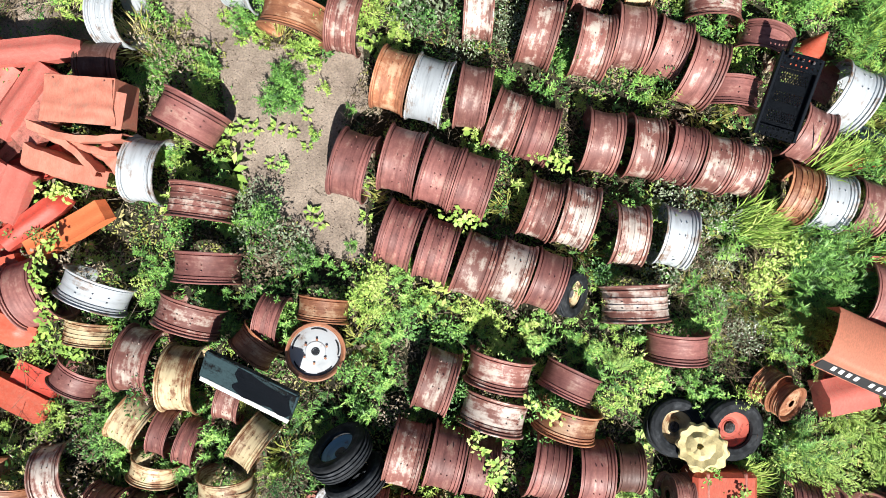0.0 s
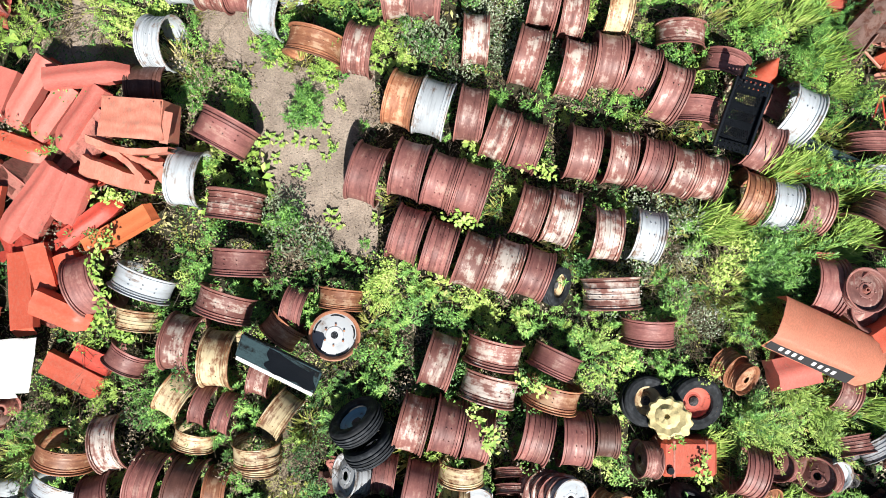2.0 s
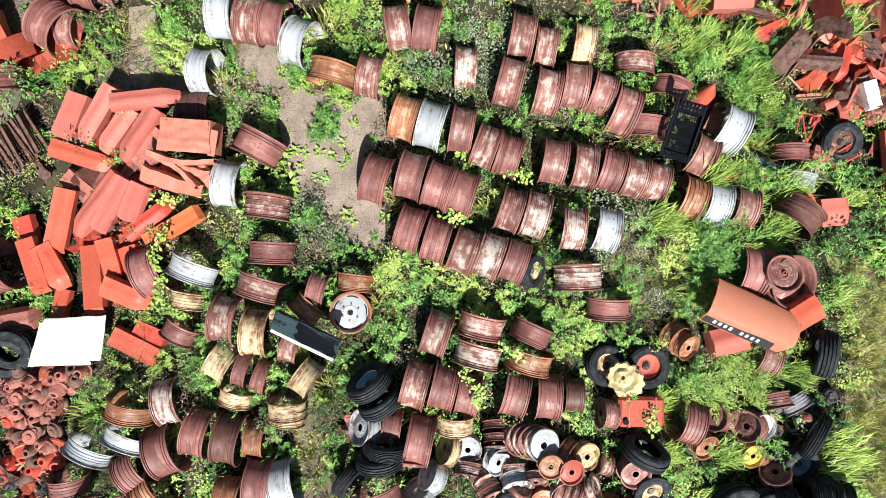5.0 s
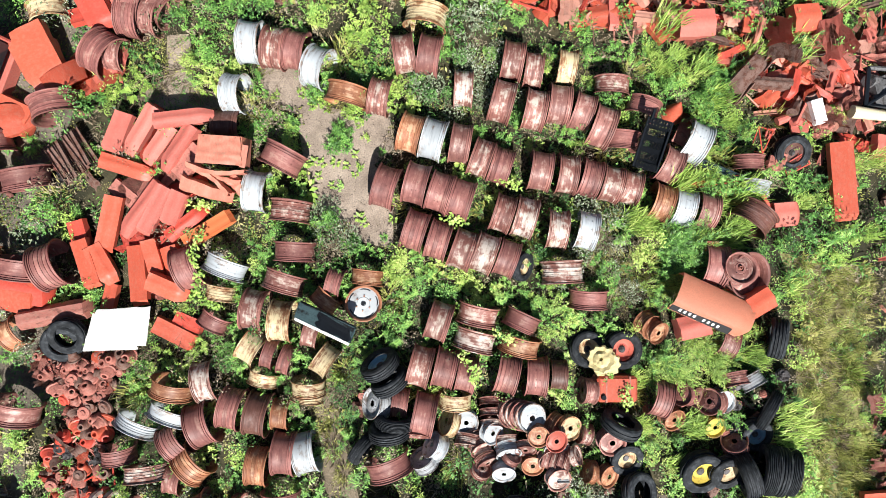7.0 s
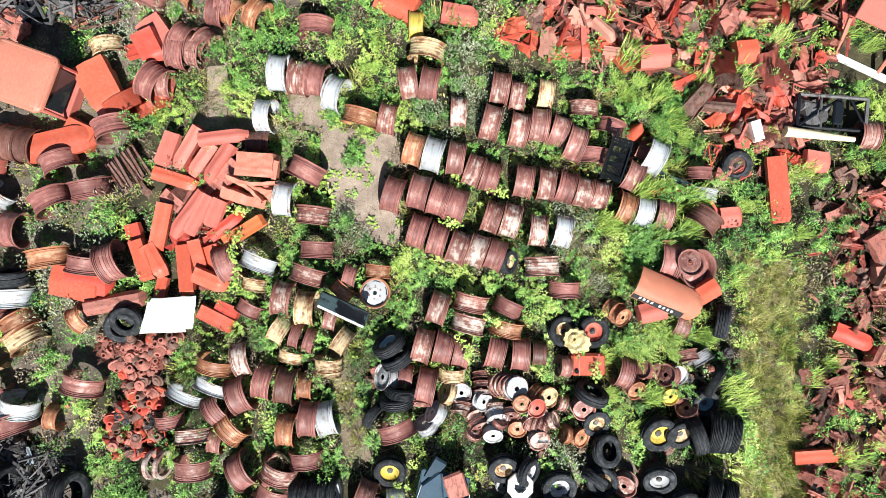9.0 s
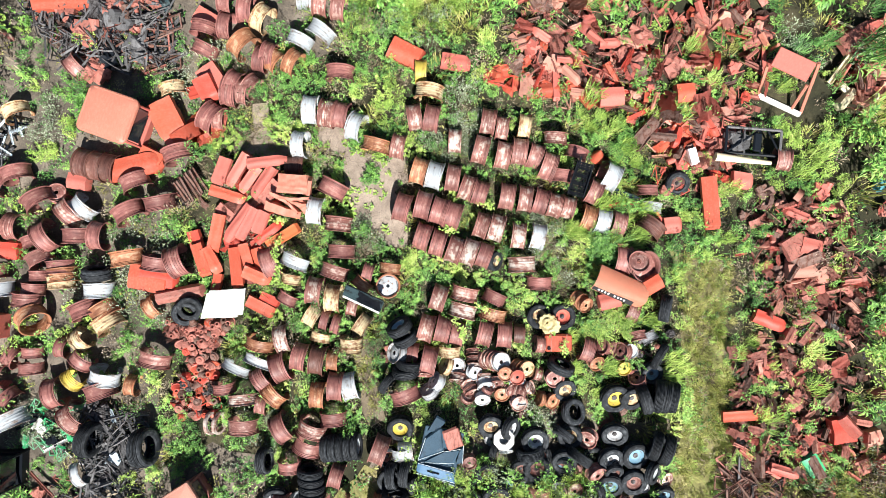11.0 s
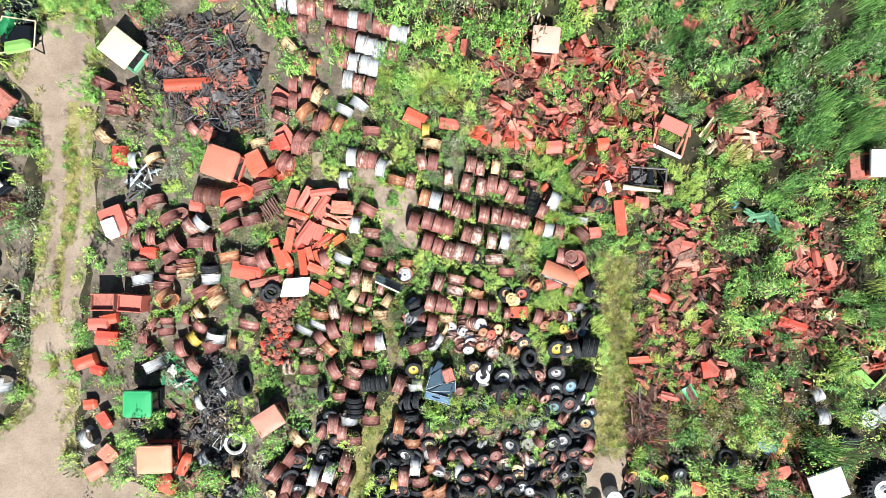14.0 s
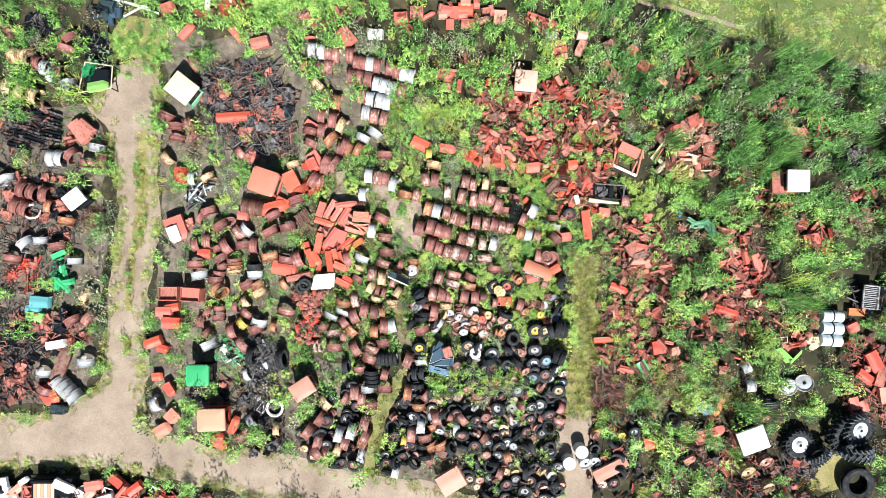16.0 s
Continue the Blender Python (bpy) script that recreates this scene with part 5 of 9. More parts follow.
sheet("footpath", [(13.57, 15.24), (16.06, 14.66), (20.32, 13.51), (20.32, 13.22), (16.06, 14.37), (13.57, 15.03)], 0.02, TRACK, "thin pale worn path at the field's edge", 0.06, 11)
sheet("footpath", [(26.10, 11.50), (28.20, 10.98), (30.23, 10.50), (30.23, 9.96), (28.0, 10.45), (26.57, 11.02)], 0.02, TRACK, "thin pale worn path at the field's edge", 0.08, 12)


# ---- the heap of sheet-metal covers ----
cover(-6.39, 1.89, 0.50, 0.95, 0.45, -108, "p", 5, -4, 0)
cover(-5.81, 1.90, 0.58, 1.28, 0.35, -122, "p", -7, 6, 1)
cover(-4.78, 2.18, 0.72, 1.33, 0.35, 8, "p", 5, 3, 1)
cover(-5.42, 1.59, 0.54, 1.06, 0.35, -126, "p", -8, 5, 1)
cover(-4.96, 1.51, 0.62, 1.24, 0.35, -125, "p", 7, 4, 1)
cover(-4.74, 1.17, 0.56, 0.92, 0.42, -131, "r", 6, 8, 0)
cover(-6.16, 1.07, 0.42, 1.28, 0.37, -17, "o", 8, 4, 1)
cover(-6.55, -0.22, 0.44, 1.30, 0.42, -102, "o", -6, 4, 0)
cover(-5.81, 0.11, 0.50, 1.50, 0.37, -127, "p", 7, 3, 1)
cover(-5.46, 0.08, 0.56, 1.22, 0.35, -119, "p", -6, 4, 0)
cover(-5.02, 0.13, 0.60, 0.82, 0.40, -113, "p", 5, 6, 0)
cover(-4.73, -0.17, 0.50, 1.08, 0.31, 40, "e", 9, 5, 1)
cover(-4.27, -0.30, 0.47, 1.25, 0.34, 33, "y", -6, 4, 0)
cover(-7.05, -1.14, 0.44, 1.15, 0.40, -72, "o", 8, 3, 0)
cover(-6.69, -1.15, 0.42, 0.98, 0.42, -60, "o", -7, 4, 1)
cover(-7.30, -0.52, 0.30, 0.77, 0.43, -75, "e", 12, 4, 0)
cover(-5.86, -1.38, 0.44, 1.38, 0.40, -82, "o", 6, -4, 0)
cover(-5.50, -0.96, 0.52, 0.80, 0.33, -75, "o", -5, 5, 0)
cover(-5.07, -1.10, 0.42, 0.80, 0.41, -72, "o", 9, 3, 2)
cover(-5.12, -1.68, 0.58, 0.96, 0.43, -23, "o", 14, 3, 1)
cover(-6.56, -1.89, 0.30, 0.62, 0.30, -99, "o", 5, -5, 0)
cover(-5.04, -2.72, 0.30, 1.02, 0.40, -27, "o", 6, 4, 0)
cover(-4.74, -2.46, 0.24, 0.70, 0.30, -24, "e", -8, 4, 0)
cover(-5.85, 2.04, 0.26, 1.20, 0.36, 58, "e", 10, 4, 0)
cover(-5.20, 1.02, 0.26, 1.30, 0.40, 46, "r", -10, 4, 0)
cover(-4.84, 0.62, 0.30, 1.00, 0.40, 20, "e", 8, -4, 0)
cover(-6.20, 0.42, 0.30, 0.90, 0.34, -40, "r", 6, 5, 0)
cover(-5.35, -0.62, 0.28, 0.80, 0.30, 30, "e", 5, 4, 0)


def dished_panel(x, y, z, l, w, rz, c):
    """The big square cover with a pressed ring in it, a flap on one side."""
    ob = thing("square_cover", "large faded orange square cover with a pressed ring, on the heap", "machine cover", pose(x, y, z, 5, -3, rz))
    n = 22
    verts, faces = [], []
    for j in range(n + 1):
        for i in range(n + 1):
            u, v = i / n - 0.5, j / n - 0.5
            r = math.hypot(u * l, (v - 0.05) * w)
            k = 1.08 - 0.16 * (v + 0.5)
            verts.append((u * l * k, v * w, 0.012 * math.exp(-((r - 0.30) / 0.05) ** 2) + 0.010 * math.exp(-((r - 0.20) / 0.04) ** 2) + 0.02 * math.exp(-((v * w + 0.10) / 0.05) ** 2) - 0.02 * abs(u) + 0.03 * noise.noise((u * 4, v * 4, 3))))
    for j in range(n):
        for i in range(n):
            faces.append((j * (n + 1) + i, j * (n + 1) + i + 1, (j + 1) * (n + 1) + i + 1, (j + 1) * (n + 1) + i))
    bm = bmesh.new()
    bm.from_mesh(mesh("face", verts, faces, SHEET[c]))
    bmesh.ops.solidify(bm, geom=bm.faces[:], thickness=0.016)
    part("face", from_bm("face", bm, SHEET[c], True), ob)
    for s in (-1, 1):
        part("side", block("side", (0.02, w, 0.6), SHEET[c], (s * l * 0.49, 0, -0.32), 0.004), ob)
    part("back", block("back", (l, 0.02, 0.6), SHEET[c], (0, w / 2, -0.31)), ob)
    part("flange", block("flange", (0.13, w * 0.8, 0.016), SHEET[c], (l * 0.555, -0.10, -0.06), 0.004, (0, 22, -6)), ob)
    # the torn skirt below the face: strips of sheet folded over one another
    for k, (ax, ay, bx, by, top, wide, bow, drop) in enumerate(((-0.78, -0.36, 0.52, -0.42, -0.12, 0.13, -0.10, 0.30), (-0.66, -0.44, 0.42, -0.66, -0.20, 0.12, -0.05, 0.34), (-0.52, -0.46, 0.16, -0.96, -0.16, 0.13, 0.05, 0.30),
                                                                (-1.00, -0.74, 0.22, -1.02, -0.36, 0.34, -0.04, 0.36), (0.10, -0.58, 0.48, -0.98, -0.34, 0.30, 0.04, 0.34))):
        along = Vector((bx - ax, by - ay, 0)).normalized()
        side = Vector((-along.y, along.x, 0))
        verts, faces, nx = [], [], 16
        prof = ((0.55, -drop * 0.9), (0.52, -0.05), (0.42, 0.0), (-0.40, -0.015), (-0.50, -0.06), (-0.46, -drop))
        for i in range(nx + 1):
            u = i / nx
            bend = bow * math.sin(u * math.pi) + 0.03 * noise.noise((u * 5, k * 3.0, 1.0))
            mid = Vector((ax, ay, 0)).lerp(Vector((bx, by, 0)), u) + side * bend
            for p, (across, low) in enumerate(prof):
                o = noise.noise((u * 4.5, p * 0.7, k * 5.0))
                verts.append(mid + side * (wide * across * (1 - 0.25 * u) + 0.02 * o) + Vector((0, 0, top + low + 0.05 * o - 0.08 * u)))
        m_ = len(prof)
        for i in range(nx):
            for p in range(m_ - 1):
                faces.append((i * m_ + p, i * m_ + p + 1, (i + 1) * m_ + p + 1, (i + 1) * m_ + p))
        bm = bmesh.new()
        bm.from_mesh(mesh("skirt", verts, faces, SHEET[c]))
        bmesh.ops.recalc_face_normals(bm, faces=bm.faces)
        bmesh.ops.solidify(bm, geom=bm.faces[:], thickness=0.012)
        part("skirt", from_bm("skirt", bm, SHEET[c], True), ob, None, "torn and folded sheet skirt")
    for k in range(3):
        part("rivet", block("rivet", (0.02, 0.02, 0.012), SHEET["r"], (-l * 0.36 + k * l * 0.36, w * 0.42, 0.012)), ob)


dished_panel(-3.82, 1.38, 1.12, 0.98, 0.62, -4, "f")
rim(-3.92, 2.12, 0.74, 0.62, -2, "d")
plate(-5.25, 1.66, 0.2, 1.3, 40, "e", 3, 3, 3, 1.4)
plate(-5.62, 0.67, 0.22, 1.4, 60, "r", 3, 3, 4, 1.2)
plate(-5.85, -0.51, 0.22, 1.1, 60, "e", 3, 3, 0, 1.2)
plate(-5.57, -1.28, 0.22, 1.2, 100, "r", 3, 3, 1, 1.2)
cover(-7.71, -2.33, 0.45, 1.62, 0.40, 11, "r", 22, 3, 2)
cover(-8.44, -1.72, 0.50, 1.21, 0.66, -10, "e", 6, 4, 2)
cover(-8.05, 3.25, 0.50, 1.35, 0.80, -70, "p", 4, 8, 1, 1.2)
plate(-6.92, 3.25, 0.35, 1.02, 40, "o", 10, 6, 0)
plate(-7.34, 3.41, 0.40, 1.15, 55, "o", -10, 8, 1)
plate(-6.56, 3.52, 0.30, 0.77, 80, "p", 8, -8, 2)
cover(-6.90, 4.63, 0.62, 0.89, 0.64, -65, "e", 10, 12, 1)
cover(-7.31, 4.67, 0.35, 0.64, 0.38, 20, "e", -10, 6, 0)
cover(-8.84, 2.25, 0.40, 0.84, 0.71, -25, "o", 6, 6, 2)


def loose_panel(x, y, z, l, w, rz, c, label, rx=0.0, ry=0.0, edge=""):
    """A flat panel with a folded rim and a lighter lip along one side."""
    SPOTS.append((x, y, l * 0.45))
    ob = thing("flat_panel", label, "panel", pose(x, y, z, rx, ry, rz))
    part("face", block("face", (l, w, 0.025), SHEET[c], bevel=0.006), ob)
    for s in (-1, 1):
        lip = 0.07 if edge == "w" and s < 0 else 0.025
        rim_c = edge if s < 0 and edge else c
        part("fold", block("fold", (l, lip, 0.07), SHEET[rim_c], (0, s * (w / 2 + lip / 2), -0.02), 0.006), ob)
        part("fold", block("fold", (0.025, w, 0.07), SHEET[c], (s * (l / 2 + 0.01), 0, -0.02), 0.006), ob)
    return ob


def slack_sheet(name, corners, z, mat, label, wave=0.03, thick=0.012, edges=(), slot=False):
    """A thin four-cornered sheet, a little wavy, with one corner torn and edges turned down."""
    nx, ny, verts, faces = 16, 11, [], []
    cx, cy = sum(p[0] for p in corners) / 4, sum(p[1] for p in corners) / 4
    for side in (0, 1):
        for j in range(ny + 1):
            for i in range(nx + 1):
                u, v = i / nx, j / ny
                x = (corners[0][0] * (1 - u) + corners[1][0] * u) * (1 - v) + (corners[3][0] * (1 - u) + corners[2][0] * u) * v - cx
                y = (corners[0][1] * (1 - u) + corners[1][1] * u) * (1 - v) + (corners[3][1] * (1 - u) + corners[2][1] * u) * v - cy
                rag = noise.noise((u * 5, v * 5, 3.0)) * 0.03
                edge = min(u, 1 - u, v, 1 - v)
                bend = wave * (noise.noise((x * 2.2, y * 2.2, 5.0)) * 1.6 + math.sin(x * 5.0 + y * 2) * 0.5) - (0.05 if edge == 0 else 0.0)
                verts.append((x + rag * (edge == 0), y + rag * 0.8 * (edge == 0), bend - side * thick))
    row, half = nx + 1, (nx + 1) * (ny + 1)
    for j in range(ny):
        for i in range(nx):
            if i >= nx - 2 and j >= ny - 1 or (i < 1 and j < 1):
                continue
            a = j * row + i
            faces += [(a, a + row, a + row + 1, a + 1), (a + half, a + half + 1, a + half + row + 1, a + half + row)]
    ob = single(name, mesh(name, verts, faces, mat, True), label, "panel", pose(cx, cy, z))
    ends = [Vector((p[0] - cx, p[1] - cy, 0.004)) for p in corners]
    for k in edges:
        part("edge", bar("edge", ends[k], ends[(k + 1) % 4], 0.009, SHEET["m"], 5), ob, None, "bare pale edge")
    if slot:
        way = (ends[1] - ends[0]).normalized()
        part("slot", bar("slot", way * -0.28 + Vector((0, 0, 0.012)), way * 0.12 + Vector((0, 0, 0.012)), 0.028, SHEET["k"], 6), ob, None, "dark slot")
    return ob


SPOTS.append((-6.19, -2.59, 0.66))
slack_sheet("white_sheet", ((-6.77, -2.17), (-5.47, -2.07), (-5.55, -3.03), (-6.95, -3.09)), 0.64, SHEET["w"], "sun-bleached white sheet panel laid over a heap of tyres")
blue_panel = loose_panel(-1.47, -2.36, 0.98, 1.33, 0.40, -24, "b", "weathered blue-grey panel with a white lip, laid on rims", 24, -3, "w")
part("black_coat", bent_plate("black_coat", SHEET["k"], 8, thick=0.004), blue_panel, pose(0.24, 0.0, 0.024) @ Matrix.Diagonal((0.80, 0.58, 0.12, 1)), "flaking black coating")

# ---- orange bonnet with a decal strip, on stacked rims ----
def bonnet(x, y, z, l, w, rz):
    ob = thing("tractor_bonnet", "faded orange tractor bonnet with a black decal strip, resting on rims", "bonnet", pose(x, y, z, -10, 4, rz))
    bm = bmesh.new()
    rows = []
    for i in range(13):
        u = i / 12
        half = w / 2 * (1 - 0.12 * u ** 3) if u < 0.93 else w / 2 * 0.72
        rows.append([bm.verts.new((l * (u - 0.5), half * s, h - 0.12 * max(0, u - 0.8) * 3)) for s, h in ((-1.34, -0.30), (-1.02, -0.06), (-0.8, 0.0), (0.0, 0.035), (0.8, 0.0), (0.98, -0.05), (1.0, -0.3))])
    for a, b in zip(rows, rows[1:]):
        for j in range(6):
            bm.faces.new((a[j], b[j], b[j + 1], a[j + 1]))
    bmesh.ops.solidify(bm, geom=bm.faces[:], thickness=0.014)
    part("shell", from_bm("shell", bm, SHEET["a"], True), ob)
    strip = part("decal_strip", block("decal_strip", (l * 0.78, 0.19, 0.006), INK, (-l * 0.10, -w / 2 * 1.18 - 0.004, -0.165), 0.002, (51, 0, 0)), ob, None, "black decal strip")
    for k in range(9):
        if k != 4:
            part("decal_bar", block("decal_bar", (0.055, 0.075, 0.004), CHALK, (-l * 0.10 - 0.50 + k * 0.115, -w / 2 * 1.18 - 0.012, -0.162), 0.0, (51, 0, 0)), strip, None, "white mark")


bonnet(7.11, -1.85, 0.92, 1.85, 0.72, -23)
cover(8.19, -1.82, 0.70, 0.66, 0.49, 30, "o", 6, 5, 2)
cover(6.79, -2.38, 0.50, 0.79, 0.51, 12, "p", -10, 4, 2)
cover(6.87, -2.29, 0.36, 0.84, 0.56, -30, "r", 4, 6, 0)
small_wheel(7.60, -1.09, 0.72, "p", 70, 80, 0.5, 0.55)
casting(7.60, -1.06, 0.17, "r", 0.84)
rim(7.84, -1.20, 1.08, 0.60, -25, "p", 72, 1)
girder(7.17, -0.59, 0.5, 0.35, 0, "p", 0, 2.2)

# ---- black step platform, leaning on rims ----
def step_platform(x, y, z, l, w, rz):
    ob = thing("step_platform", "black perforated steel step platform lying on rims", "platform", pose(x, y, z, 6, 9, rz))
    def punched(name, long, at, nx, ny, hole):
        """A plate with holes left out of its grid."""
        bm = bmesh.new()
        g = [[bm.verts.new((long * (i / nx - 0.5), w * (j / ny - 0.5), 0)) for j in range(ny + 1)] for i in range(nx + 1)]
        for i in range(nx):
            for j in range(ny):
                if not hole(i, j):
                    bm.faces.new((g[i][j], g[i + 1][j], g[i + 1][j + 1], g[i][j + 1]))
        bmesh.ops.solidify(bm, geom=bm.faces[:], thickness=0.01)
        part(name, from_bm(name, bm, SHEET["k"]), ob, pose(*at))

    punched("upper_tread", l * 0.19, (-l * 0.41, 0, 0.08), 9, 27, lambda i, j: i in (2, 6) and j % 4 == 2)
    punched("lower_tread", l * 0.13, (l * 0.44, 0, 0.06), 7, 27, lambda i, j: i in (1, 5) and j % 4 == 2)
    punched("perforated_plate", l * 0.70, (0.02, 0, 0), 63, 29, lambda i, j: 3 < i % 21 < 16 and 3 < j < 26 and i % 3 != 0 and (j + i // 3 % 2) % 2)
    for s in (-1, 1):
        part("side_rail", block("side_rail", (l, 0.04, 0.12), SHEET["k"], (0, s * (w / 2 + 0.02), 0.02), 0.008), ob)
    for k in range(3):
        part("bolt", block("bolt", (0.03, 0.03, 0.03), SHEET["n"], (-l * 0.43, (k - 1) * w * 0.3, 0.115), 0.006), ob)
    part("bracket", block("bracket", (0.22, 0.05, 0.16), SHEET["k"], (-l * 0.55, -w * 0.42, 0.1), 0.01), ob)


step_platform(5.66, 1.62, 0.95, 1.12, 0.48, -106)
SPOTS.append((5.95, 1.76, 0.75))
single("steel_cone", turned("steel_cone", [(0, 0.0), (0, 0.26), (0.62, 0.02), (0.62, 0.0)], SHEET["o"], 20, closed=False), "orange sheet-steel cone standing among rims", "cone", pose(6.43, 2.52, 0.02, 0, -78, 100))
SPOTS.append((6.43, 2.52, 0.4))
fender(6.59, 2.15, 0.2, 0.8, 70, "r", 0.8, 10, 10)

# ---- tyres and wheels round the rim rows ----
tyre(-0.30, -3.32, 0.92, 0.32, 122, 24, "b", "rib", 0.08)
tyre(-0.08, -3.71, 0.90, 0.32, 120, 20, "", "rib")
tyre(-0.70, -5.24, 0.75, 0.28, -35, 12, "", "rib")
tyre(-0.07, -4.81, 0.95, 0.30, 95, 15, "", "rib")
tyre(0.06, -4.57, 0.95, 0.28, 85, 10, "", "fine")
small_wheel(-0.36, -4.22, 0.72, "k", 170, 40)
tyre(2.90, -1.08, 0.70, 0.22, -15, 38, "c", "slick")
small_wheel(-0.74, -1.95, 0.84, "o", -15, 76, 0.5, 0, "w", 5)
tyre(4.42, -2.96, 0.85, 0.30, 30, 80, "c", "slick")
tyre(5.20, -2.95, 0.91, 0.34, -40, 80, "e", "slick")
small_wheel(5.93, -2.52, 0.56, "o", -42, 52, 0.42, 0.12)
small_wheel(5.76, -2.36, 0.58, "o", -42, 50, 0.5)


def lobed_hub(x, y, d):
    """Two scalloped cast discs face to face, the upper one leaning, with a bolt hole."""
    ob = thing("lobed_hub", "cream-painted scalloped cast hub lying on a tyre", "hub", pose(x, y, 0.36, 0, 0, -35) @ Matrix.Diagonal((d, d, d, 1)))
    for k, (at, tilt, turn) in enumerate((((0.12, -0.02, 0.0), 12, 0), ((-0.10, 0.03, 0.16), -26, 17))):
        segs, verts, faces = 72, [], []
        rows = ((0.0, 0.86, 1.0), (0.03, 1.0, 1.0), (0.12, 1.0, 1.0), (0.16, 0.90, 0.7), (0.13, 0.62, 0.3), (0.19, 0.40, 0.0), (0.18, 0.13, 0.0), (0.05, 0.11, 0.0))
        for z, rr, lobe in rows:
            for q in range(segs):
                a = 2 * math.pi * q / segs
                rad = 0.44 * rr * (1 + 0.075 * lobe * math.cos(11 * a)) + 0.015 * noise.noise((math.cos(a) * 2, math.sin(a) * 2, z * 9 + k))
                verts.append((rad * math.cos(a), rad * math.sin(a), z + 0.02 * noise.noise((math.cos(a) * 3, rr * 4, k * 5.0))))
        for n_ in range(len(rows) - 1):
            for q in range(segs):
                faces.append((n_ * segs + q, n_ * segs + (q + 1) % segs, (n_ + 1) * segs + (q + 1) % segs, (n_ + 1) * segs + q))
        part("disc", mesh("disc", verts, faces, SHEET["v"], True), ob, pose(*at, 0, tilt, turn))


lobed_hub(4.74, -3.21, 0.70)


def fuel_tank(x, y, z, l, w, h, rz, c):
    ob = thing("fuel_tank", "battered red sheet-steel fuel tank beside wheels", "tank", pose(x, y, z, 0, 3, rz))
    part("shell", block("shell", (l, w, h), SHEET[c], (0, 0, h / 2), 0.06), ob)
    for k in (-0.28, 0.3):
        part("strap", block("strap", (0.05, w + 0.012, h + 0.012), SHEET["r"], (k * l, 0, h / 2), 0.05), ob)
    part("filler_cap", turned("filler_cap", [(0, 0), (0, 0.06), (0.05, 0.055), (0.05, 0)], SHEET["k"], 14, closed=False), ob, pose(-l * 0.36, -w * 0.3, h, 0, -90, 0))


fuel_tank(5.02, -3.82, 0.0, 0.92, 0.59, 0.5, 0, "o")
def wheel_stack(x, y, d, colours, rz, tilt, step, up=0.0):
    """Small wheels nested in a row, the first one at the open end."""
    for k, c in enumerate(colours):
        small_wheel(x - math.cos(radians(rz)) * step * k, y - math.sin(radians(rz)) * step * k, d * (1 - 0.02 * (k % 2)), c, rz, tilt, 0.3, max(0.0, up - 0.05 * k))


PALE_WHEELS = ((1.65, -5.04), (1.95, -5.17), (2.21, -4.82), (2.55, -5.03), (2.68, -5.37), (2.98, -5.15), (3.50, -5.40), (3.97, -4.71), (4.10, -5.31), (2.00, -5.68), (2.51, -5.71), (3.72, -5.83))
for q, (x, y) in enumerate(PALE_WHEELS):
    small_wheel(x, y, 0.46 + 0.04 * (q % 4), "hmwhpmhc"[q % 8], -90 + 37 * (q % 5), 28 + 13 * (q % 4), 0.34, 0.10 + 0.07 * (q % 3))
small_wheel(1.65, -4.60, 0.56, "w", -80, 80, 0.35, 0.25)
small_wheel(1.27, -4.61, 0.70, "c", 160, 25, 0.3)
rim(1.40, -4.11, 0.80, 0.36, -92, "c", -8)
wheel_stack(2.21, -4.66, 0.52, "hmm", -88, 24, 0.24, 0.1)
wheel_stack(3.08, -4.45, 0.68, "whmhm", -8, 66, 0.11, 0.34)
small_wheel(3.24, -4.83, 0.50, "o", -70, 80, 0.4, 0.50)
small_wheel(3.63, -4.94, 0.52, "e", -30, 74, 0.4, 0.42)
small_wheel(3.68, -5.20, 0.64, "w", -60, 70, 0.35, 0.15)
small_wheel(3.69, -4.69, 0.62, "o", -20, 40, 0.4)
wheel_stack(2.13, -5.49, 0.52, "mhwhm", -62, 36, 0.17, 0.1)
small_wheel(2.60, -5.23, 0.60, "w", -78, 42, 0.4, 0.12)
small_wheel(2.58, -5.07, 0.58, "h", -85, 20, 0.5)
small_wheel(3.17, -5.56, 0.52, "o", -92, 68, 0.4, 0.1)
wheel_stack(3.95, -5.52, 0.60, "mpmp", -18, 16, 0.15)
small_wheel(3.81, -5.89, 0.50, "w", -88, 20, 0.4)
small_wheel(4.85, -5.78, 0.54, "o", -20, 58, 0.35, 0.12)
small_wheel(4.47, -5.72, 0.54, "o", 165, 18, 0.3)
small_wheel(4.91, -4.98, 0.64, "p", -70, 72, 0.4, 0.22)
small_wheel(4.34, -4.87, 0.50, "m", 165, 14, 0.5)
small_wheel(0.97, -5.18, 0.64, "w", 150, 24, 0.45)
small_wheel(0.71, -5.51, 0.62, "k", 120, 30, 0.45)
small_wheel(1.70, -5.05, 0.62, "h", -100, 24, 0.4)
small_wheel(0.50, -4.83, 0.66, "m", -95, 22, 0.4)
small_wheel(3.24, -6.97, 0.56, "w", -80, 80, 0.3, 0.3)
small_wheel(3.29, -7.40, 0.52, "w", -85, 30, 0.35, 0.15)
tyre(5.29, -5.41, 0.80, 0.26, -60, 66, "c", "slick")
tyre(5.12, -4.60, 0.95, 0.3, 70, 20, "", "slick")
tyre(5.57, -6.14, 0.9, 0.3, 20, 60, "", "slick")
tyre(6.95, -5.66, 1.02, 0.36, -60, 68, "y", "slick")
tyre(7.55, -5.67, 0.86, 0.28, -70, 62, "c", "slick")
tyre(7.92, -5.67, 1.0, 0.40, 18, 8, "", "fine")
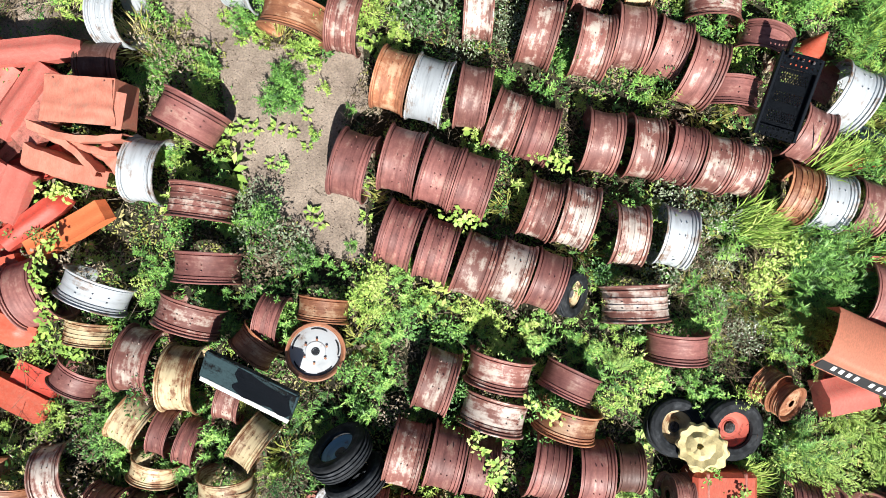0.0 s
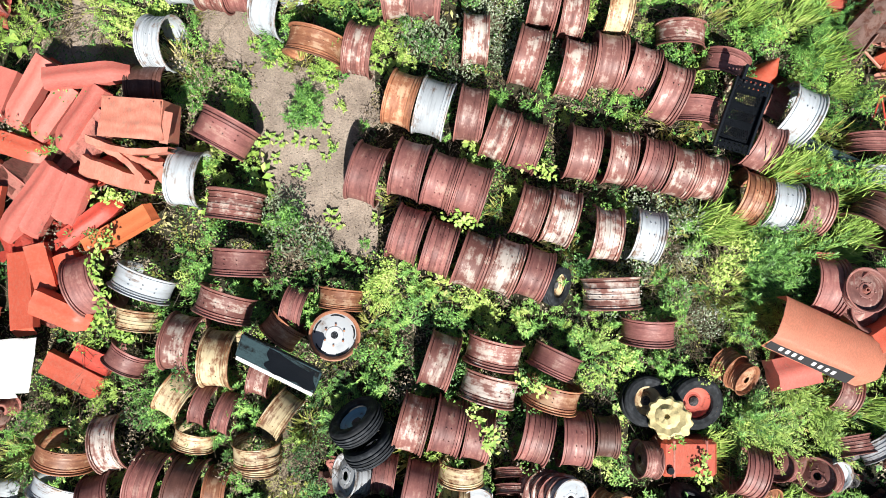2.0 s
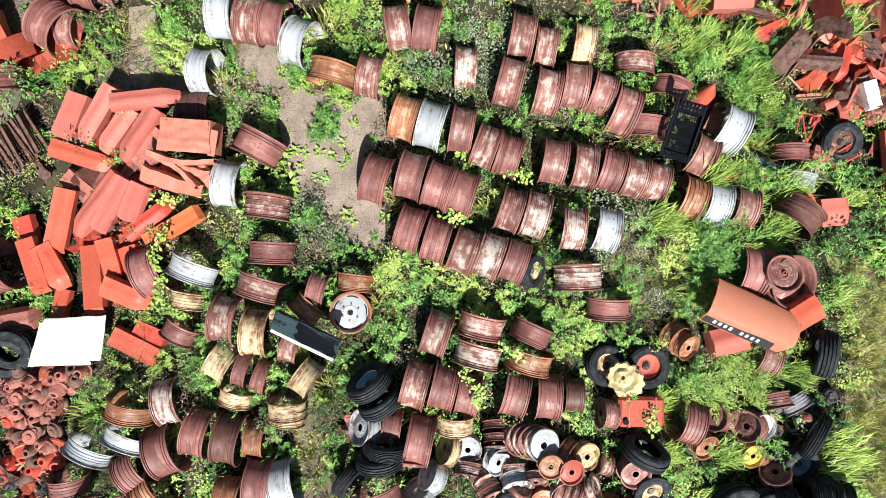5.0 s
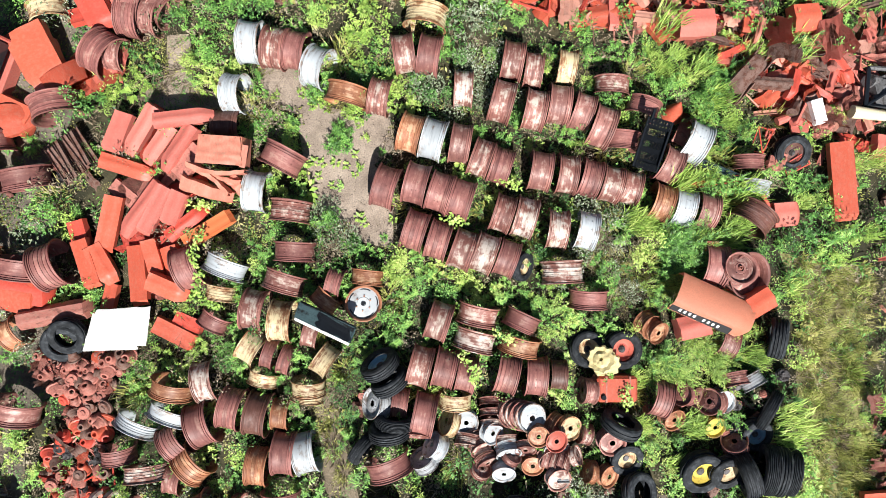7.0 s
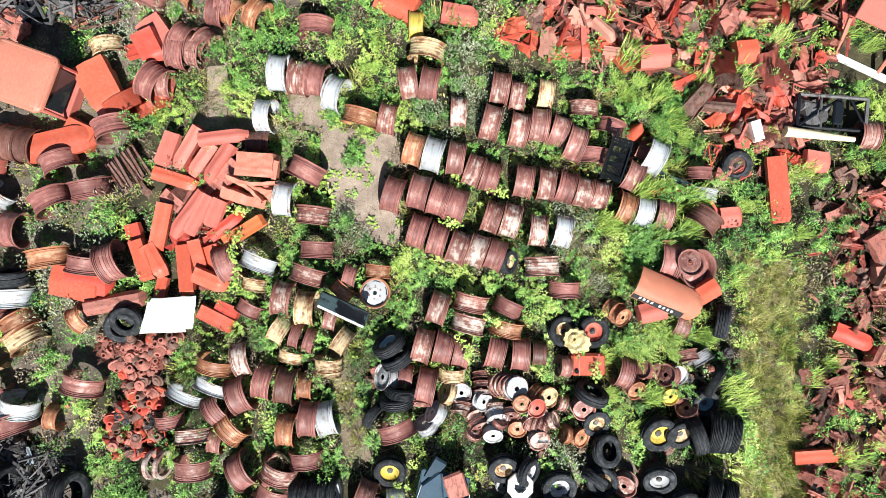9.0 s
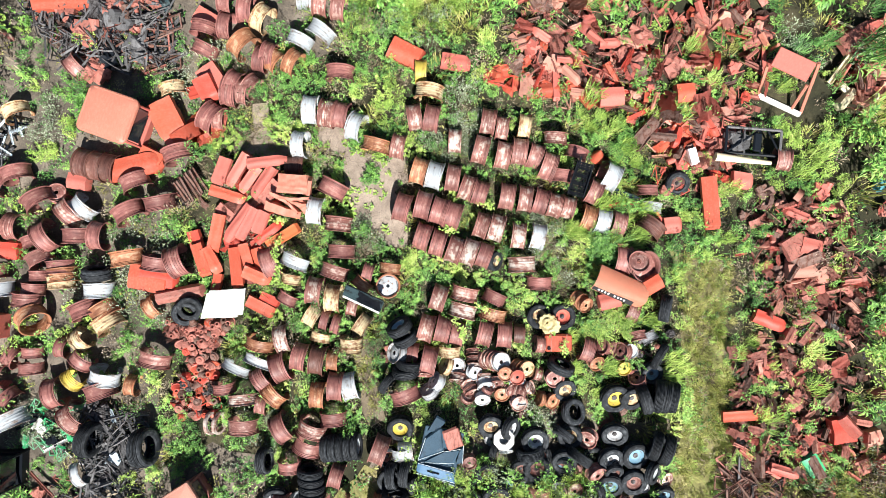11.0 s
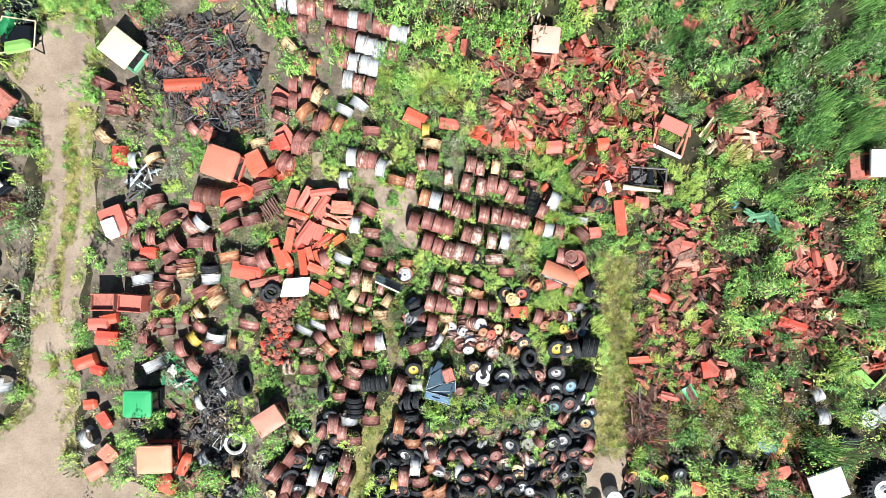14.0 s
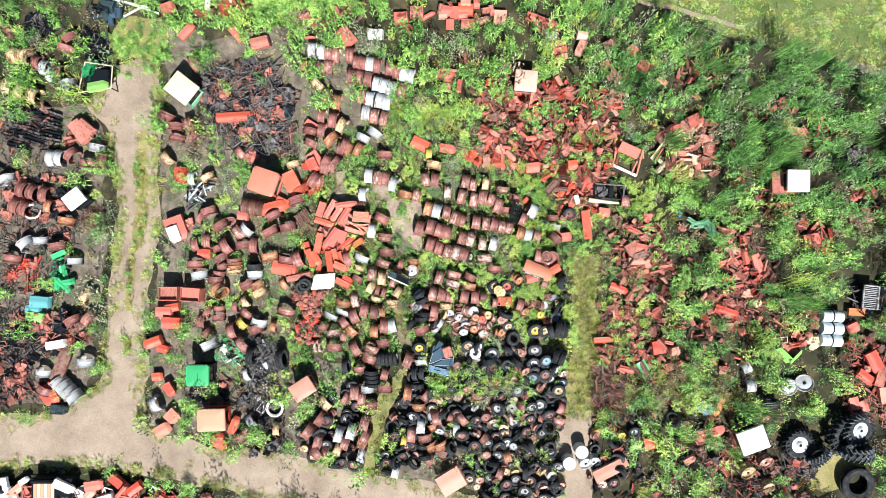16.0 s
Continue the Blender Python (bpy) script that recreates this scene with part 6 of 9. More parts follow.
tyre(8.35, -5.54, 1.12, 0.34, -10, 12, "", "fine")
tyre(8.60, -5.57, 1.10, 0.32, -12, 14, "", "rib")
tyre(8.86, -5.59, 1.05, 0.30, -12, 14, "", "fine")
tyre(8.43, -4.24, 0.98, 0.24, -30, 25, "", "rib")
tyre(8.23, -4.84, 0.78, 0.28, -60, 70, "b", "slick")
tyre(8.62, -2.63, 0.95, 0.36, -10, 22, "", "rib")
small_wheel(7.49, -4.08, 0.56, "w", -60, 74)
small_wheel(7.22, -4.10, 0.62, "p", 170, 40)
small_wheel(6.88, -3.98, 0.50, "d", -40, 66)
small_wheel(6.60, -3.94, 0.55, "r", 170, 40)
small_wheel(6.33, -4.48, 0.56, "o", -50, 60)
small_wheel(7.29, -4.66, 0.52, "y", -60, 70)
small_wheel(7.74, -5.04, 0.60, "p", 120, 40)
small_wheel(7.77, -3.60, 0.6, "p", -80, 20)
small_wheel(8.13, -3.63, 0.6, "k", -60, 20)
small_wheel(4.40, -3.88, 0.62, "p", 175, 12)
tyre(9.10, 1.61, 0.84, 0.26, -80, 70, "d", "rib")
rim(-5.81, -4.76, 1.02, 0.30, -116, "w", 9)
rim(-5.07, -4.53, 1.02, 0.30, -112, "w", 9)
rim(-5.55, -5.83, 1.02, 0.36, -84, "h", 8)
tyre(-7.58, -2.93, 0.92, 0.3, -60, 66, "", "rib")
tyre(-7.36, -2.75, 0.85, 0.28, -80, 70, "", "rib", 0.24)
tyre(-10.60, -7.15, 1.20, 0.44, -8, 8, "", "fine")
tyre(-8.74, -7.38, 1.30, 0.50, 8, 10, "", "fine")
tyre(-10.51, -1.61, 0.98, 0.4, 88, 15, "", "slick")
small_wheel(-12.06, 1.09, 0.66, "p", 60, 72)
rim(-12.63, -3.19, 1.0, 0.5, -40, "o", 28)
sx, sy = -2.71, -7.41
for k in range(5):
    tyre(sx + k * 0.25, sy + 0.02 * k, 0.92, 0.24, 6, 8, "w" if k == 4 else "", "rib")
sx, sy = -3.25, -8.18
for k in range(4):
    tyre(sx + 0.03 * k, sy - k * 0.26, 0.9, 0.25, 86, 10, "", "rib")
for x, y, rz in ((-0.50, -8.30, 4), (-0.05, -8.23, -6), (-0.39, -9.00, 88), (-4.78, -7.83, 5)):
    tyre(x, y, 0.9, 0.34, rz, 12, "", "rib")
tyre(-0.25, -6.74, 0.9, 0.34, -90, 70, "y", "slick")
tyre(0.41, -8.66, 0.85, 0.3, -85, 66, "k", "slick")

# ---- cabs and canopies ----
def rounded_slab(name, l, w, h, mat, r=0.18, crown=0.06):
    """A roof: rounded corners, slightly crowned."""
    bm = bmesh.new()
    ring = []
    for cx, cy, a0 in ((1, 1, 0), (-1, 1, 90), (-1, -1, 180), (1, -1, 270)):
        for k in range(5):
            a = radians(a0 + k * 22.5)
            ring.append((cx * (l / 2 - r) + r * math.cos(a), cy * (w / 2 - r) + r * math.sin(a)))
    levels = [(1.0, 0.0), (1.0, h * 0.7), (0.97, h), (0.8, h + crown * 0.6), (0.4, h + crown)]
    rows = [[bm.verts.new((x * s, y * s, z)) for x, y in ring] for s, z in levels]
    n = len(ring)
    for a, b in zip(rows, rows[1:]):
        for i in range(n):
            bm.faces.new((a[i], a[(i + 1) % n], b[(i + 1) % n], b[i]))
    bm.faces.new(rows[-1])
    bm.faces.new(rows[0][::-1])
    return from_bm(name, bm, mat, True)


def cab(x, y, l, w, h, rz, roof, body, label, r=0.18, glass=True, lean=(0, 0), floor=True):
    """A machine cab standing on the ground: roof, corner posts, sill, glass."""
    SPOTS.append((x, y, max(l, w) * 0.6))
    ob = thing("machine_cab", label, "cab", pose(x, y, 0, lean[0], lean[1], rz))
    part("roof", rounded_slab("roof", l, w, 0.12, SHEET[roof], r), ob, pose(0, 0, h - 0.16))
    # a pressed edge round the roof
    for px, py, lx, ly in ((0, w / 2 - 0.07, l * 0.8, 0.05), (0, -w / 2 + 0.07, l * 0.8, 0.05), (l / 2 - 0.07, 0, 0.05, w * 0.8), (-l / 2 + 0.07, 0, 0.05, w * 0.8)):
        part("roof_rib", block("roof_rib", (lx, ly, 0.03), SHEET[roof], (px, py, h - 0.035), 0.01), ob)
    for sx in (-1, 1):
        for sy in (-1, 1):
            part("post", bar("post", (sx * (l / 2 - 0.12), sy * (w / 2 - 0.12), 0.02), (sx * (l / 2 - 0.17), sy * (w / 2 - 0.17), h - 0.12), 0.045, SHEET[body], 6), ob)
    if floor:
        part("floor_pan", block("floor_pan", (l * 0.86, w * 0.86, 0.4), SHEET[body], (0, 0, 0.22), 0.03), ob)
    if glass:
        for s in (-1, 1):
            part("pane", block("pane", (0.012, w * 0.7, h * 0.5), GLASS, (s * (l / 2 - 0.14), 0, h * 0.62), 0.0), ob, None, "dark window pane")
            part("pane", block("pane", (l * 0.7, 0.012, h * 0.5), GLASS, (0, s * (w / 2 - 0.14), h * 0.62), 0.0), ob, None, "dark window pane")
        part("seat", block("seat", (0.45, 0.45, 0.5), SHEET["k"], (0, 0, 0.65), 0.06), ob)
    return ob


cab(-9.64, 3.51, 1.70, 1.54, 1.75, -19, "f", "p", "faded orange combine cab with a rounded roof, standing in weeds", 0.22)
cab(-13.57, -8.21, 1.40, 1.30, 1.75, 0, "g", "k", "bright green tractor cab with dark posts and glass", 0.14)
cab(-12.81, -10.94, 1.71, 1.37, 1.55, 2, "a", "e", "faded orange machine cab beside the track", 0.1)
cab(-7.30, -9.08, 1.45, 1.10, 1.45, 33, "j", "r", "sun-bleached chalky pink cab roof on a rusty frame", 0.06)
cab(6.31, 9.72, 1.38, 1.31, 1.3, -5, "z", "r", "pale pink cab roof among red scrap", 0.08)
cab(22.70, 3.53, 1.36, 1.36, 1.65, -1, "w", "e", "white-roofed red cab in tall weeds", 0.05)
cover(21.98, 3.55, 0.9, 1.40, 1.05, 88, "r", 0, 5, 2)
cab(19.92, -12.11, 1.71, 1.44, 1.55, 20, "w", "r", "white-roofed rusty red cab", 0.05)
cab(-14.74, 9.25, 1.71, 1.44, 1.5, -38, "c", "u", "off-white cab roof with pale green sides beside the track", 0.05)
cab(-21.42, 2.50, 1.24, 1.03, 1.25, 38, "w", "k", "white box roof on a dark frame", 0.04, False)


def canopy(x, y, rz):
    """A roll-over frame on its side: pinkish roof sheet, open bars, a white beam."""
    ob = thing("roll_frame", "pink-red canopy with an open roll-over frame and a white beam", "canopy", pose(x, y, 0, 0, 0, rz))
    part("roof", block("roof", (1.3, 0.66, 0.07), SHEET["p"], (-0.43, 0.06, 0.95), 0.02, (14, 0, 0)), ob)
    for a, b in (((0.30, 0.42, 1.0), (0.80, -0.95, 0.1)), ((0.30, -0.32, 0.86), (0.45, -0.98, 0.12)), ((-1.16, -0.32, 0.86), (-0.78, -0.98, 0.12)), ((-1.16, 0.42, 1.0), (-1.1, 0.5, 0.02)), ((0.3, 0.42, 1.0), (0.75, 0.2, 0.05))):
        part("frame_bar", bar("frame_bar", a, b, 0.06, SHEET["f"], 6), ob)
    part("beam", block("beam", (1.6, 0.16, 0.14), SHEET["w"], (0, -1.0, 0.12), 0.015), ob, None, "white steel beam")


canopy(13.05, 5.26, -25)
for x, y in ((12.63, 4.36), (12.09, 4.65), (13.23, 4.13), (13.65, 4.76), (13.86, 5.19)):
    SPOTS.append((x, y, 0.45))
girder(14.83, 5.84, 0.25, 2.0, 52, "c", 5, 1.6)
def axle_frame(x, y, rz):
    """A stripped running gear: black cross-braced frame, a beige tapering boom in front."""
    SPOTS.append((x, y, 1.0))
    ob = thing("implement_frame", "stripped black implement frame with a beige boom", "implement", pose(x, y, 0, 0, 0, rz))
    lines = [((-0.9, 0.45, 0.62), (0.9, 0.5, 0.66)), ((-0.85, -0.40, 0.55), (0.95, -0.35, 0.6)), ((-0.9, 0.45, 0.62), (-0.85, -0.40, 0.55)), ((0.9, 0.5, 0.66), (0.95, -0.35, 0.6)),
             ((-0.85, -0.40, 0.57), (0.2, 0.46, 0.64)), ((0.2, 0.46, 0.64), (0.3, -0.36, 0.58)), ((-0.3, 0.45, 0.6), (-0.25, -0.38, 0.6)), ((0.45, 0.5, 0.62), (0.95, -0.3, 0.62))]
    for k, (a, b) in enumerate(lines):
        part("frame_bar", bar("frame_bar", a, b, 0.05 if k < 4 else 0.035, SHEET["k" if k % 3 else "i"], 6), ob)
    for a in ((-0.9, 0.45, 0.62), (0.9, 0.5, 0.66), (-0.85, -0.40, 0.55), (0.95, -0.35, 0.6)):
        part("leg", bar("leg", (a[0], a[1], 0.0), a, 0.045, SHEET["k"], 6), ob)
    part("seat", block("seat", (0.26, 0.62, 0.12), SHEET["k"], (0.12, 0.02, 0.70), 0.05), ob)
    part("gearbox", LUMP["i"][2], ob, pose(-0.35, 0.05, 0.12) @ Matrix.Diagonal((0.9, 0.9, 1.1, 1)))
    bm = bmesh.new()
    bmesh.ops.create_cone(bm, cap_ends=True, segments=10, radius1=0.15, radius2=0.07, depth=1.9)
    bmesh.ops.rotate(bm, matrix=Euler((0, radians(90), 0)).to_matrix(), verts=bm.verts)
    part("boom", from_bm("boom", bm, SHEET["c"], True), ob, pose(-0.26, -0.60, 0.62, 0, 2, 0), "beige boom")


axle_frame(11.49, 2.94, -6)
small_wheel(12.57, 2.42, 0.8, "p", -5, 10, 0.6)
cover(10.15, 0.92, 0.50, 1.80, 0.52, -84, "o", 4, 3, 0)
cover(11.30, 1.70, 0.40, 0.78, 0.55, -8, "p", 4, 6, 1)
cover(8.93, 0.17, 0.42, 0.66, 0.55, 6, "p", 6, 4, 1)
cover(8.35, 0.32, 0.3, 0.57, 0.45, -60, "e", 6, 4, 0)
girder(7.39, 1.18, 0.3, 1.2, -20, "b", 5, 1.5)
girder(7.22, 0.89, 0.25, 1.4, 10, "e", 5, 1.5)
plate(9.65, 2.76, 0.4, 1.0, 60, "o", 8, 5, 1)
cover(9.54, 2.48, 0.6, 0.57, 0.27, -73, "w", 0, 5, 0)
girder(8.04, 3.40, 0.3, 1.6, 55, "s", 4, 3.0)
girder(8.17, 3.33, 0.25, 1.5, 50, "s", 4, 2.5)
cover(6.83, 4.48, 0.6, 0.92, 0.61, 5, "p", 6, 5, 2)
cover(9.30, 4.63, 0.6, 0.66, 0.61, 7, "o", 5, 4, 2)
cover(7.69, 5.42, 0.5, 0.66, 0.48, 20, "s", 5, 4, 2)
cover(8.05, 3.42, 0.52, 1.10, 0.38, 47, "s", 4, 5, 1)
plate(9.93, 4.16, 0.5, 0.9, 30, "p", 5, 5, 2, 1.5)
cover(-0.18, 5.96, 0.42, 1.18, 0.73, -25, "o", 3, 3, 2)
cover(1.54, 5.71, 0.30, 1.02, 0.53, -8, "p", 3, 3, 1)
cover(-6.77, 5.03, 0.4, 1.02, 0.73, -55, "p", 5, 5, 2)
cover(-8.20, 3.55, 0.62, 1.40, 0.95, -64, "o", 6, 10, 1)
fender(-7.55, 3.15, 0.45, 1.1, 35, "o", 0.9, 8, 14)
cover(-9.29, 2.02, 0.55, 1.79, 0.73, 15, "o", 5, 5, 1)
cover(-11.77, 7.69, 0.5, 2.28, 0.57, 4, "o", 4, 3, 2)
cover(-7.08, 7.12, 0.3, 0.81, 0.65, -30, "p", 4, 3, 2)
cover(-13.67, -0.87, 0.4, 0.86, 0.57, -5, "e", 4, 3, 2)
cover(-11.24, 1.48, 0.5, 0.69, 0.53, -10, "p", 4, 3, 2)
cover(-8.76, -1.80, 0.5, 1.34, 0.86, -12, "o", 10, 3, 2)

# ---- boxes and covers along the track ----
for x, y, l, w, rz, c, z in ((-16.14, -4.48, 1.0, 0.6, 0, "p", 0.5), (-15.61, -5.18, 1.2, 0.7, -5, "e", 0.6),
                             (-15.66, -4.24, 0.9, 0.5, 10, "o", 0.4), (-15.13, 4.04, 0.75, 1.0, 0, "e", 0.5), (-16.81, -6.38, 1.1, 0.6, 20, "o", 0.5), (-16.29, -6.82, 0.7, 0.5, -20, "e", 0.3)):
    cover(x, y, z, l, w, rz, c, 3, 4, 2)
for x, y, l, w, rz, c, z in ((-16.58, -8.53, 0.65, 0.5, 5, "o", 0.4), (-15.80, -9.33, 0.9, 0.55, -60, "e", 0.5), (-15.60, -11.00, 0.85, 0.8, -45, "f", 0.5), (-16.18, -11.82, 1.0, 0.75, 30, "f", 0.5),
                             (-15.33, 0.68, 1.5, 1.2, -70, "p", 0.7), (-15.40, 0.33, 1.0, 0.7, -70, "w", 0.86), (-11.74, -11.50, 1.1, 0.5, 70, "o", 0.5), (-12.79, -12.31, 0.8, 0.5, 20, "e", 0.5)):
    cover(x, y, z, l, w, rz, c, 3, 4, 1)
for x, y in ((-15.4, 0.4), (-15.2, 1.0), (-15.6, -3.3), (-14.4, -3.4)):
    SPOTS.append((x, y, 1.1))
for x, y, l, w, rz, c, z in ((-12.65, -12.69, 0.8, 0.6, -20, "o", 0.4), (-13.73, -0.78, 0.8, 0.5, 0, "o", 0.3), (-21.44, 6.73, 1.5, 0.8, -55, "r", 0.6), (-20.98, 7.02, 1.1, 0.5, -40, "r", 0.7),
                             (-23.90, -3.88, 1.2, 0.7, -5, "t", 0.5), (-24.39, -4.35, 0.9, 0.5, -5, "t", 0.4), (-24.24, -4.84, 1.1, 0.6, -10, "l", 0.45), (-22.88, -6.53, 1.2, 0.5, 10, "w", 0.5)):
    cover(x, y, z, l, w, rz, c, 3, 4, 2)
for x, y, l, w, rz, c, z in ((-22.47, -7.73, 2.1, 0.75, 72, "s", 0.6), (-22.67, -10.57, 1.0, 0.6, -5, "b", 0.5), (-23.32, -9.67, 1.4, 1.0, -60, "e", 0.5), 
                             (-14.87, 13.11, 1.2, 0.5, 50, "p", 0.4), (-16.01, 14.53, 0.9, 0.7, 20, "p", 0.5), (-8.64, 7.84, 0.9, 0.5, -60, "b", 0.4)):
    cover(x, y, z, l, w, rz, c, 3, 4, 1)
for x, y, l, w, rz, c, z in ((-10.22, 12.35, 1.2, 0.7, 15, "r", 0.5), (-11.74, 12.92, 1.0, 0.5, -50, "p", 0.4), (-4.85, 12.70, 1.2, 0.9, -50, "p", 0.5), (-2.98, 12.87, 1.0, 0.6, 0, "w", 0.5),
                             (-1.39, 13.93, 0.9, 0.7, 5, "p", 0.4), (-0.40, 14.28, 0.9, 0.7, 0, "r", 0.4), (1.61, 14.35, 1.0, 0.6, -5, "p", 0.4), (2.67, 14.46, 1.0, 0.7, -3, "o", 0.4)):
    cover(x, y, z, l, w, rz, c, 3, 4, 2)
# ---- covers and boxes thrown down to the north and east ----
cover(7.55, 13.64, 0.50, 2.34, 0.46, -19, "p", 3, 4, 1)
cover(7.41, 13.20, 0.40, 1.10, 0.50, -45, "r", 3, 4, 1)
cover(7.97, 12.70, 0.62, 0.72, 0.46, 11, "w", 3, 4, 1)
cover(8.47, 12.31, 0.40, 1.03, 0.35, 16, "p", 3, 4, 0)
cover(8.59, 11.89, 0.40, 0.93, 0.35, 18, "p", 3, 4, 0)
cover(8.69, 11.44, 0.40, 0.78, 0.32, 18, "j", 3, 4, 0)
cover(9.96, 12.75, 0.50, 0.71, 0.49, -9, "z", 3, 4, 2)
cover(9.84, 11.99, 0.40, 1.01, 0.53, -115, "j", 3, 4, 1)
cover(11.71, 12.17, 0.40, 0.73, 0.71, 29, "j", 3, 4, 1)
cover(13.16, 11.95, 0.40, 0.60, 0.57, 45, "p", 3, 4, 1)
cover(11.46, 10.93, 0.40, 0.85, 0.57, 24, "r", 3, 4, 0)
cover(11.78, 10.31, 0.50, 0.78, 0.42, 36, "j", 3, 4, 0)
cover(12.36, 10.06, 0.45, 0.98, 0.53, 30, "p", 3, 4, 0)
cover(13.78, 10.82, 0.40, 0.82, 0.70, -31, "p", 3, 4, 1)
cover(0.96, 10.41, 0.40, 0.99, 0.42, 35, "r", 3, 4, 1)
cover(1.58, 10.27, 0.40, 0.89, 0.42, 29, "p", 3, 4, 1)
cover(1.44, 9.56, 0.40, 0.43, 0.50, -90, "r", 3, 4, 2)
for x, y, z, l, w, rz, c, shape in (
        (1.24, 14.12, 0.40, 0.60, 0.46, 3, "j", 2), (1.92, 14.24, 0.42, 0.71, 0.57, -87, "p", 2), (2.48, 14.10, 0.40, 0.61, 0.42, 7, "p", 2), (1.65, 13.53, 0.40, 0.57, 0.50, -90, "p", 2), (2.82, 13.57, 0.40, 0.92, 0.53, 0, "p", 2),
        (2.66, 14.74, 0.40, 0.67, 0.57, 0, "j", 2), (3.35, 14.81, 0.40, 0.43, 0.50, 0, "p", 2), (3.84, 13.78, 0.40, 0.74, 0.39, 17, "j", 1), (4.80, 13.95, 0.40, 0.86, 0.78, -95, "j", 0), (4.00, 14.38, 0.40, 0.69, 0.35, 12, "r", 0), (4.27, 14.35, 0.46, 0.66, 0.28, -78, "r", 0)):
    cover(x, y, z, l, w, rz, c, 3, 4, shape)
cover(17.00, 7.49, 0.40, 1.10, 0.70, 25, "p", 3, 4, 1)
cover(15.24, 6.68, 0.40, 1.50, 0.60, 35, "r", 3, 4, 1)
cover(12.16, -3.05, 0.50, 1.21, 0.45, -22, "e", 3, 4, 1)
cover(13.56, -1.32, 0.40, 1.62, 0.46, 3, "j", 3, 4, 1)
cover(13.09, -0.46, 0.50, 1.02, 0.70, 31, "r", 3, 4, 1)
cover(13.58, -0.53, 0.50, 0.82, 0.52, -12, "p", 3, 4, 1)
cover(11.44, -6.21, 0.40, 1.76, 0.35, 3, "o", 3, 4, 0)
cover(14.67, -6.68, 0.40, 0.89, 0.84, 9, "e", 3, 4, 2)
cover(15.65, -6.93, 0.40, 0.61, 0.49, 13, "j", 3, 4, 2)
cover(15.32, -7.87, 0.40, 0.60, 0.49, 21, "r", 3, 4, 1)
cover(15.95, -7.69, 0.40, 0.51, 0.32, 34, "p", 3, 4, 1)
cover(13.65, -7.91, 0.40, 0.83, 0.56, -57, "g", 3, 4, 1)
cover(18.60, -8.08, 0.40, 0.56, 0.49, 0, "r", 3, 4, 2)
cover(18.92, -4.49, 0.40, 1.72, 0.49, -18, "e", 3, 4, 1)
cover(17.54, -10.59, 0.40, 1.13, 0.59, -43, "x", 3, 4, 1)
cover(18.34, -10.40, 0.40, 1.25, 0.31, -113, "y", 3, 4, 1)
cover(17.80, -11.96, 0.50, 1.88, 0.63, 15, "p", 3, 4, 1)
cover(14.12, -12.65, 0.40, 0.88, 0.70, 5, "o", 3, 4, 1)
cover(11.60, -14.19, 0.60, 2.30, 0.77, 25, "j", 3, 4, 1)
cover(20.86, -3.92, 0.30, 0.54, 0.42, 32, "c", 3, 4, 1)
cover(16.55, -13.66, 0.40, 0.78, 0.38, 27, "j", 3, 4, 1)
cover(20.83, -1.60, 0.40, 1.50, 0.49, -70, "p", 3, 4, 1)
cover(19.52, -0.72, 0.40, 1.11, 0.42, -19, "j", 3, 4, 1)
cover(18.82, -1.42, 0.40, 1.11, 0.35, 18, "p", 3, 4, 0)
cover(19.87, -5.70, 0.40, 0.47, 0.39, 27, "p", 3, 4, 1)
cover(1.78, -14.87, 0.70, 1.70, 1.30, 30, "j", 3, 4, 2)
cover(24.19, -0.02, 0.50, 1.20, 0.80, 10, "p", 3, 4, 1)
cover(27.90, -7.60, 0.60, 1.50, 0.75, -62, "e", 3, 4, 1)
cover(27.40, -8.55, 0.50, 1.30, 0.60, -35, "e", 3, 4, 1)
cover(28.30, -8.40, 0.55, 1.40, 0.60, 70, "r", 3, 4, 1)
cover(26.68, -10.16, 0.45, 0.90, 0.55, -75, "p", 3, 4, 2)
cover(27.26, -10.34, 0.45, 0.85, 0.50, -68, "p", 3, 4, 2)
cover(28.54, -9.64, 0.50, 1.10, 0.60, -80, "j", 3, 4, 2)
cover(26.94, -4.50, 0.40, 1.15, 0.45, -4, "y", 3, 4, 0)
cover(26.79, -5.46, 0.35, 0.80, 0.60, 25, "p", 3, 4, 1)
cover(16.02, 1.64, 0.30, 0.45, 0.30, 50, "t", 3, 4, 1)
fender(2.34, 11.03, 0.45, 0.6, -87, "p", 0.8)


def corner_box(x, y, rz):
    """A lime green box torn open at one corner, red scrap lying in it."""
    SPOTS.append((x, y, 1.0))
    ob = thing("torn_box", "lime green sheet-metal box torn open, in grass", "sheet metal", pose(x, y, 0, 0, 0, rz))
    part("side_panel", block("side_panel", (1.15, 0.05, 0.62), SHEET["l"], (-0.1, -0.42, 0.33), 0.012, (-38, 0, 0)), ob)
    part("side_panel", block("side_panel", (0.05, 1.0, 0.62), SHEET["l"], (0.52, 0.05, 0.33), 0.012, (0, -38, 0)), ob)
    part("floor_panel", block("floor_panel", (1.05, 0.9, 0.04), SHEET["r"], (-0.05, 0.05, 0.12), 0.01), ob)


corner_box(22.75, -6.95, -45)
plate(23.15, -6.50, 0.42, 0.9, 15, "o", 6, -8, 1, 0.6)


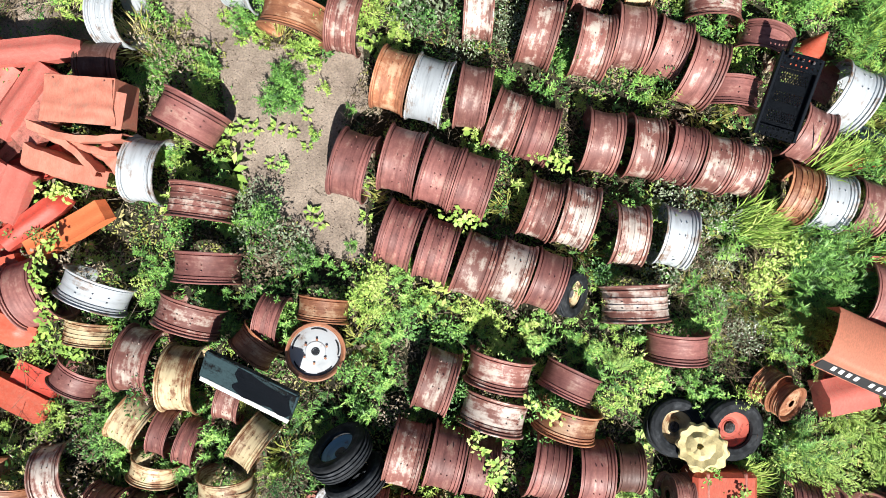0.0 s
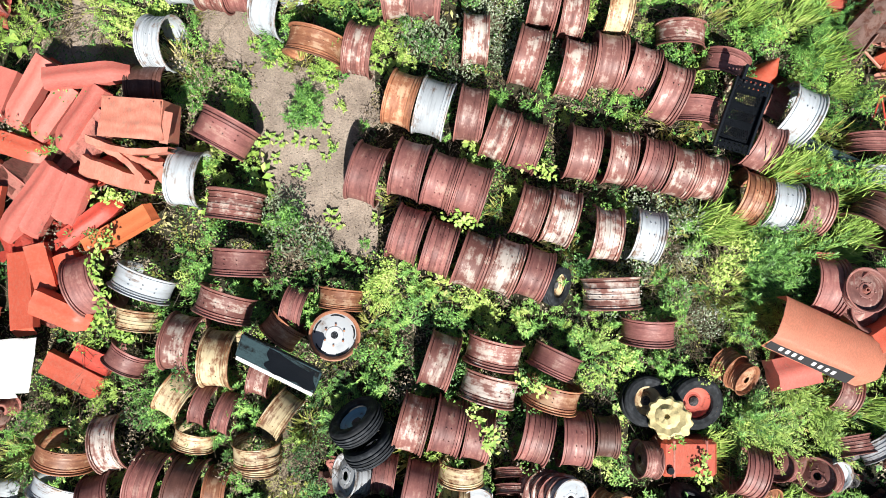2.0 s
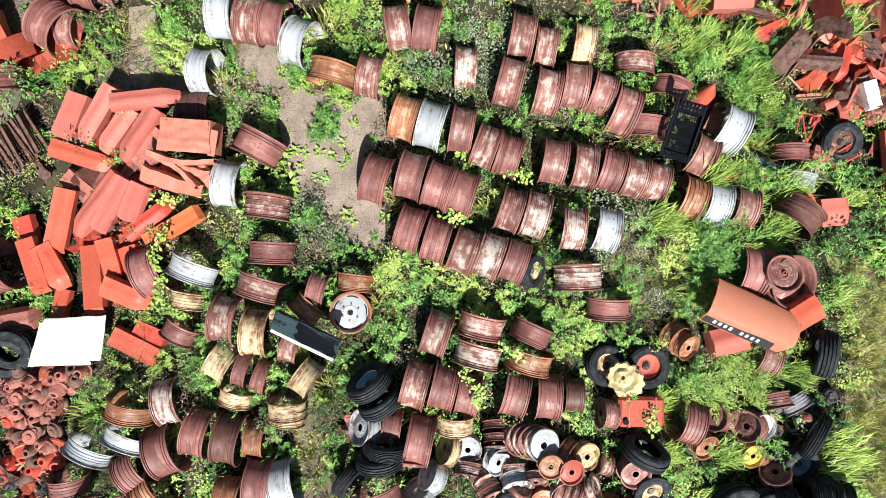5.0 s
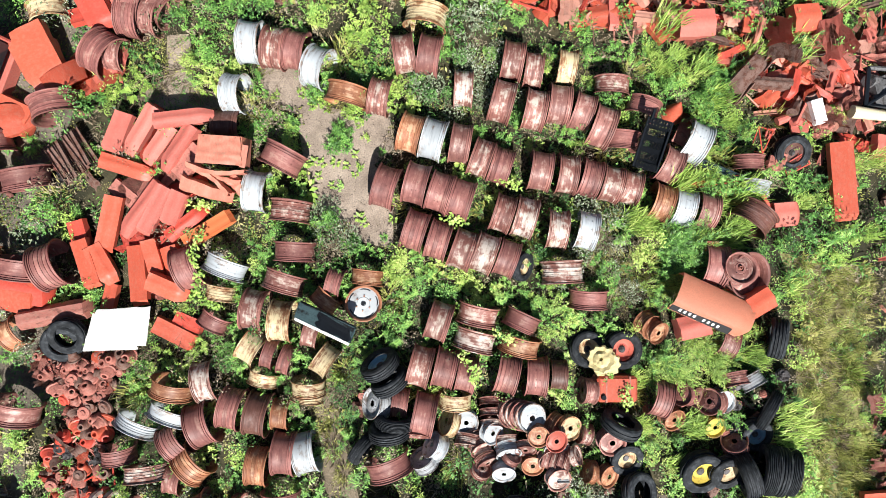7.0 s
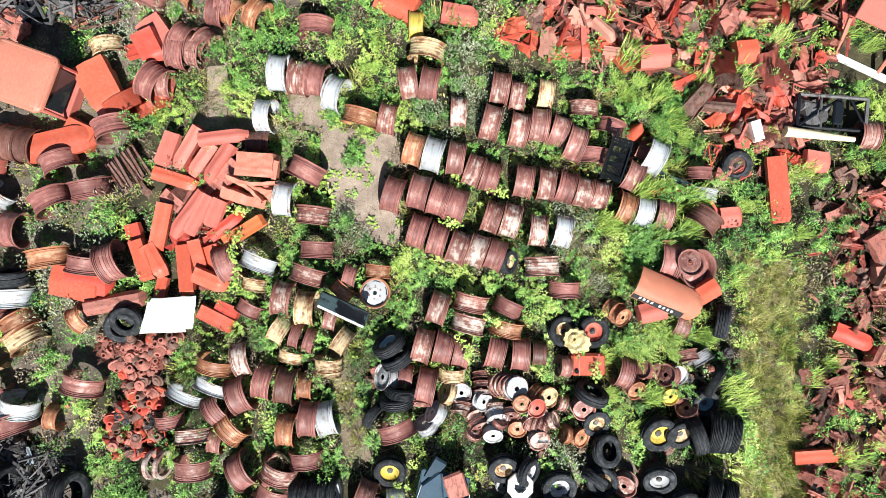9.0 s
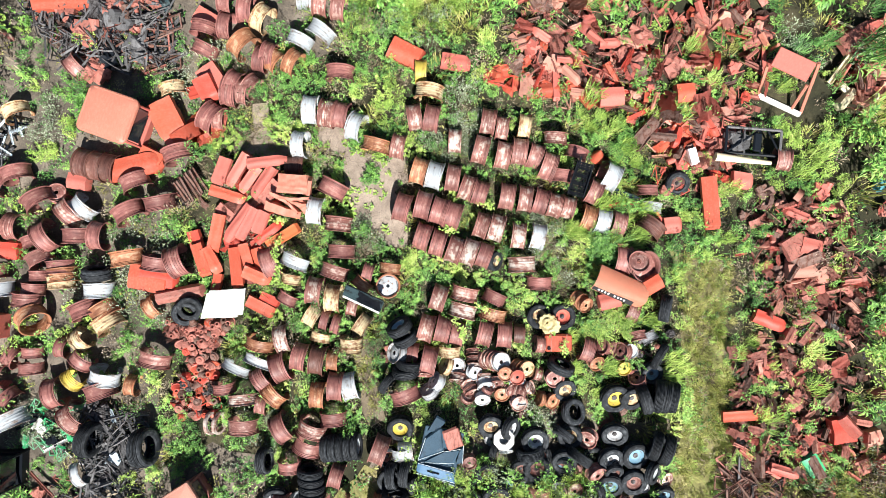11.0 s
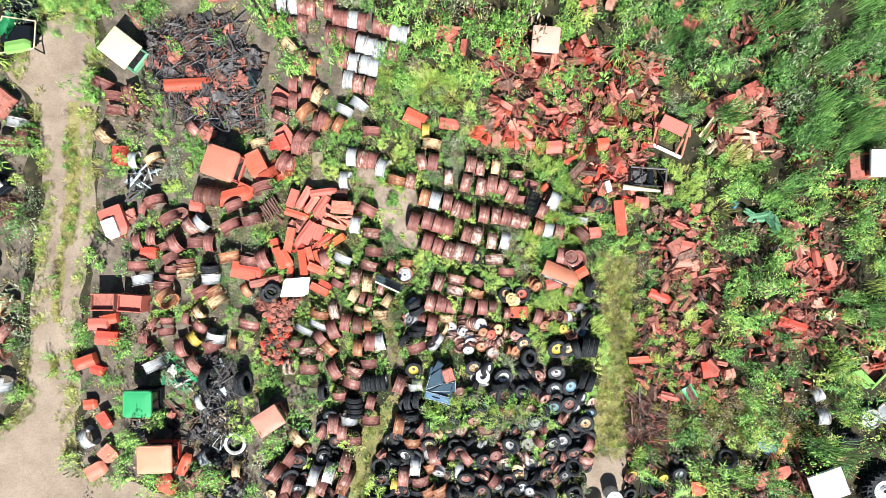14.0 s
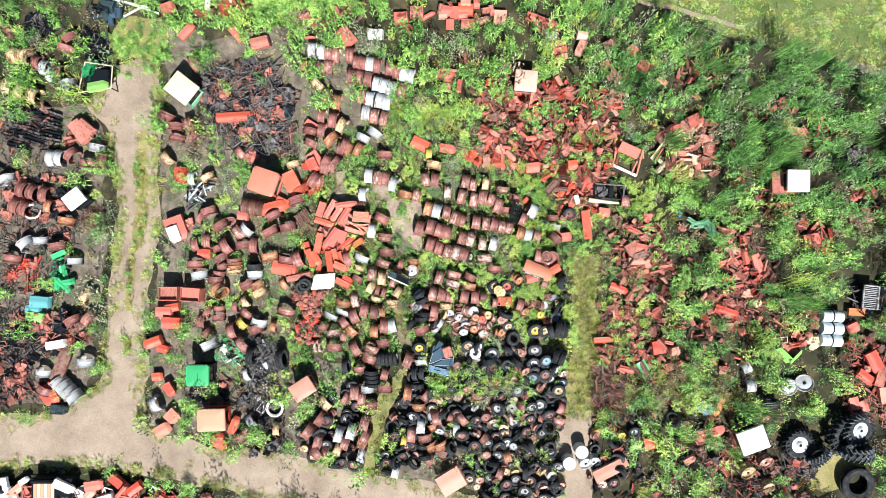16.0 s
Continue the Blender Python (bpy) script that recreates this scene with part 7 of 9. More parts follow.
def radiator_unit(x, y, rz):
    """The nose of a stripped machine: two slatted cores in a pale grey frame."""
    SPOTS.append((x, y, 1.5))
    ob = thing("radiator_unit", "pale grey slatted radiator of a stripped machine", "radiator", pose(x, y, 0, 0, 0, rz))
    part("core", block("core", (0.86, 1.42, 0.5), SHEET["k"], (0, 0, 0.45), 0.03), ob)
    for k in (-1, 0, 1):
        part("frame_bar", block("frame_bar", (1.0, 0.09, 0.14), RIM["k"], (0, 0.70 * k, 0.76), 0.02), ob, None, "grey steel bar")
    for k in (-1, 1):
        part("frame_bar", block("frame_bar", (0.09, 1.42, 0.14), RIM["k"], (0.46 * k, 0, 0.765), 0.02), ob, None, "grey steel bar")
    for k in range(5):
        for side in (-1, 1):
            part("slat", block("slat", (0.78, 0.05, 0.05), RIM["k"], (0, side * 0.35 + 0.11 * (k - 2), 0.735), 0.01), ob)
    for k in (-1, 1):
        part("bracket", bar("bracket", (-0.46, 0.4 * k, 0.5), (-1.15, 0.15 * k, 0.3), 0.05, SHEET["i"], 6), ob)


radiator_unit(27.50, -3.55, -6)

for x, y, z, l, rz, wide, shape in ((17.2, 0.95, 0.55, 1.2, 10, 0.6, 1), (17.75, 0.70, 0.6, 1.1, -60, 0.7, 2), (16.7, 1.15, 0.45, 0.8, -30, 0.5, 4)):
    plate(x, y, z, l, rz, "u", 8, -6, shape, wide)

# ---- the head of the track: cream rims, a green frame, harrow sections ----
for x, y, rz, d in ((-25.52, 11.56, -8, 1.15), (-24.92, 11.53, -8, 1.1), (-25.90, 9.57, -20, 1.1), (-25.11, 9.29, -20, 1.08), (-24.33, 9.01, -20, 1.05)):
    rim(x, y, d, d * 0.55, rz, "c")
def harvester_front(x, y, rz):
    """A stripped machine front: dark body, bright green hood and a pale pipe frame."""
    SPOTS.append((x, y, 1.2))
    ob = thing("stripped_harvester", "stripped dark machine front with a bright green hood", "machine", pose(x, y, 0, 0, 0, rz))
    part("body", LUMP["k"][1], ob, pose(0, 0.2, 0, 0, 0, 20) @ Matrix.Diagonal((1.9, 1.6, 1.5, 1)))
    part("radiator", block("radiator", (1.5, 0.9, 0.6), SHEET["k"], (0, 0.1, 0.5), 0.04), ob)
    part("hood", TRAY["l"][1], ob, pose(0.2, -0.52, 0.95, -14, 0, 10) @ Matrix.Diagonal((1.25, 0.6, 1, 1)), "bright green hood")
    part("side_panel", PLATE["g"][2], ob, pose(-0.3, 0.5, 0.9, 8, 10, 70) @ Matrix.Diagonal((1.3, 1.0, 1, 1)), "dark green side panel")
    corners = ((-1.1, -0.9, 0.75), (1.0, -0.65, 0.85), (1.1, 0.7, 0.9), (-0.6, 0.95, 0.9))
    for a, b in zip(corners, corners[1:] + corners[:1]):
        part("frame_bar", bar("frame_bar", a, b, 0.035, SHEET["c"], 6), ob, None, "pale pipe")
        part("post", bar("post", (a[0], a[1], 0.0), a, 0.04, SHEET["k"], 6), ob)


harvester_front(-20.34, 10.05, 0)
for x, y, l, rz, shape in ((-21.55, 7.15, 1.1, 40, 1), (-21.95, 6.75, 1.2, 70, 3), (-21.40, 6.55, 0.9, -20, 2), (-22.10, 6.20, 1.0, 15, 4)):
    plate(x, y, 0.45, l, rz, "r", 8, -6, shape, 0.8)
    SPOTS.append((x, y, 0.6))
plate(-20.55, 6.25, 0.3, 0.7, 30, "g", 5, 8, 2, 0.8)
SPOTS.append((-20.7, 8.2, 0.9))
lump(-20.15, 14.61, 0.02, 1.7, -20, "b", 0)
lump(-19.62, 14.32, 0.02, 1.4, 40, "q", 1)
frame_of_bars(-20.10, 14.57, 0.6, 1.6, -20, "b", 1)
for x, y, rz in ((-20.43, 14.81, 0), (-19.89, 14.52, 0), (-20.86, 14.59, 0)):
    SPOTS.append((x, y, 0.9))
for x, y, l, rz in ((-18.30, 14.83, 2.2, -12), (-17.59, 14.54, 2.0, -18), (-18.12, 14.40, 1.6, 30)):
    girder(x, y, 0.35, l, rz, "w", 3, 1.0)
for q in range(16):
    hx, hy = -25.56, 7.99
    girder(hx + (q % 3) * 1.05 + 0.1 * math.sin(q * 3.1), hy - (q // 3) * 0.42, 0.22 + 0.05 * (q % 2), 1.35, -14 + 5 * math.sin(q * 2.3), "nk"[q % 2], 3, 2.2)

# ---- stripped machines in a row south of the track ----
def stripped_hulk(x, y, rz):
    """A low stripped machine: dark body, wooden deck, black pipe, white and pink hoods."""
    ob = thing("stripped_machine", "stripped dark machine with a tan deck and white hood", "machine", pose(x, y, 0, 0, 0, rz))
    SPOTS.append((x, y, 1.6))
    part("body", block("body", (2.5, 1.7, 0.85), SHEET["k"], (0, 0, 0.45), 0.06), ob)
    part("engine", LUMP["n"][1], ob, pose(0.75, -0.4, 0.6, 0, 0, 30) @ Matrix.Diagonal((0.9, 0.9, 0.8, 1)))
    for k in range(6):
        part("deck_board", block("deck_board", (0.20, 1.0, 0.05), SHEET["ac"[k % 2]], (-0.95 + 0.215 * k, 0.02, 0.93), 0.01), ob, None, "tan board")
    part("pipe", bar("pipe", (-1.1, 0.70, 1.05), (0.25, 0.66, 1.05), 0.11, SHEET["k"], 12), ob, None, "black pipe")
    part("hood", TRAY["w"][1], ob, pose(0.85, 0.35, 1.05, 4, 8, -28) @ Matrix.Diagonal((1.3, 0.55, 1, 1)), "white hood")
    part("exhaust", bar("exhaust", (0.5, -0.6, 0.8), (0.5, -0.6, 1.35), 0.05, SHEET["s"], 8), ob)


stripped_hulk(-22.85, -15.50, 0)
lump(-26.6, -15.2, 0.0, 1.9, 8, "k", 0)
for x, y, z, l, w, rz, c, shape in ((-25.95, -15.15, 0.75, 0.9, 0.6, -80, "m", 1), (-24.75, -14.95, 0.6, 0.6, 0.35, 35, "w", 1), (-25.15, -15.45, 0.6, 1.0, 0.5, 40, "j", 1), (-24.65, -15.60, 0.55, 0.9, 0.4, -60, "p", 1),
                                    (-20.35, -15.20, 0.7, 1.1, 0.6, 8, "p", 1), (-20.65, -15.75, 0.6, 0.8, 0.5, 50, "j", 1), (-21.30, -15.80, 0.5, 0.7, 0.5, -30, "w", 1), (-18.85, -15.20, 0.5, 1.5, 0.55, -42, "e", 2),
                                    (-17.90, -15.45, 0.5, 1.0, 0.55, 35, "e", 2), (-16.4, -16.15, 0.4, 1.9, 0.4, 2, "e", 0), (-19.7, -16.2, 0.5, 1.0, 0.7, 15, "w", 2)):
    cover(x, y, z, l, w, rz, c, 3, 4, shape)
    SPOTS.append((x, y, 0.8))

# ---- drums ----
def drum(x, y, d, h, c, label, lying=None, band=False):
    ob = thing("steel_drum", label, "drum", pose(x, y, 0, 0, 0, lying or 0) @ (pose(0, 0, d / 2) if lying is not None else pose(0, 0, 0, 0, -90, 0)))
    off = -h / 2 if lying is not None else 0
    SPOTS.append((x, y, max(d, h) * (0.6 if lying is None else 1.0)))
    prof = [(0, 0), (0, d / 2), (0.02, d / 2 + 0.008), (0.04, d / 2)]
    for k in (0.35, 0.65):
        prof += [(h * k - 0.02, d / 2), (h * k, d / 2 + 0.015), (h * k + 0.02, d / 2)]
    prof += [(h - 0.03, d / 2), (h - 0.015, d / 2 + 0.01), (h, d / 2), (h, 0)]
    part("shell", turned("shell", [(a + off, r) for a, r in prof], SHEET[c], 28, closed=False), ob)
    part("bung", block("bung", (0.02, 0.07, 0.07), SHEET["n"], (h + off + 0.005, d * 0.28, 0), 0.01), ob)
    if band:
        part("band", turned("band", [(-0.035, d / 2), (-0.035, d / 2 + 0.02), (0.035, d / 2 + 0.02), (0.035, d / 2)], SHEET["k"], 28), ob, None, "black band")


drum(9.74, -13.04, 0.78, 0.85, "w", "white steel drum standing on sandy ground")
drum(8.98, -13.74, 0.78, 0.85, "w", "white steel drum standing on sandy ground")
for x, y in ((25.32, -4.74), (25.30, -5.50), (25.22, -6.25)):
    drum(x, y, 0.72, 1.26, "m", "pale blue-white drum with a black band, lying in grass", -3, True)

# ---- big tractor wheels and far wheels ----
for x, y, q in ((26.60, -11.6, 2.0), (23.40, -12.72, 1.1), (26.50, -12.01, 1.3), (24.38, -13.45, 0.8), (25.79, -12.89, 0.9), (27.00, -15.17, 1.3), (23.28, -9.13, 0.9), (25.07, -14.30, 0.8), (20.65, -12.90, 1.0)):
    SPOTS.append((x, y, q))
tractor_wheel(23.21, -12.64, 1.80, 0.5, -60, 82)
tractor_wheel(26.60, -11.60, 1.75, 0.5, -40, 78, 0.45, True)
tyre(25.97, -12.01, 2.1, 0.55, -40, 74, "", "lug")
tyre(24.32, -13.32, 1.35, 0.48, -52, 8, "", "dusty")
tyre(26.40, -12.92, 1.80, 0.62, 94, 5, "", "dusty")
tyre(26.74, -15.03, 2.1, 0.6, -60, 84, "", "slick")
small_wheel(22.68, -9.13, 1.05, "w", -70, 80, 0.35)
small_wheel(23.60, -8.88, 1.05, "w", 150, 62, 0.35)
for x, y, q in ((22.68, -9.13, 1.1), (23.60, -8.88, 1.1), (22.75, -10.0, 0.7)):
    SPOTS.append((x, y, q))
rim(19.98, -7.95, 0.80, 0.55, 25, "w")
rim(20.22, -9.07, 0.85, 0.60, 5, "w")
for x, y in ((19.98, -7.95), (20.22, -9.07), (20.1, -8.5), (20.2, -9.7)):
    SPOTS.append((x, y, 0.75))
tyre(21.45, -10.06, 1.0, 0.4, 85, 10, "", "lug")
tyre(15.44, -11.11, 1.0, 0.4, 120, 55, "", "slick")
tyre(13.09, -11.95, 0.8, 0.3, -60, 70, "w", "slick")
tyre(11.78, -15.09, 0.85, 0.35, -60, 70, "p", "slick")
for x, y, d, c in ((10.01, -13.74, 0.9, "w"), (10.53, -13.67, 0.8, "w"), (12.31, -12.12, 0.5, "y"), (10.74, -11.95, 0.5, "y"), (19.96, -14.24, 1.0, "c"), (21.08, -13.65, 0.95, "m"), (21.27, -15.21, 0.8, "c"), (21.25, -11.06, 0.6, "p")):
    small_wheel(x, y, d, c, -70, 60, 0.5)
tyre(-9.27, -10.49, 1.25, 0.22, -60, 84, "", "slick")
single("white_ring", turned("white_ring", [(0, 0.40), (0, 0.54), (0.12, 0.56), (0.2, 0.5), (0.12, 0.40)], SHEET["w"], 36), "white-painted steel ring lying on the ground", "ring", pose(-9.27, -10.49, 0.2, 0, -90, 0))
for x, y, rz in ((-6.67, -6.63, 4), (-6.40, -6.61, -6)):
    single("steel_hoop", turned("steel_hoop", [(0, 0.27), (0, 0.37), (0.12, 0.38), (0.12, 0.29)], RIM["h"], 32), "white-painted steel hoop leaning in a heap", "ring", pose(x, y, 0.37, 0, -16, rz))
single("steel_hoop", turned("steel_hoop", [(0, 0.40), (0, 0.50), (0.10, 0.50), (0.10, 0.42)], SHEET["w"], 32), "white-painted steel hoop lying in a heap", "ring", pose(-24.55, 1.76, 0.3, 0, -60, 40))

# ---- stacked tyres and wheels: the heap between the lanes ----
def tyre_field(outline, gap, seed, holes=()):
    r = random.Random(seed)
    xs, ys = [p[0] for p in outline], [p[1] for p in outline]
    ny = int((max(ys) - min(ys)) / gap)
    nx = int((max(xs) - min(xs)) / gap)
    for j in range(ny):
        for i in range(nx):
            x, y = min(xs) + (i + 0.5 + r.uniform(-0.35, 0.35)) * gap, min(ys) + (j + 0.5 + r.uniform(-0.35, 0.35)) * gap
            inside = False
            for (ax, ay), (bx, by) in zip(outline, outline[1:] + outline[:1]):
                if (ay > y) != (by > y) and x < (bx - ax) * (y - ay) / (by - ay) + ax:
                    inside = not inside
            if not inside or any((x - hx) ** 2 + (y - hy) ** 2 < hr * hr for hx, hy, hr in holes):
                continue
            k, rz = r.random(), r.uniform(0, 360)
            d = r.uniform(0.62, 0.95)
            up = 0.0 if r.random() < 0.7 else r.uniform(0.12, 0.25)
            if k < 0.40:
                tyre(x, y, d, d * 0.34, -90 + r.uniform(-60, 60), r.uniform(55, 88), r.choice("ckwpbdprkckp"), r.choice(("rib", "slick", "fine")), up)
            elif k < 0.70:
                tyre(x, y, d, d * 0.36, rz, r.choice((5, 12, 30, 70, 85)), "", r.choice(("rib", "fine", "slick")), up)
            elif k < 0.94:
                small_wheel(x, y, d * 0.75, r.choice("mhpdprckhp"), -90 + r.uniform(-80, 80), r.uniform(25, 85), 0.45, up)
            else:
                rim(x, y, d * 0.95, d * 0.5, rz, r.choice("rrpdo"), r.choice((0, 10, 70)))


HEAP = [(-0.52, -7.10), (8.88, -6.63), (9.05, -9.39), (8.33, -12.21), (8.85, -16.08), (3.91, -16.45), (2.49, -15.04), (2.85, -12.93), (-2.11, -14.70), (-2.60, -14.20), (-2.15, -12.40), (-1.75, -10.70), (-1.15, -9.40)]
HOLES = [(1.08, -7.63, 1.5), (1.79, -15.22, 1.1)]
for x, y, d, c, rz, tilt in ((4.27, -7.08, 0.95, "w", -70, 74), (7.62, -7.54, 0.98, "b", -60, 72), (6.81, -7.69, 0.9, "w", -60, 70), (7.56, -8.43, 0.9, "p", -80, 74),
                              (2.78, -6.59, 0.85, "c", -80, 66), (3.45, -6.65, 0.8, "k", -20, 40), (8.18, -8.08, 0.8, "w", -20, 40), (3.80, -8.04, 0.7, "p", -80, 70), (5.84, -9.35, 0.85, "w", -80, 70),
                              (6.91, -6.82, 0.9, "k", -100, 60), (8.59, -7.27, 1.05, "", -20, 12), (8.22, -7.15, 1.0, "", -18, 14), (2.65, -8.13, 0.75, "d", -60, 60)):
    tyre(x, y, d, d * 0.34, rz, tilt, c, "slick" if c else "fine", 0.18)
    HOLES.append((x, y, 0.42))
tyre_field(HEAP, 0.57, 21, HOLES)
EDGE_HEAP = [(-7.44, -11.00), (-5.66, -9.76), (-3.18, -8.34), (-3.10, -9.76), (-3.75, -12.94), (-4.25, -13.99), (-6.01, -14.17), (-7.78, -13.30)]
tyre_field(EDGE_HEAP, 0.8, 22)
tyre_field([(10.28, -11.33), (12.75, -11.32), (12.74, -15.72), (10.44, -16.08)], 1.1, 23)
# blue-black sheets over the tyres
loose_panel(1.10, -7.38, 0.80, 1.45, 1.25, 78, "q", "dark slate-blue panel lying on tyres", 3, 2)
for corners, z, edges in ((((0.38, -7.63), (1.22, -7.33), (1.13, -6.51), (0.62, -6.91)), 0.92, (0, 3)), (((0.48, -7.71), (1.56, -7.74), (1.77, -7.27), (1.23, -7.36)), 0.90, (0, 2)), (((0.65, -6.74), (0.98, -6.74), (1.31, -6.37), (0.98, -6.18)), 0.88, ()),
                          (((1.60, -7.79), (1.84, -7.74), (1.87, -7.15), (1.76, -7.28)), 0.88, (1,)), (((0.81, -8.23), (1.61, -8.53), (1.61, -8.38), (0.89, -8.15)), 0.74, (0,))):
    slack_sheet("blue_sheet", corners, z, SHEET["q"], "slate-blue sheet-metal panel lying on tyres", 0.012, 0.02, edges)
slack_sheet("blue_sheet", ((0.31, -8.03), (1.58, -8.35), (1.56, -8.02), (0.39, -7.71)), 0.97, SHEET["x"], "paler blue slotted panel lying on tyres", 0.008, 0.03, (0, 2), True)
slack_sheet("rusty_sheet", ((1.36, -7.33), (1.87, -7.12), (1.67, -6.48), (1.16, -6.69)), 1.02, SHEET["r"], "small rusty brown panel on blue sheets", 0.012, 0.03)
single("steel_collar", turned("steel_collar", [(0, 0.17), (0, 0.36), (0.10, 0.37), (0.14, 0.30), (0.10, 0.17)], SHEET["w"], 8), "white-painted steel collar lying on tyres", "ring", pose(3.21, -7.02, 0.55, 0, -84, 20))
small_wheel(2.07, -7.77, 0.5, "p", -60, 70, 0.5, 0.35)
rim(-0.05, -7.52, 0.72, 0.48, 8, "w")


def steel_box(x, y, l, w, h, rz, c):
    """A hopper standing on the ground: four walls, a floor and a rolled lip."""
    SPOTS.append((x, y, max(l, w) * 0.6))
    ob = thing("steel_hopper", SHEET_LOOK[c] + " sheet-steel hopper standing beside the track", "hopper", pose(x, y, 0, 0, 0, rz))
    part("floor", block("floor", (l, w, 0.03), SHEET[c], (0, 0, h * 0.8)), ob)
    for s in (-1, 1):
        part("wall", block("wall", (l, 0.03, h), SHEET[c], (0, s * w / 2, h / 2)), ob)
        part("wall", block("wall", (0.03, w, h), SHEET[c], (s * l / 2, 0, h / 2)), ob)
        part("lip", block("lip", (l + 0.06, 0.06, 0.05), SHEET["p"], (0, s * w / 2, h + 0.01), 0.015), ob)


steel_box(-15.64, -3.32, 1.1, 0.78, 1.1, 0, "r")
steel_box(-14.32, -3.39, 1.15, 0.8, 1.05, -4, "p")
# ---- heaped scrap ----
scrap_heap([(-8.31, -3.22), (-6.06, -3.20), (-6.56, -4.19), (-6.53, -5.23), (-7.20, -4.98), (-7.75, -4.07)], 120, "eorrrrss", 78, (0.45, 0.75), 0.25, "hhhhp")
scrap_heap([(-7.98, -5.12), (-6.54, -4.97), (-6.50, -6.53), (-7.81, -6.54)], 60, "eorrssn", 79, (0.45, 0.75), 0.22, "hhhpf")
for q in range(7):
    girder(-7.50 + 0.105 * (q - 3), 1.36 + 0.085 * (q - 3), 0.26 + 0.05 * (q % 3), 0.95 - 0.07 * (q % 2), -56 + 4 * math.sin(q * 2.1), "s", 2, 1.15)
scrap_heap([(-8.32, 1.62), (-7.26, 1.83), (-7.03, 0.69), (-7.89, 0.69)], 14, "ssnr", 80, (0.3, 0.6), 0.12, "cpf")
scrap_heap([(2.57, 5.22), (3.90, 5.78), (7.24, 5.27), (7.77, 4.46), (5.64, 4.44)], 40, "eorpj", 81, (0.4, 1.0), 0.4, "pptfl")
scrap_heap([(8.83, 3.66), (10.96, 3.68), (10.94, 2.48), (9.22, 2.19)], 50, "eorpj", 82, (0.35, 0.9), 0.4, "pptfl")
scrap_heap([(-0.90, -3.99), (0.02, -3.98), (-0.11, -4.50), (-0.76, -4.51)], 8, "sr", 83, (0.3, 0.6), 0.2, "hlp")
scrap_heap([(6.31, -4.03), (8.93, -3.48), (8.79, -5.17), (6.57, -5.20)], 26, "srn", 84, (0.3, 0.6), 0.15, "hlhc")
scrap_heap([(3.57, 8.38), (5.36, 9.27), (8.92, 10.16), (12.12, 9.26), (12.29, 5.87), (11.74, 3.38), (9.30, 1.90), (8.20, 3.60), (5.40, 4.75), (3.50, 5.62)], 400, "oerrrsspppjjf", 31, (0.3, 0.85), 0.5, "pppppptrctl")
scrap_heap([(7.48, 3.38), (11.04, 4.09), (11.38, 1.24), (8.90, 0.89)], 45, "erprpsj", 32, (0.3, 0.7), 0.4, "pppcfl")
scrap_heap([(10.34, 9.44), (12.83, 9.44), (11.76, 6.94), (10.69, 6.23)], 36, "eprrj", 44, (0.35, 0.8), 0.5, "pptccf")
scrap_heap([(14.24, 6.94), (18.15, 7.47), (18.31, 4.09), (14.94, 4.09)], 110, "rrppsjjc", 33, (0.35, 1.0), 0.4, "ppttccpr")
scrap_heap([(14.26, 11.41), (18.17, 11.22), (19.59, 10.15), (16.39, 9.44), (14.26, 9.80)], 30, "rrpj", 34, (0.25, 0.7), 0.3, "ppccr")
scrap_heap([(-2.14, 15.20), (5.01, 15.19), (5.01, 13.57), (-1.78, 13.05)], 8, "rp", 35, (0.3, 0.7), 0.35, "ttttp")
scrap_heap([(0.36, 11.25), (2.86, 11.42), (3.22, 9.28), (1.08, 9.28)], 14, "rrp", 36, (0.4, 1.0), 0.3, "ppttc")
scrap_heap([(2.86, 9.81), (7.14, 10.88), (7.14, 8.02), (3.57, 7.67)], 45, "ssrre", 37, (0.4, 1.0), 0.35, "pcclf")
scrap_heap([(11.91, 1.24), (14.22, 1.60), (15.28, -0.53), (15.62, -3.37), (13.49, -4.08), (11.72, -2.66)], 165, "rrrrrssspj", 38, (0.25, 0.75), 0.5, "ppppplrt")
scrap_heap([(10.83, -4.08), (14.55, -4.08), (15.95, -7.62), (13.12, -8.33), (11.00, -7.62)], 165, "rrrrrssspj", 39, (0.25, 0.72), 0.5, "ppppplrt")
scrap_heap([(10.64, -7.62), (12.41, -7.97), (12.40, -10.44), (10.81, -11.15)], 90, "sssrn", 40, (0.5, 1.2), 0.35, "cccccf")
scrap_heap([(18.47, 0.89), (20.94, -0.18), (21.98, -3.02), (19.51, -3.37), (18.46, -1.24)], 165, "rrrpressj", 41, (0.25, 0.75), 0.5, "ppppplct")
scrap_heap([(16.68, -3.37), (20.92, -3.02), (21.26, -5.14), (17.72, -6.20)], 145, "rrrsspej", 42, (0.22, 0.7), 0.5, "ppppplrc")
scrap_heap([(15.93, -11.14), (20.52, -10.79), (20.49, -16.06), (15.56, -16.07)], 190, "rrrssnpn", 43, (0.2, 0.65), 0.5, "pplffcch")
scrap_heap([(20.50, -13.95), (24.38, -13.24), (24.35, -16.40), (20.48, -16.41)], 70, "rpsnn", 45, (0.4, 1.0), 0.35, "pplfch")
scrap_heap([(10.28, -11.15), (15.58, -11.14), (15.55, -16.42), (10.26, -16.43)], 110, "rpssnnk", 46, (0.2, 0.7), 0.3, "pplfchh")
scrap_heap([(25.84, -6.20), (28.95, -5.84), (29.67, -11.83), (26.15, -11.13)], 170, "rrersps", 47, (0.22, 0.65), 0.5, "pplffcc")
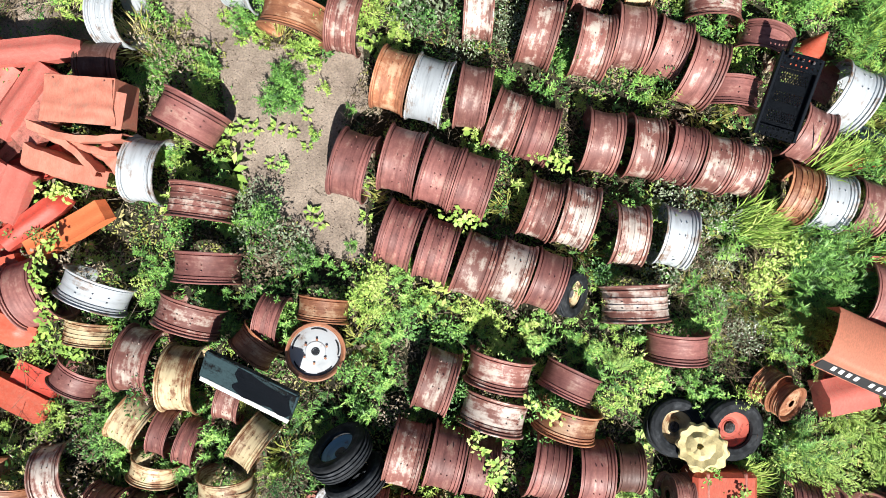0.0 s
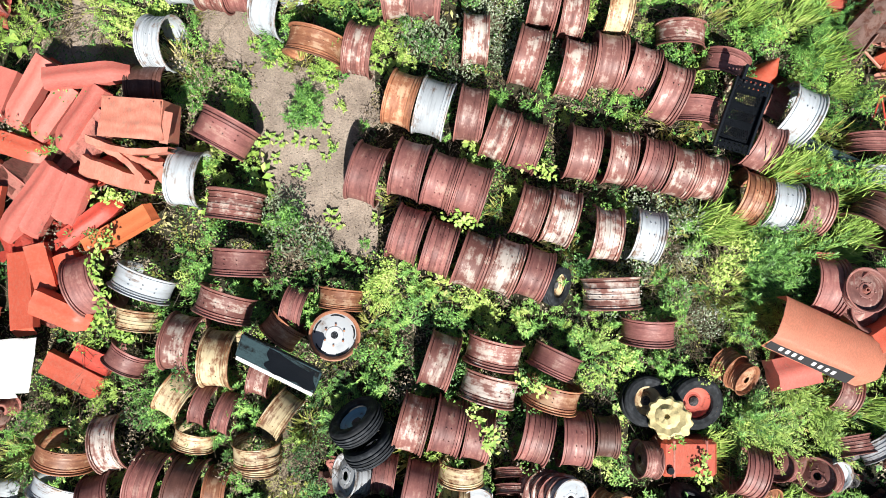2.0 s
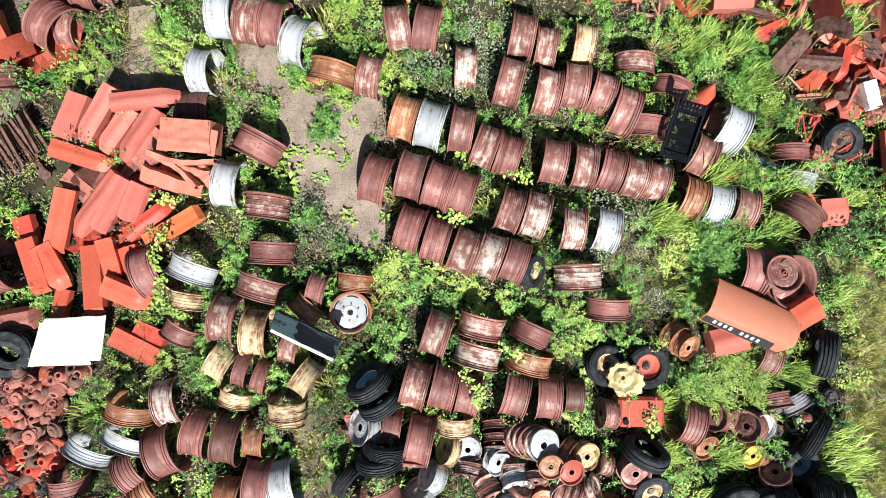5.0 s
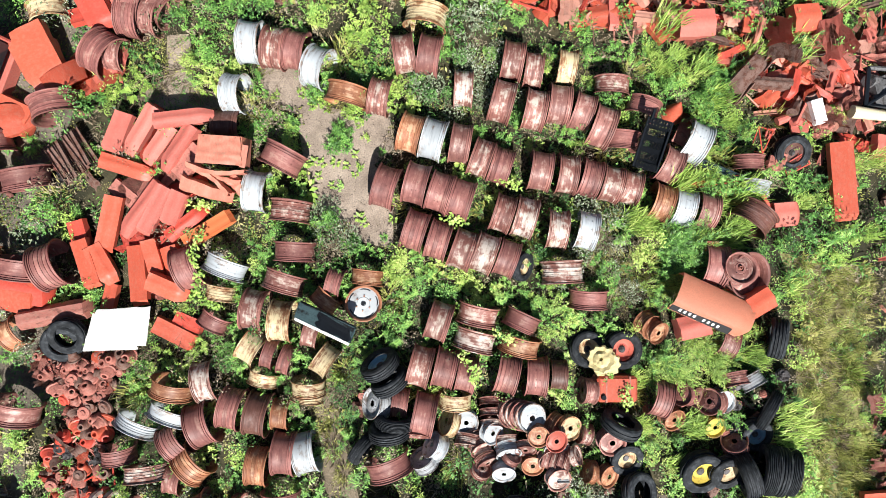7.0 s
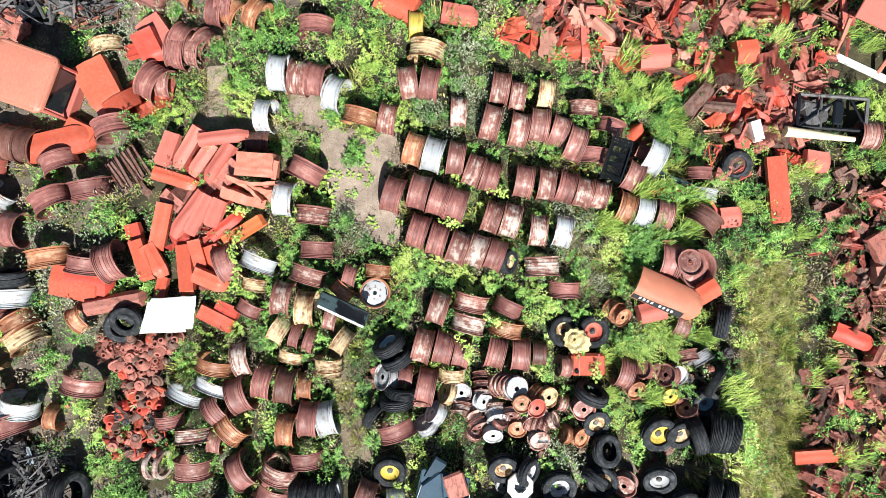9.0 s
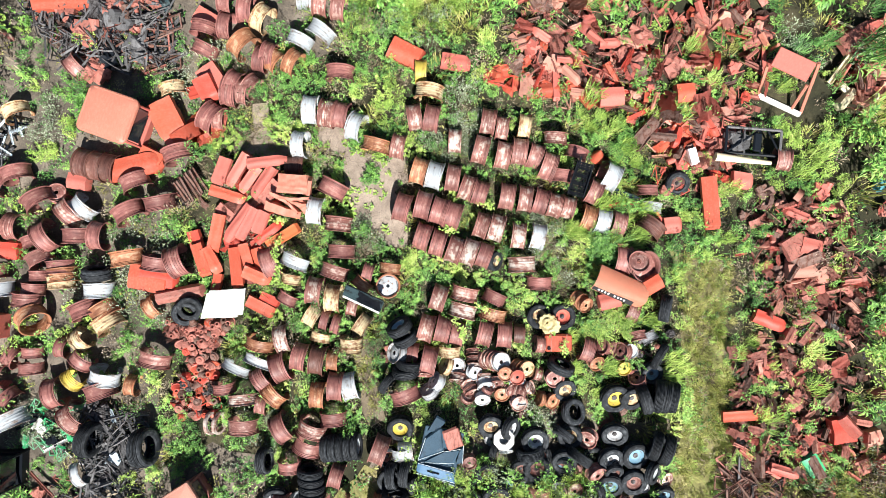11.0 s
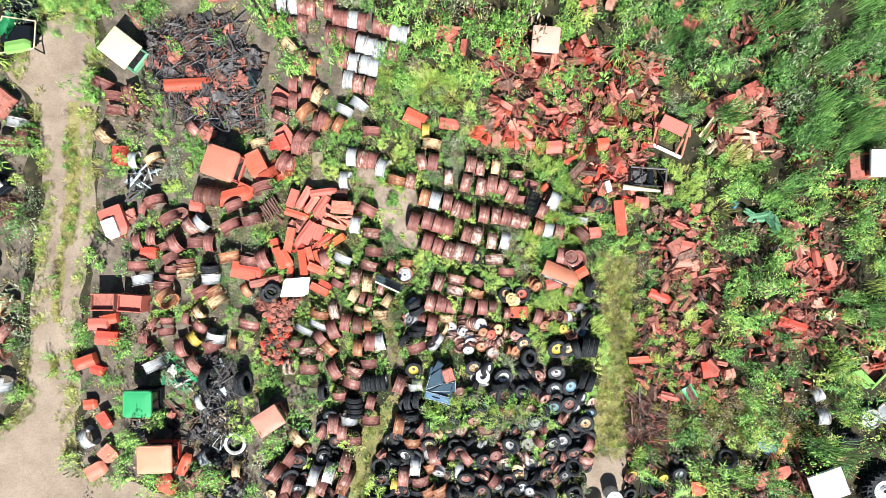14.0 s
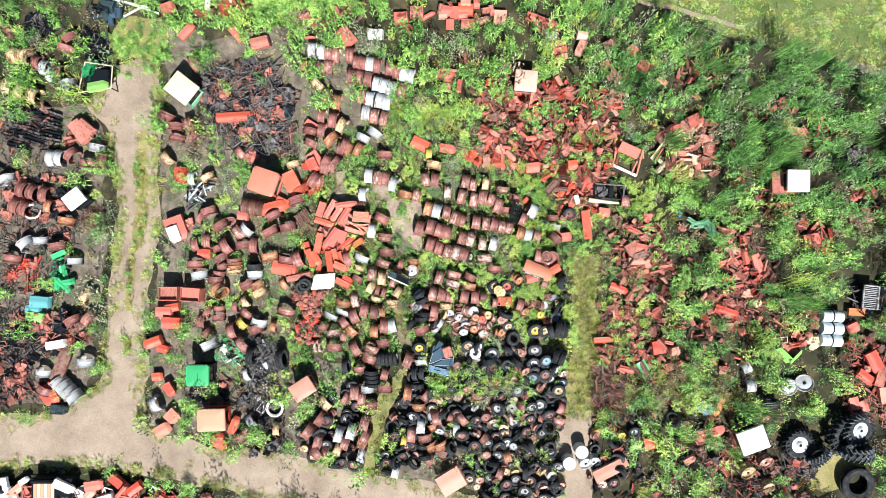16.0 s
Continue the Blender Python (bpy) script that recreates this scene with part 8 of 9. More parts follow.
scrap_heap([(21.98, -3.72), (24.45, -3.37), (24.43, -6.55), (22.14, -6.55)], 36, "rrspc", 48, (0.4, 0.9), 0.35, "plfch")
scrap_heap([(20.97, 3.37), (23.09, 3.02), (23.07, 0.88), (21.30, 0.88)], 18, "prr", 49, (0.4, 1.0), 0.3, "ppc")
scrap_heap([(22.94, 6.93), (25.60, 7.11), (25.58, 5.50), (23.10, 5.33)], 18, "prrs", 50, (0.5, 1.2), 0.3, "cctp")
scrap_heap([(19.21, 6.22), (20.79, 4.08), (19.90, 2.31), (18.84, 3.37)], 12, "prr", 51, (0.4, 1.0), 0.3, "ppt")
scrap_heap([(23.08, 1.59), (25.55, 0.88), (25.18, -0.89), (23.42, -0.18)], 22, "prre", 52, (0.4, 1.0), 0.35, "pptf")
scrap_heap([(25.92, 3.37), (28.39, 3.01), (29.00, 0.17), (26.61, 1.59)], 26, "pnnkr", 53, (0.4, 1.0), 0.35, "pclf")
scrap_heap([(25.59, 6.21), (28.06, 5.50), (28.75, 3.72), (26.28, 4.44)], 30, "nnks", 54, (0.4, 1.0), 0.35, "clff")
scrap_heap([(26.57, -3.01), (29.05, -2.66), (29.03, -4.43), (26.74, -4.43)], 26, "nkkn", 55, (0.5, 1.2), 0.5, "clff")
scrap_heap([(21.71, 8.71), (24.54, 8.35), (24.18, 7.46), (20.99, 7.47)], 12, "pr", 56, (0.4, 0.9), 0.25, "ppc")
scrap_heap([(-14.30, 9.84), (-11.08, 11.27), (-8.93, 10.19), (-9.27, 6.61), (-11.77, 5.89), (-13.57, 8.04)], 330, "nssikrsr", 57, (0.25, 0.85), 0.45, "ccclffp")
scrap_heap([(-11.42, 8.04), (-8.21, 9.47), (-8.20, 5.17), (-11.05, 5.18)], 150, "nssikr", 58, (0.4, 1.1), 0.35, "ccclff")
scrap_heap([(-26.84, 8.42), (-23.61, 8.41), (-23.23, 5.72), (-26.82, 5.55)], 120, "nnsskr", 59, (0.2, 0.75), 0.4, "cccclf")
scrap_heap([(-26.04, -1.24), (-23.89, -1.42), (-24.23, -3.38), (-26.02, -3.03)], 45, "rsrse", 60, (0.3, 0.8), 0.4, "cclfp")
scrap_heap([(-23.18, -0.71), (-22.46, -0.71), (-22.09, -3.03), (-23.16, -3.03)], 26, "gggn", 61, (0.3, 0.9), 0.4, "ctpp")
scrap_heap([(-26.73, -4.10), (-24.93, -4.81), (-24.53, -9.78), (-26.67, -10.49)], 150, "ssnnnkrr", 62, (0.3, 0.9), 0.4, "pcclff")
scrap_heap([(-24.57, -4.81), (-21.36, -4.09), (-20.99, -6.23), (-24.55, -7.65)], 70, "snrrk", 63, (0.4, 1.0), 0.35, "pclf")
scrap_heap([(-10.83, -6.22), (-9.23, -6.57), (-9.57, -10.47), (-10.81, -10.47)], 130, "niikinm", 64, (0.22, 0.75), 0.45, "cclffp")
scrap_heap([(-12.79, -5.87), (-11.01, -6.22), (-11.36, -7.99), (-13.14, -7.64)], 40, "ugukgw", 65, (0.22, 0.6), 0.4, "ppclf")
scrap_heap([(-10.99, -10.83), (-8.86, -11.18), (-8.85, -13.30), (-10.62, -13.30)], 45, "nnks", 66, (0.3, 0.9), 0.35, "cclff")
scrap_heap([(-14.91, -9.77), (-11.35, -8.35), (-10.99, -11.18), (-12.41, -10.83)], 26, "nskr", 67, (0.3, 0.9), 0.3, "clfp")
scrap_heap([(-26.89, 13.09), (-23.30, 13.81), (-22.93, 12.73), (-26.87, 11.83)], 20, "nnks", 68, (0.4, 1.0), 0.35, "clf")
scrap_heap([(-25.10, 14.17), (-23.30, 14.17), (-23.29, 12.91), (-24.91, 12.91)], 60, "nkkk", 69, (0.3, 0.8), 0.5, "clfff")
scrap_heap([(-21.49, 13.08), (-19.87, 12.90), (-20.04, 11.46), (-21.30, 11.64)], 60, "nkkk", 70, (0.3, 0.9), 0.5, "clfff")
scrap_heap([(-26.81, 4.47), (-22.14, 3.75), (-22.11, -0.53), (-26.76, -0.53)], 80, "rrsnk", 71, (0.4, 1.0), 0.3, "pclf")
scrap_heap([(-7.87, 14.50), (-3.93, 15.21), (-3.93, 13.77), (-7.50, 12.70)], 20, "prrs", 72, (0.4, 1.0), 0.3, "ptc")
scrap_heap([(-14.32, 15.23), (-11.10, 15.22), (-11.45, 13.78), (-14.32, 14.15)], 22, "wopr", 73, (0.4, 1.1), 0.35, "ptcr")
scrap_heap([(-16.04, 1.07), (-14.61, 1.25), (-14.96, -0.18), (-16.21, -0.18)], 12, "prn", 74, (0.4, 0.9), 0.4, "pcl")
scrap_heap([(-14.80, 3.39), (-13.37, 3.57), (-13.36, 2.14), (-14.79, 2.14)], 34, "imimk", 75, (0.4, 0.9), 0.4, "cccpc")
scrap_heap([(-26.62, -15.60), (-16.68, -15.70), (-9.90, -16.83), (-26.61, -16.86)], 70, "rrepwpo", 76, (0.4, 1.3), 0.7, "ttpplfc")
scrap_heap([(3.56, -5.50), (7.46, -5.85), (7.11, -6.92), (3.92, -6.74)], 12, "sr", 77, (0.3, 0.6), 0.2, "hlp")
scrap_heap([(11.2, 1.2), (22.0, 1.0), (22.4, -7.5), (16.5, -8.6), (11.2, -10.5)], 400, "rrssppnsj", 85, (0.18, 0.5), 0.3, "pppptl")
scrap_heap([(12.5, -8.5), (21.5, -8.0), (21.5, -12.0), (11.0, -12.0)], 80, "rsppnsj", 86, (0.18, 0.45), 0.25, "ppptlch")
scrap_heap([(13.0, 11.0), (19.0, 10.6), (19.5, 7.5), (13.5, 8.0)], 20, "rppfs", 87, (0.25, 0.7), 0.3, "pptc")
bar_tangle("rod_tangle", [(3.57, 8.38), (8.92, 10.16), (12.30, 9.08), (11.74, 4.10), (9.60, 3.20), (6.40, 4.60), (3.60, 5.60)], 140, "r", 110, "tangle of thin red-rusted rods and straps", (0.15, 0.7), 0.55, 0.014)
bar_tangle("rod_tangle", [(11.74, 1.24), (15.64, 1.24), (15.95, -7.62), (11.00, -7.97)], 70, "r", 111, "tangle of thin red-rusted rods and straps", (0.15, 0.7), 0.5, 0.014)
bar_tangle("rod_tangle", [(16.70, 0.89), (22.01, 0.17), (21.61, -6.20), (17.02, -6.20)], 60, "r", 112, "tangle of thin red-rusted rods and straps", (0.15, 0.7), 0.5, 0.014)
bar_tangle("rod_tangle", [(14.25, 7.12), (18.33, 7.47), (18.31, 4.09), (14.76, 3.91)], 110, "r", 113, "tangle of thin red-rusted rods and straps", (0.2, 0.9), 0.45, 0.014)
bar_tangle("rod_tangle", [(15.58, -11.14), (24.04, -11.13), (24.00, -16.40), (15.55, -16.42)], 50, "r", 114, "tangle of thin red-rusted rods and straps", (0.15, 0.7), 0.5, 0.014)
bar_tangle("rod_tangle", [(3.22, 8.02), (7.49, 8.73), (8.91, 4.45), (3.93, 4.45)], 280, "s", 91, "tangle of thin rusty rods and tines")
bar_tangle("rod_tangle", [(-14.30, 10.91), (-8.93, 11.26), (-8.55, 5.53), (-12.49, 5.54)], 420, "n", 92, "tangle of blackened rods, chains and shafts", (0.25, 1.0), 0.5, 0.022)
bar_tangle("rod_tangle", [(-14.30, 10.91), (-8.93, 11.26), (-8.55, 5.53), (-12.49, 5.54)], 200, "i", 115, "grey weathered rods on the black scrap", (0.3, 1.1), 0.6, 0.022)
bar_tangle("rod_tangle", [(-11.01, -6.22), (-9.05, -6.22), (-9.21, -10.47), (-10.99, -10.47)], 300, "i", 93, "tangle of grey rods and chains", (0.25, 0.9), 0.5, 0.02)
bar_tangle("rod_tangle", [(10.64, -7.62), (12.41, -7.62), (12.40, -11.15), (10.63, -11.15)], 350, "s", 94, "bundle of rusty rods")
bar_tangle("rod_tangle", [(11.74, 1.24), (21.66, 0.88), (21.26, -6.20), (11.36, -6.21)], 140, "s", 95, "scattered rusty rods in the weeds")
bar_tangle("rod_tangle", [(10.63, -11.50), (24.04, -11.13), (24.00, -16.40), (10.62, -16.43)], 200, "n", 96, "scattered dark rods in the weeds")
bar_tangle("rod_tangle", [(-26.84, 8.42), (-22.89, 8.41), (-21.39, -0.53), (-24.55, -7.65), (-26.69, -7.65)], 900, "n", 97, "scattered dark rods in the weeds")
bar_tangle("rod_bundle", [(-21.41, 1.97), (-19.98, 1.97), (-20.15, 0.72), (-21.40, 0.90)], 130, "s", 98, "bundle of rusty rods", (0.6, 1.3))
join_scrap()


# ---- stones and dead stalks on the bare earth ----
def litter(name, outline, n, seed, mat, label, size=(0.006, 0.03)):
    r = random.Random(seed)
    xs, ys = [p[0] for p in outline], [p[1] for p in outline]
    verts, faces = [], []
    for k in range(n):
        x, y, s = r.uniform(min(xs), max(xs)), r.uniform(min(ys), max(ys)), r.uniform(*size)
        a, b = len(verts), r.uniform(0, 3)
        verts += [(x + s * math.cos(b + q * 1.26) * r.uniform(0.6, 1.2), y + s * math.sin(b + q * 1.26) * r.uniform(0.6, 1.2), 0.004) for q in range(5)] + [(x, y, 0.012 + s * 0.7)]
        faces += [(a + q, a + (q + 1) % 5, a + 5) for q in range(5)]
    tagged(new(name, mesh(name, verts, faces, mat)), label, "stones", kind="stuff")


PATHS = [(-1.76, 2.74, 0.7), (-1.40, 1.88, 0.9), (-1.37, 1.03, 0.9), (-1.02, 0.44, 0.8), (-0.49, -0.15, 0.6), (-4.92, -2.90, 0.9), (-0.65, 2.41, 0.6)]
litter("pebbles", BARE, 1500, 5, DIRT, "small grey-brown stones on bare earth")
litter("pebbles", BARE_D, 500, 6, TRACK, "small pale stones on sandy earth", (0.01, 0.05))
bar_tangle("dry_stalks", BARE, 60, "c", 99, "dead pale stalks on bare earth", (0.06, 0.25), 0.03, 0.0012, LEAF["brown"])
bar_tangle("dry_stalks", [(4.38, -0.39), (6.22, -0.36), (6.21, -2.35), (4.72, -2.38)], 700, "s", 100, "dead brown stalks among weeds", (0.1, 0.5), 0.25, 0.002, LEAF["brown"])
bar_tangle("dry_stalks", [(-4.98, -1.57), (-3.47, -1.54), (-3.38, -3.93), (-4.87, -3.96)], 60, "c", 101, "bare grey twigs arching over weeds", (0.3, 1.0), 0.5, 0.002, LEAF["brown"])
bar_tangle("dry_stalks", [(-6.37, 3.52), (-4.36, 3.54), (-4.34, 2.73), (-6.35, 2.71)], 60, "c", 102, "bare pale canes on the ground", (0.3, 1.2), 0.2, 0.004, LEAF["brown"])
bar_tangle("dry_stalks", [(-5.24, 3.73), (7.95, 3.95), (7.84, -4.28), (-4.84, -4.53)], 2600, "c", 103, "thin dead stalks among the weeds", (0.06, 0.4), 0.33, 0.0016, LEAF["brown"], PATHS)
bar_tangle("dry_stalks", [(-10.34, 5.92), (12.18, 6.12), (12.02, -7.06), (-9.88, -7.34)], 3000, "s", 104, "thin brown dead stalks among the weeds", (0.08, 0.5), 0.35, 0.0022, LEAF["brown"], PATHS)


# ---- weeds, grass and brush ----
def leaf_quads(base, tip, wide, sag, up):
    """Folded leaves from base to tip, each four corners."""
    d = tip - base
    side = np.cross(d, up)
    side /= np.linalg.norm(side, axis=1, keepdims=True) + 1e-9
    mid = base + d * 0.5 + up * sag[:, None]
    return np.stack([base, mid + side * wide[:, None], tip, mid - side * wide[:, None]], axis=1)


# stems, spread, least and most height, leaf length, leaf width to length
SHOOTS = {"bush": (10, 0.27, 0.30, 0.52, 0.072, 0.155), "fern": (13, 0.26, 0.26, 0.50, 0.085, 0.10), "spire": (7, 0.22, 0.50, 0.85, 0.115, 0.085)}


def clump(kind, seed, n):
    """One plant, about 0.3 m round, as leaves (n, 4, 3)."""
    g = np.random.default_rng(seed)
    a = g.uniform(0, 2 * np.pi, n)
    up = np.tile(np.array([[0, 0, 1.0]]), (n, 1))
    if kind in SHOOTS:
        # upright stems ringed with narrow leaves, a star each from above
        stems, spread, low, high, leaf, narrow = SHOOTS[kind]
        k = g.integers(0, stems, n)
        ra, rr = g.uniform(0, 2 * np.pi, stems), np.sqrt(g.uniform(0.02, 1, stems)) * spread
        tall = g.uniform(low, high, stems) * (1.12 - 0.45 * rr / spread)
        out = g.normal(0.22, 0.14, stems)
        u = 1 - 0.8 * g.uniform(0, 1, n) ** 1.35
        away = rr[k] * 0.65 + out[k] * u ** 1.5 * tall[k]
        base = np.stack([np.cos(ra[k]) * away, np.sin(ra[k]) * away, tall[k] * u], 1)
        l = leaf * (1.2 - 0.8 * u) * g.uniform(0.7, 1.25, n) + 0.012
        tip = base + np.stack([np.cos(a) * l, np.sin(a) * l, l * (1.25 * u - 0.75) + 0.004], 1)
        return leaf_quads(base, tip, l * narrow, l * 0.12, up)
    if kind == "shrub":
        # small leaves in a few lumpy heads
        heads = 7
        k = g.integers(0, heads, n)
        ha, hr = g.uniform(0, 2 * np.pi, heads), g.uniform(0.02, 0.24, heads)
        hz, size = g.uniform(0.12, 0.40, heads), g.uniform(0.07, 0.13, heads)
        ct = g.uniform(-0.2, 1, n)
        st = np.sqrt(1 - ct ** 2)
        base = np.stack([np.cos(ha[k]) * hr[k] + size[k] * st * np.cos(a), np.sin(ha[k]) * hr[k] + size[k] * st * np.sin(a), hz[k] + size[k] * ct], 1)
        l = g.uniform(0.022, 0.05, n)
        b = a + g.normal(0, 0.7, n)
        tip = base + np.stack([np.cos(b) * l, np.sin(b) * l, g.uniform(-0.02, 0.03, n)], 1)
        return leaf_quads(base, tip, l * 0.26, l * 0.14, up)
    if kind == "tuft":
        # tall soft grass, all leaning one way
        s = np.sqrt(g.uniform(0, 1, n)) * 0.22
        base = np.stack([s * np.cos(a), s * np.sin(a), g.uniform(0.05, 0.25, n)], 1)
        b = g.normal(0, 0.55, n)
        l = g.uniform(0.12, 0.34, n)
        tip = base + np.stack([np.cos(b) * l, np.sin(b) * l, g.uniform(0.12, 0.36, n)], 1)
        return leaf_quads(base, tip, np.full(n, 0.0075), l * 0.3, up)
    if kind == "grass":
        s = np.sqrt(g.uniform(0, 1, n)) * 0.26
        base = np.stack([s * np.cos(a), s * np.sin(a), np.zeros(n)], 1)
        b = a + g.normal(0, 0.7, n)
        l = g.uniform(0.10, 0.30, n)
        tip = base + np.stack([np.cos(b) * l, np.sin(b) * l, g.uniform(0.15, 0.5, n)], 1)
        return leaf_quads(base, tip, np.full(n, 0.011), l * 0.25, up)
    if kind == "plume":
        # long feathery shoots that fan out to one side
        k = g.integers(0, 8, n)
        fa = -0.9 + 0.26 * k + 0.1 * np.sin(k * 7.0 + seed)
        reach = 0.42 + 0.2 * np.sin(k * 4.3 + seed)
        u = g.uniform(0.1, 1, n)
        z = 0.10 + 0.42 * np.sin(u * 1.9) * (0.75 + 0.25 * np.cos(k * 2.3 + seed))
        base = np.stack([np.cos(fa) * reach * u - 0.12, np.sin(fa) * reach * u, z], 1)
        b = fa + np.where(g.uniform(0, 1, n) < 0.5, 0.75, -0.75) + g.normal(0, 0.12, n)
        l = 0.105 * (1.15 - u * 0.8)
        tip = base + np.stack([np.cos(b) * l, np.sin(b) * l, g.uniform(-0.015, 0.03, n)], 1)
        return leaf_quads(base, tip, l * 0.055, l * 0.1, up)
    if kind == "mat":
        s = np.sqrt(g.uniform(0, 1, n)) * 0.17
        base = np.stack([s * np.cos(a), s * np.sin(a), g.uniform(0.005, 0.06, n)], 1)
        b = g.uniform(0, 2 * np.pi, n)
        l = g.uniform(0.02, 0.06, n)
        tip = base + np.stack([np.cos(b) * l, np.sin(b) * l, g.uniform(-0.005, 0.03, n)], 1)
        return leaf_quads(base, tip, l * 0.22, l * 0.1, up)
    if kind == "broad":
        s = g.uniform(0.0, 0.09, n)
        base = np.stack([s * np.cos(a), s * np.sin(a), g.uniform(0.02, 0.14, n)], 1)
        l = g.uniform(0.12, 0.22, n)
        tip = base + np.stack([np.cos(a) * l, np.sin(a) * l, g.uniform(-0.02, 0.08, n)], 1)
        return leaf_quads(base, tip, l * 0.24, l * 0.22, up)
    # sprig: fine upright brush
    s = np.sqrt(g.uniform(0, 1, n)) * 0.30
    h = g.uniform(0.1, 0.5, n) * (1.2 - s * 2)
    base = np.stack([s * np.cos(a), s * np.sin(a), h], 1)
    b = g.uniform(0, 2 * np.pi, n)
    l = g.uniform(0.025, 0.06, n)
    tip = base + np.stack([np.cos(b) * l, np.sin(b) * l, g.uniform(0, 0.05, n)], 1)
    return leaf_quads(base, tip, l * 0.22, l * 0.1, up)


def leaves_mesh(name, quads, mat):
    v = np.concatenate(quads).reshape(-1, 3).astype(np.float32)
    n = len(v) // 4
    me = bpy.data.meshes.new(name)
    me.vertices.add(len(v))
    me.vertices.foreach_set("co", v.ravel())
    me.loops.add(n * 4)
    me.loops.foreach_set("vertex_index", np.arange(n * 4, dtype=np.int32))
    me.polygons.add(n)
    me.polygons.foreach_set("loop_start", np.arange(0, n * 4, 4, dtype=np.int32))
    me.materials.append(mat)
    me.update(calc_edges=True)
    return me


def broader(q, k):
    """The same plant with larger leaves."""
    return q[:, :1] + (q - q[:, :1]) * k


PLANTS = {}
for kind, n_near, n_far in (("bush", 270, 150), ("fern", 330, 160), ("shrub", 330, 150), ("tuft", 170, 90), ("grass", 95, 50), ("broad", 13, 10), ("sprig", 200, 100), ("spire", 300, 150), ("plume", 520, 200), ("mat", 34, 24)):
    PLANTS[kind] = ([clump(kind, s, n_near) for s in range(6)], [broader(clump(kind, s + 10, n_far), {"grass": 1.0, "broad": 0.8, "tuft": 0.85}.get(kind, 1.45)) for s in range(6)],
                    [broader(clump(kind, s + 20, n_near if kind == "broad" else int(n_near * 0.62)), 1.0 if kind in ("grass", "tuft", "broad") else 1.2) for s in range(6)])


def placed(q, x, y, size, turn, tall=1.0, lean=(0, 0)):
    c, s = math.cos(turn) * size, math.sin(turn) * size
    out = np.empty_like(q)
    out[..., 2] = q[..., 2] * size * tall
    out[..., 0] = q[..., 0] * c - q[..., 1] * s + x + lean[0] * out[..., 2]
    out[..., 1] = q[..., 0] * s + q[..., 1] * c + y + lean[1] * out[..., 2]
    return out


def within(x, y, outline):
    inside = False
    for (ax, ay), (bx, by) in zip(outline, outline[1:] + outline[:1]):
        if (ay > y) != (by > y) and x < (bx - ax) * (y - ay) / (by - ay) + ax:
            inside = not inside
    return inside


# where the weeds are thin: heaps of scrap, wheels and the tracks
THIN = []
THIN.append(([(3.75, 8.20), (5.36, 9.27), (8.92, 10.16), (11.94, 9.26), (11.93, 5.87), (11.39, 3.38), (9.26, 2.31), (7.84, 4.45), (4.99, 4.81), (3.57, 5.70)], 0.20))
THIN.append(([(-2.14, 15.20), (5.01, 15.19), (5.01, 13.39), (-2.14, 13.05)], 0.6))
THIN.append(([(14.25, 7.47), (18.33, 7.47), (18.31, 4.09), (14.23, 4.09)], 0.3))
THIN.append(([(10.85, 1.24), (15.64, 1.60), (15.95, -7.97), (12.40, -11.15), (10.63, -11.15)], 0.22))
THIN.append(([(16.35, 0.89), (22.01, 0.88), (21.96, -6.20), (16.31, -6.20)], 0.3))
THIN.append(([(10.28, -11.15), (24.40, -10.78), (24.35, -16.40), (10.26, -16.43)], 0.35))
THIN.append(([(25.84, -5.84), (29.02, -5.84), (28.96, -12.18), (25.79, -12.19)], 0.5))
THIN.append(([(-14.30, 11.27), (-8.22, 11.62), (-8.20, 5.17), (-13.56, 5.18)], 0.55))
THIN.append(([(-26.84, 8.60), (-21.46, 8.59), (-19.96, -0.53), (-21.32, -9.78), (-26.66, -11.20)], 0.85))
THIN.append(([(-2.12, -6.92), (8.88, -6.56), (9.21, -16.43), (-2.46, -16.46)], 0.5))
THIN.append(([(-8.15, -9.41), (-2.83, -7.99), (-3.53, -14.35), (-8.14, -14.00)], 0.7))
THIN.append(([(-16.44, 8.76), (-8.91, 4.82), (-7.45, -4.80), (-10.99, -10.47), (-17.38, -12.60), (-17.11, 0.89)], 0.6))
THIN.insert(0, ([(-34, -13.9), (-17, -14.2), (-17, -19), (-34, -19)], 0.75))
THIN.insert(0, (LOT_E, 0.36))
THIN.append(([(-7.15, 2.70), (-3.54, 2.60), (-3.47, -0.73), (-4.88, -2.86), (-7.70, -1.31)], 0.55))
THIN.append(([(-7.91, -3.15), (-6.06, -3.13), (-6.37, -6.52), (-7.94, -6.54)], 0.6))
THIN.append(([(1.07, -3.96), (4.48, -4.05), (5.27, -5.73), (1.09, -5.78)], 0.35))
THIN.append(([(-0.23, 2.68), (2.85, 2.30), (5.89, 1.33), (5.81, 0.31), (2.87, -0.08), (3.05, -1.42), (-0.06, -0.64), (-0.70, 1.21)], 0.55))
CLEAR = [BARE_F, BARE, BARE_C, BARE_D, FIELD, [(x, y - 0.4) for x, y in FIELD], LAWN, HEAD]
grow = random.Random(5)
GRID = {}
for sx, sy, sr in SPOTS:
    for gx in range(int((sx - sr) // 0.5), int((sx + sr) // 0.5) + 1):
        for gy in range(int((sy - sr) // 0.5), int((sy + sr) // 0.5) + 1):
            GRID.setdefault((gx, gy), []).append((sx, sy, sr * sr))
DRY = [(4.38, -0.39), (5.97, -0.36), (5.80, -2.03), (4.88, -2.22), (4.30, -1.40)]
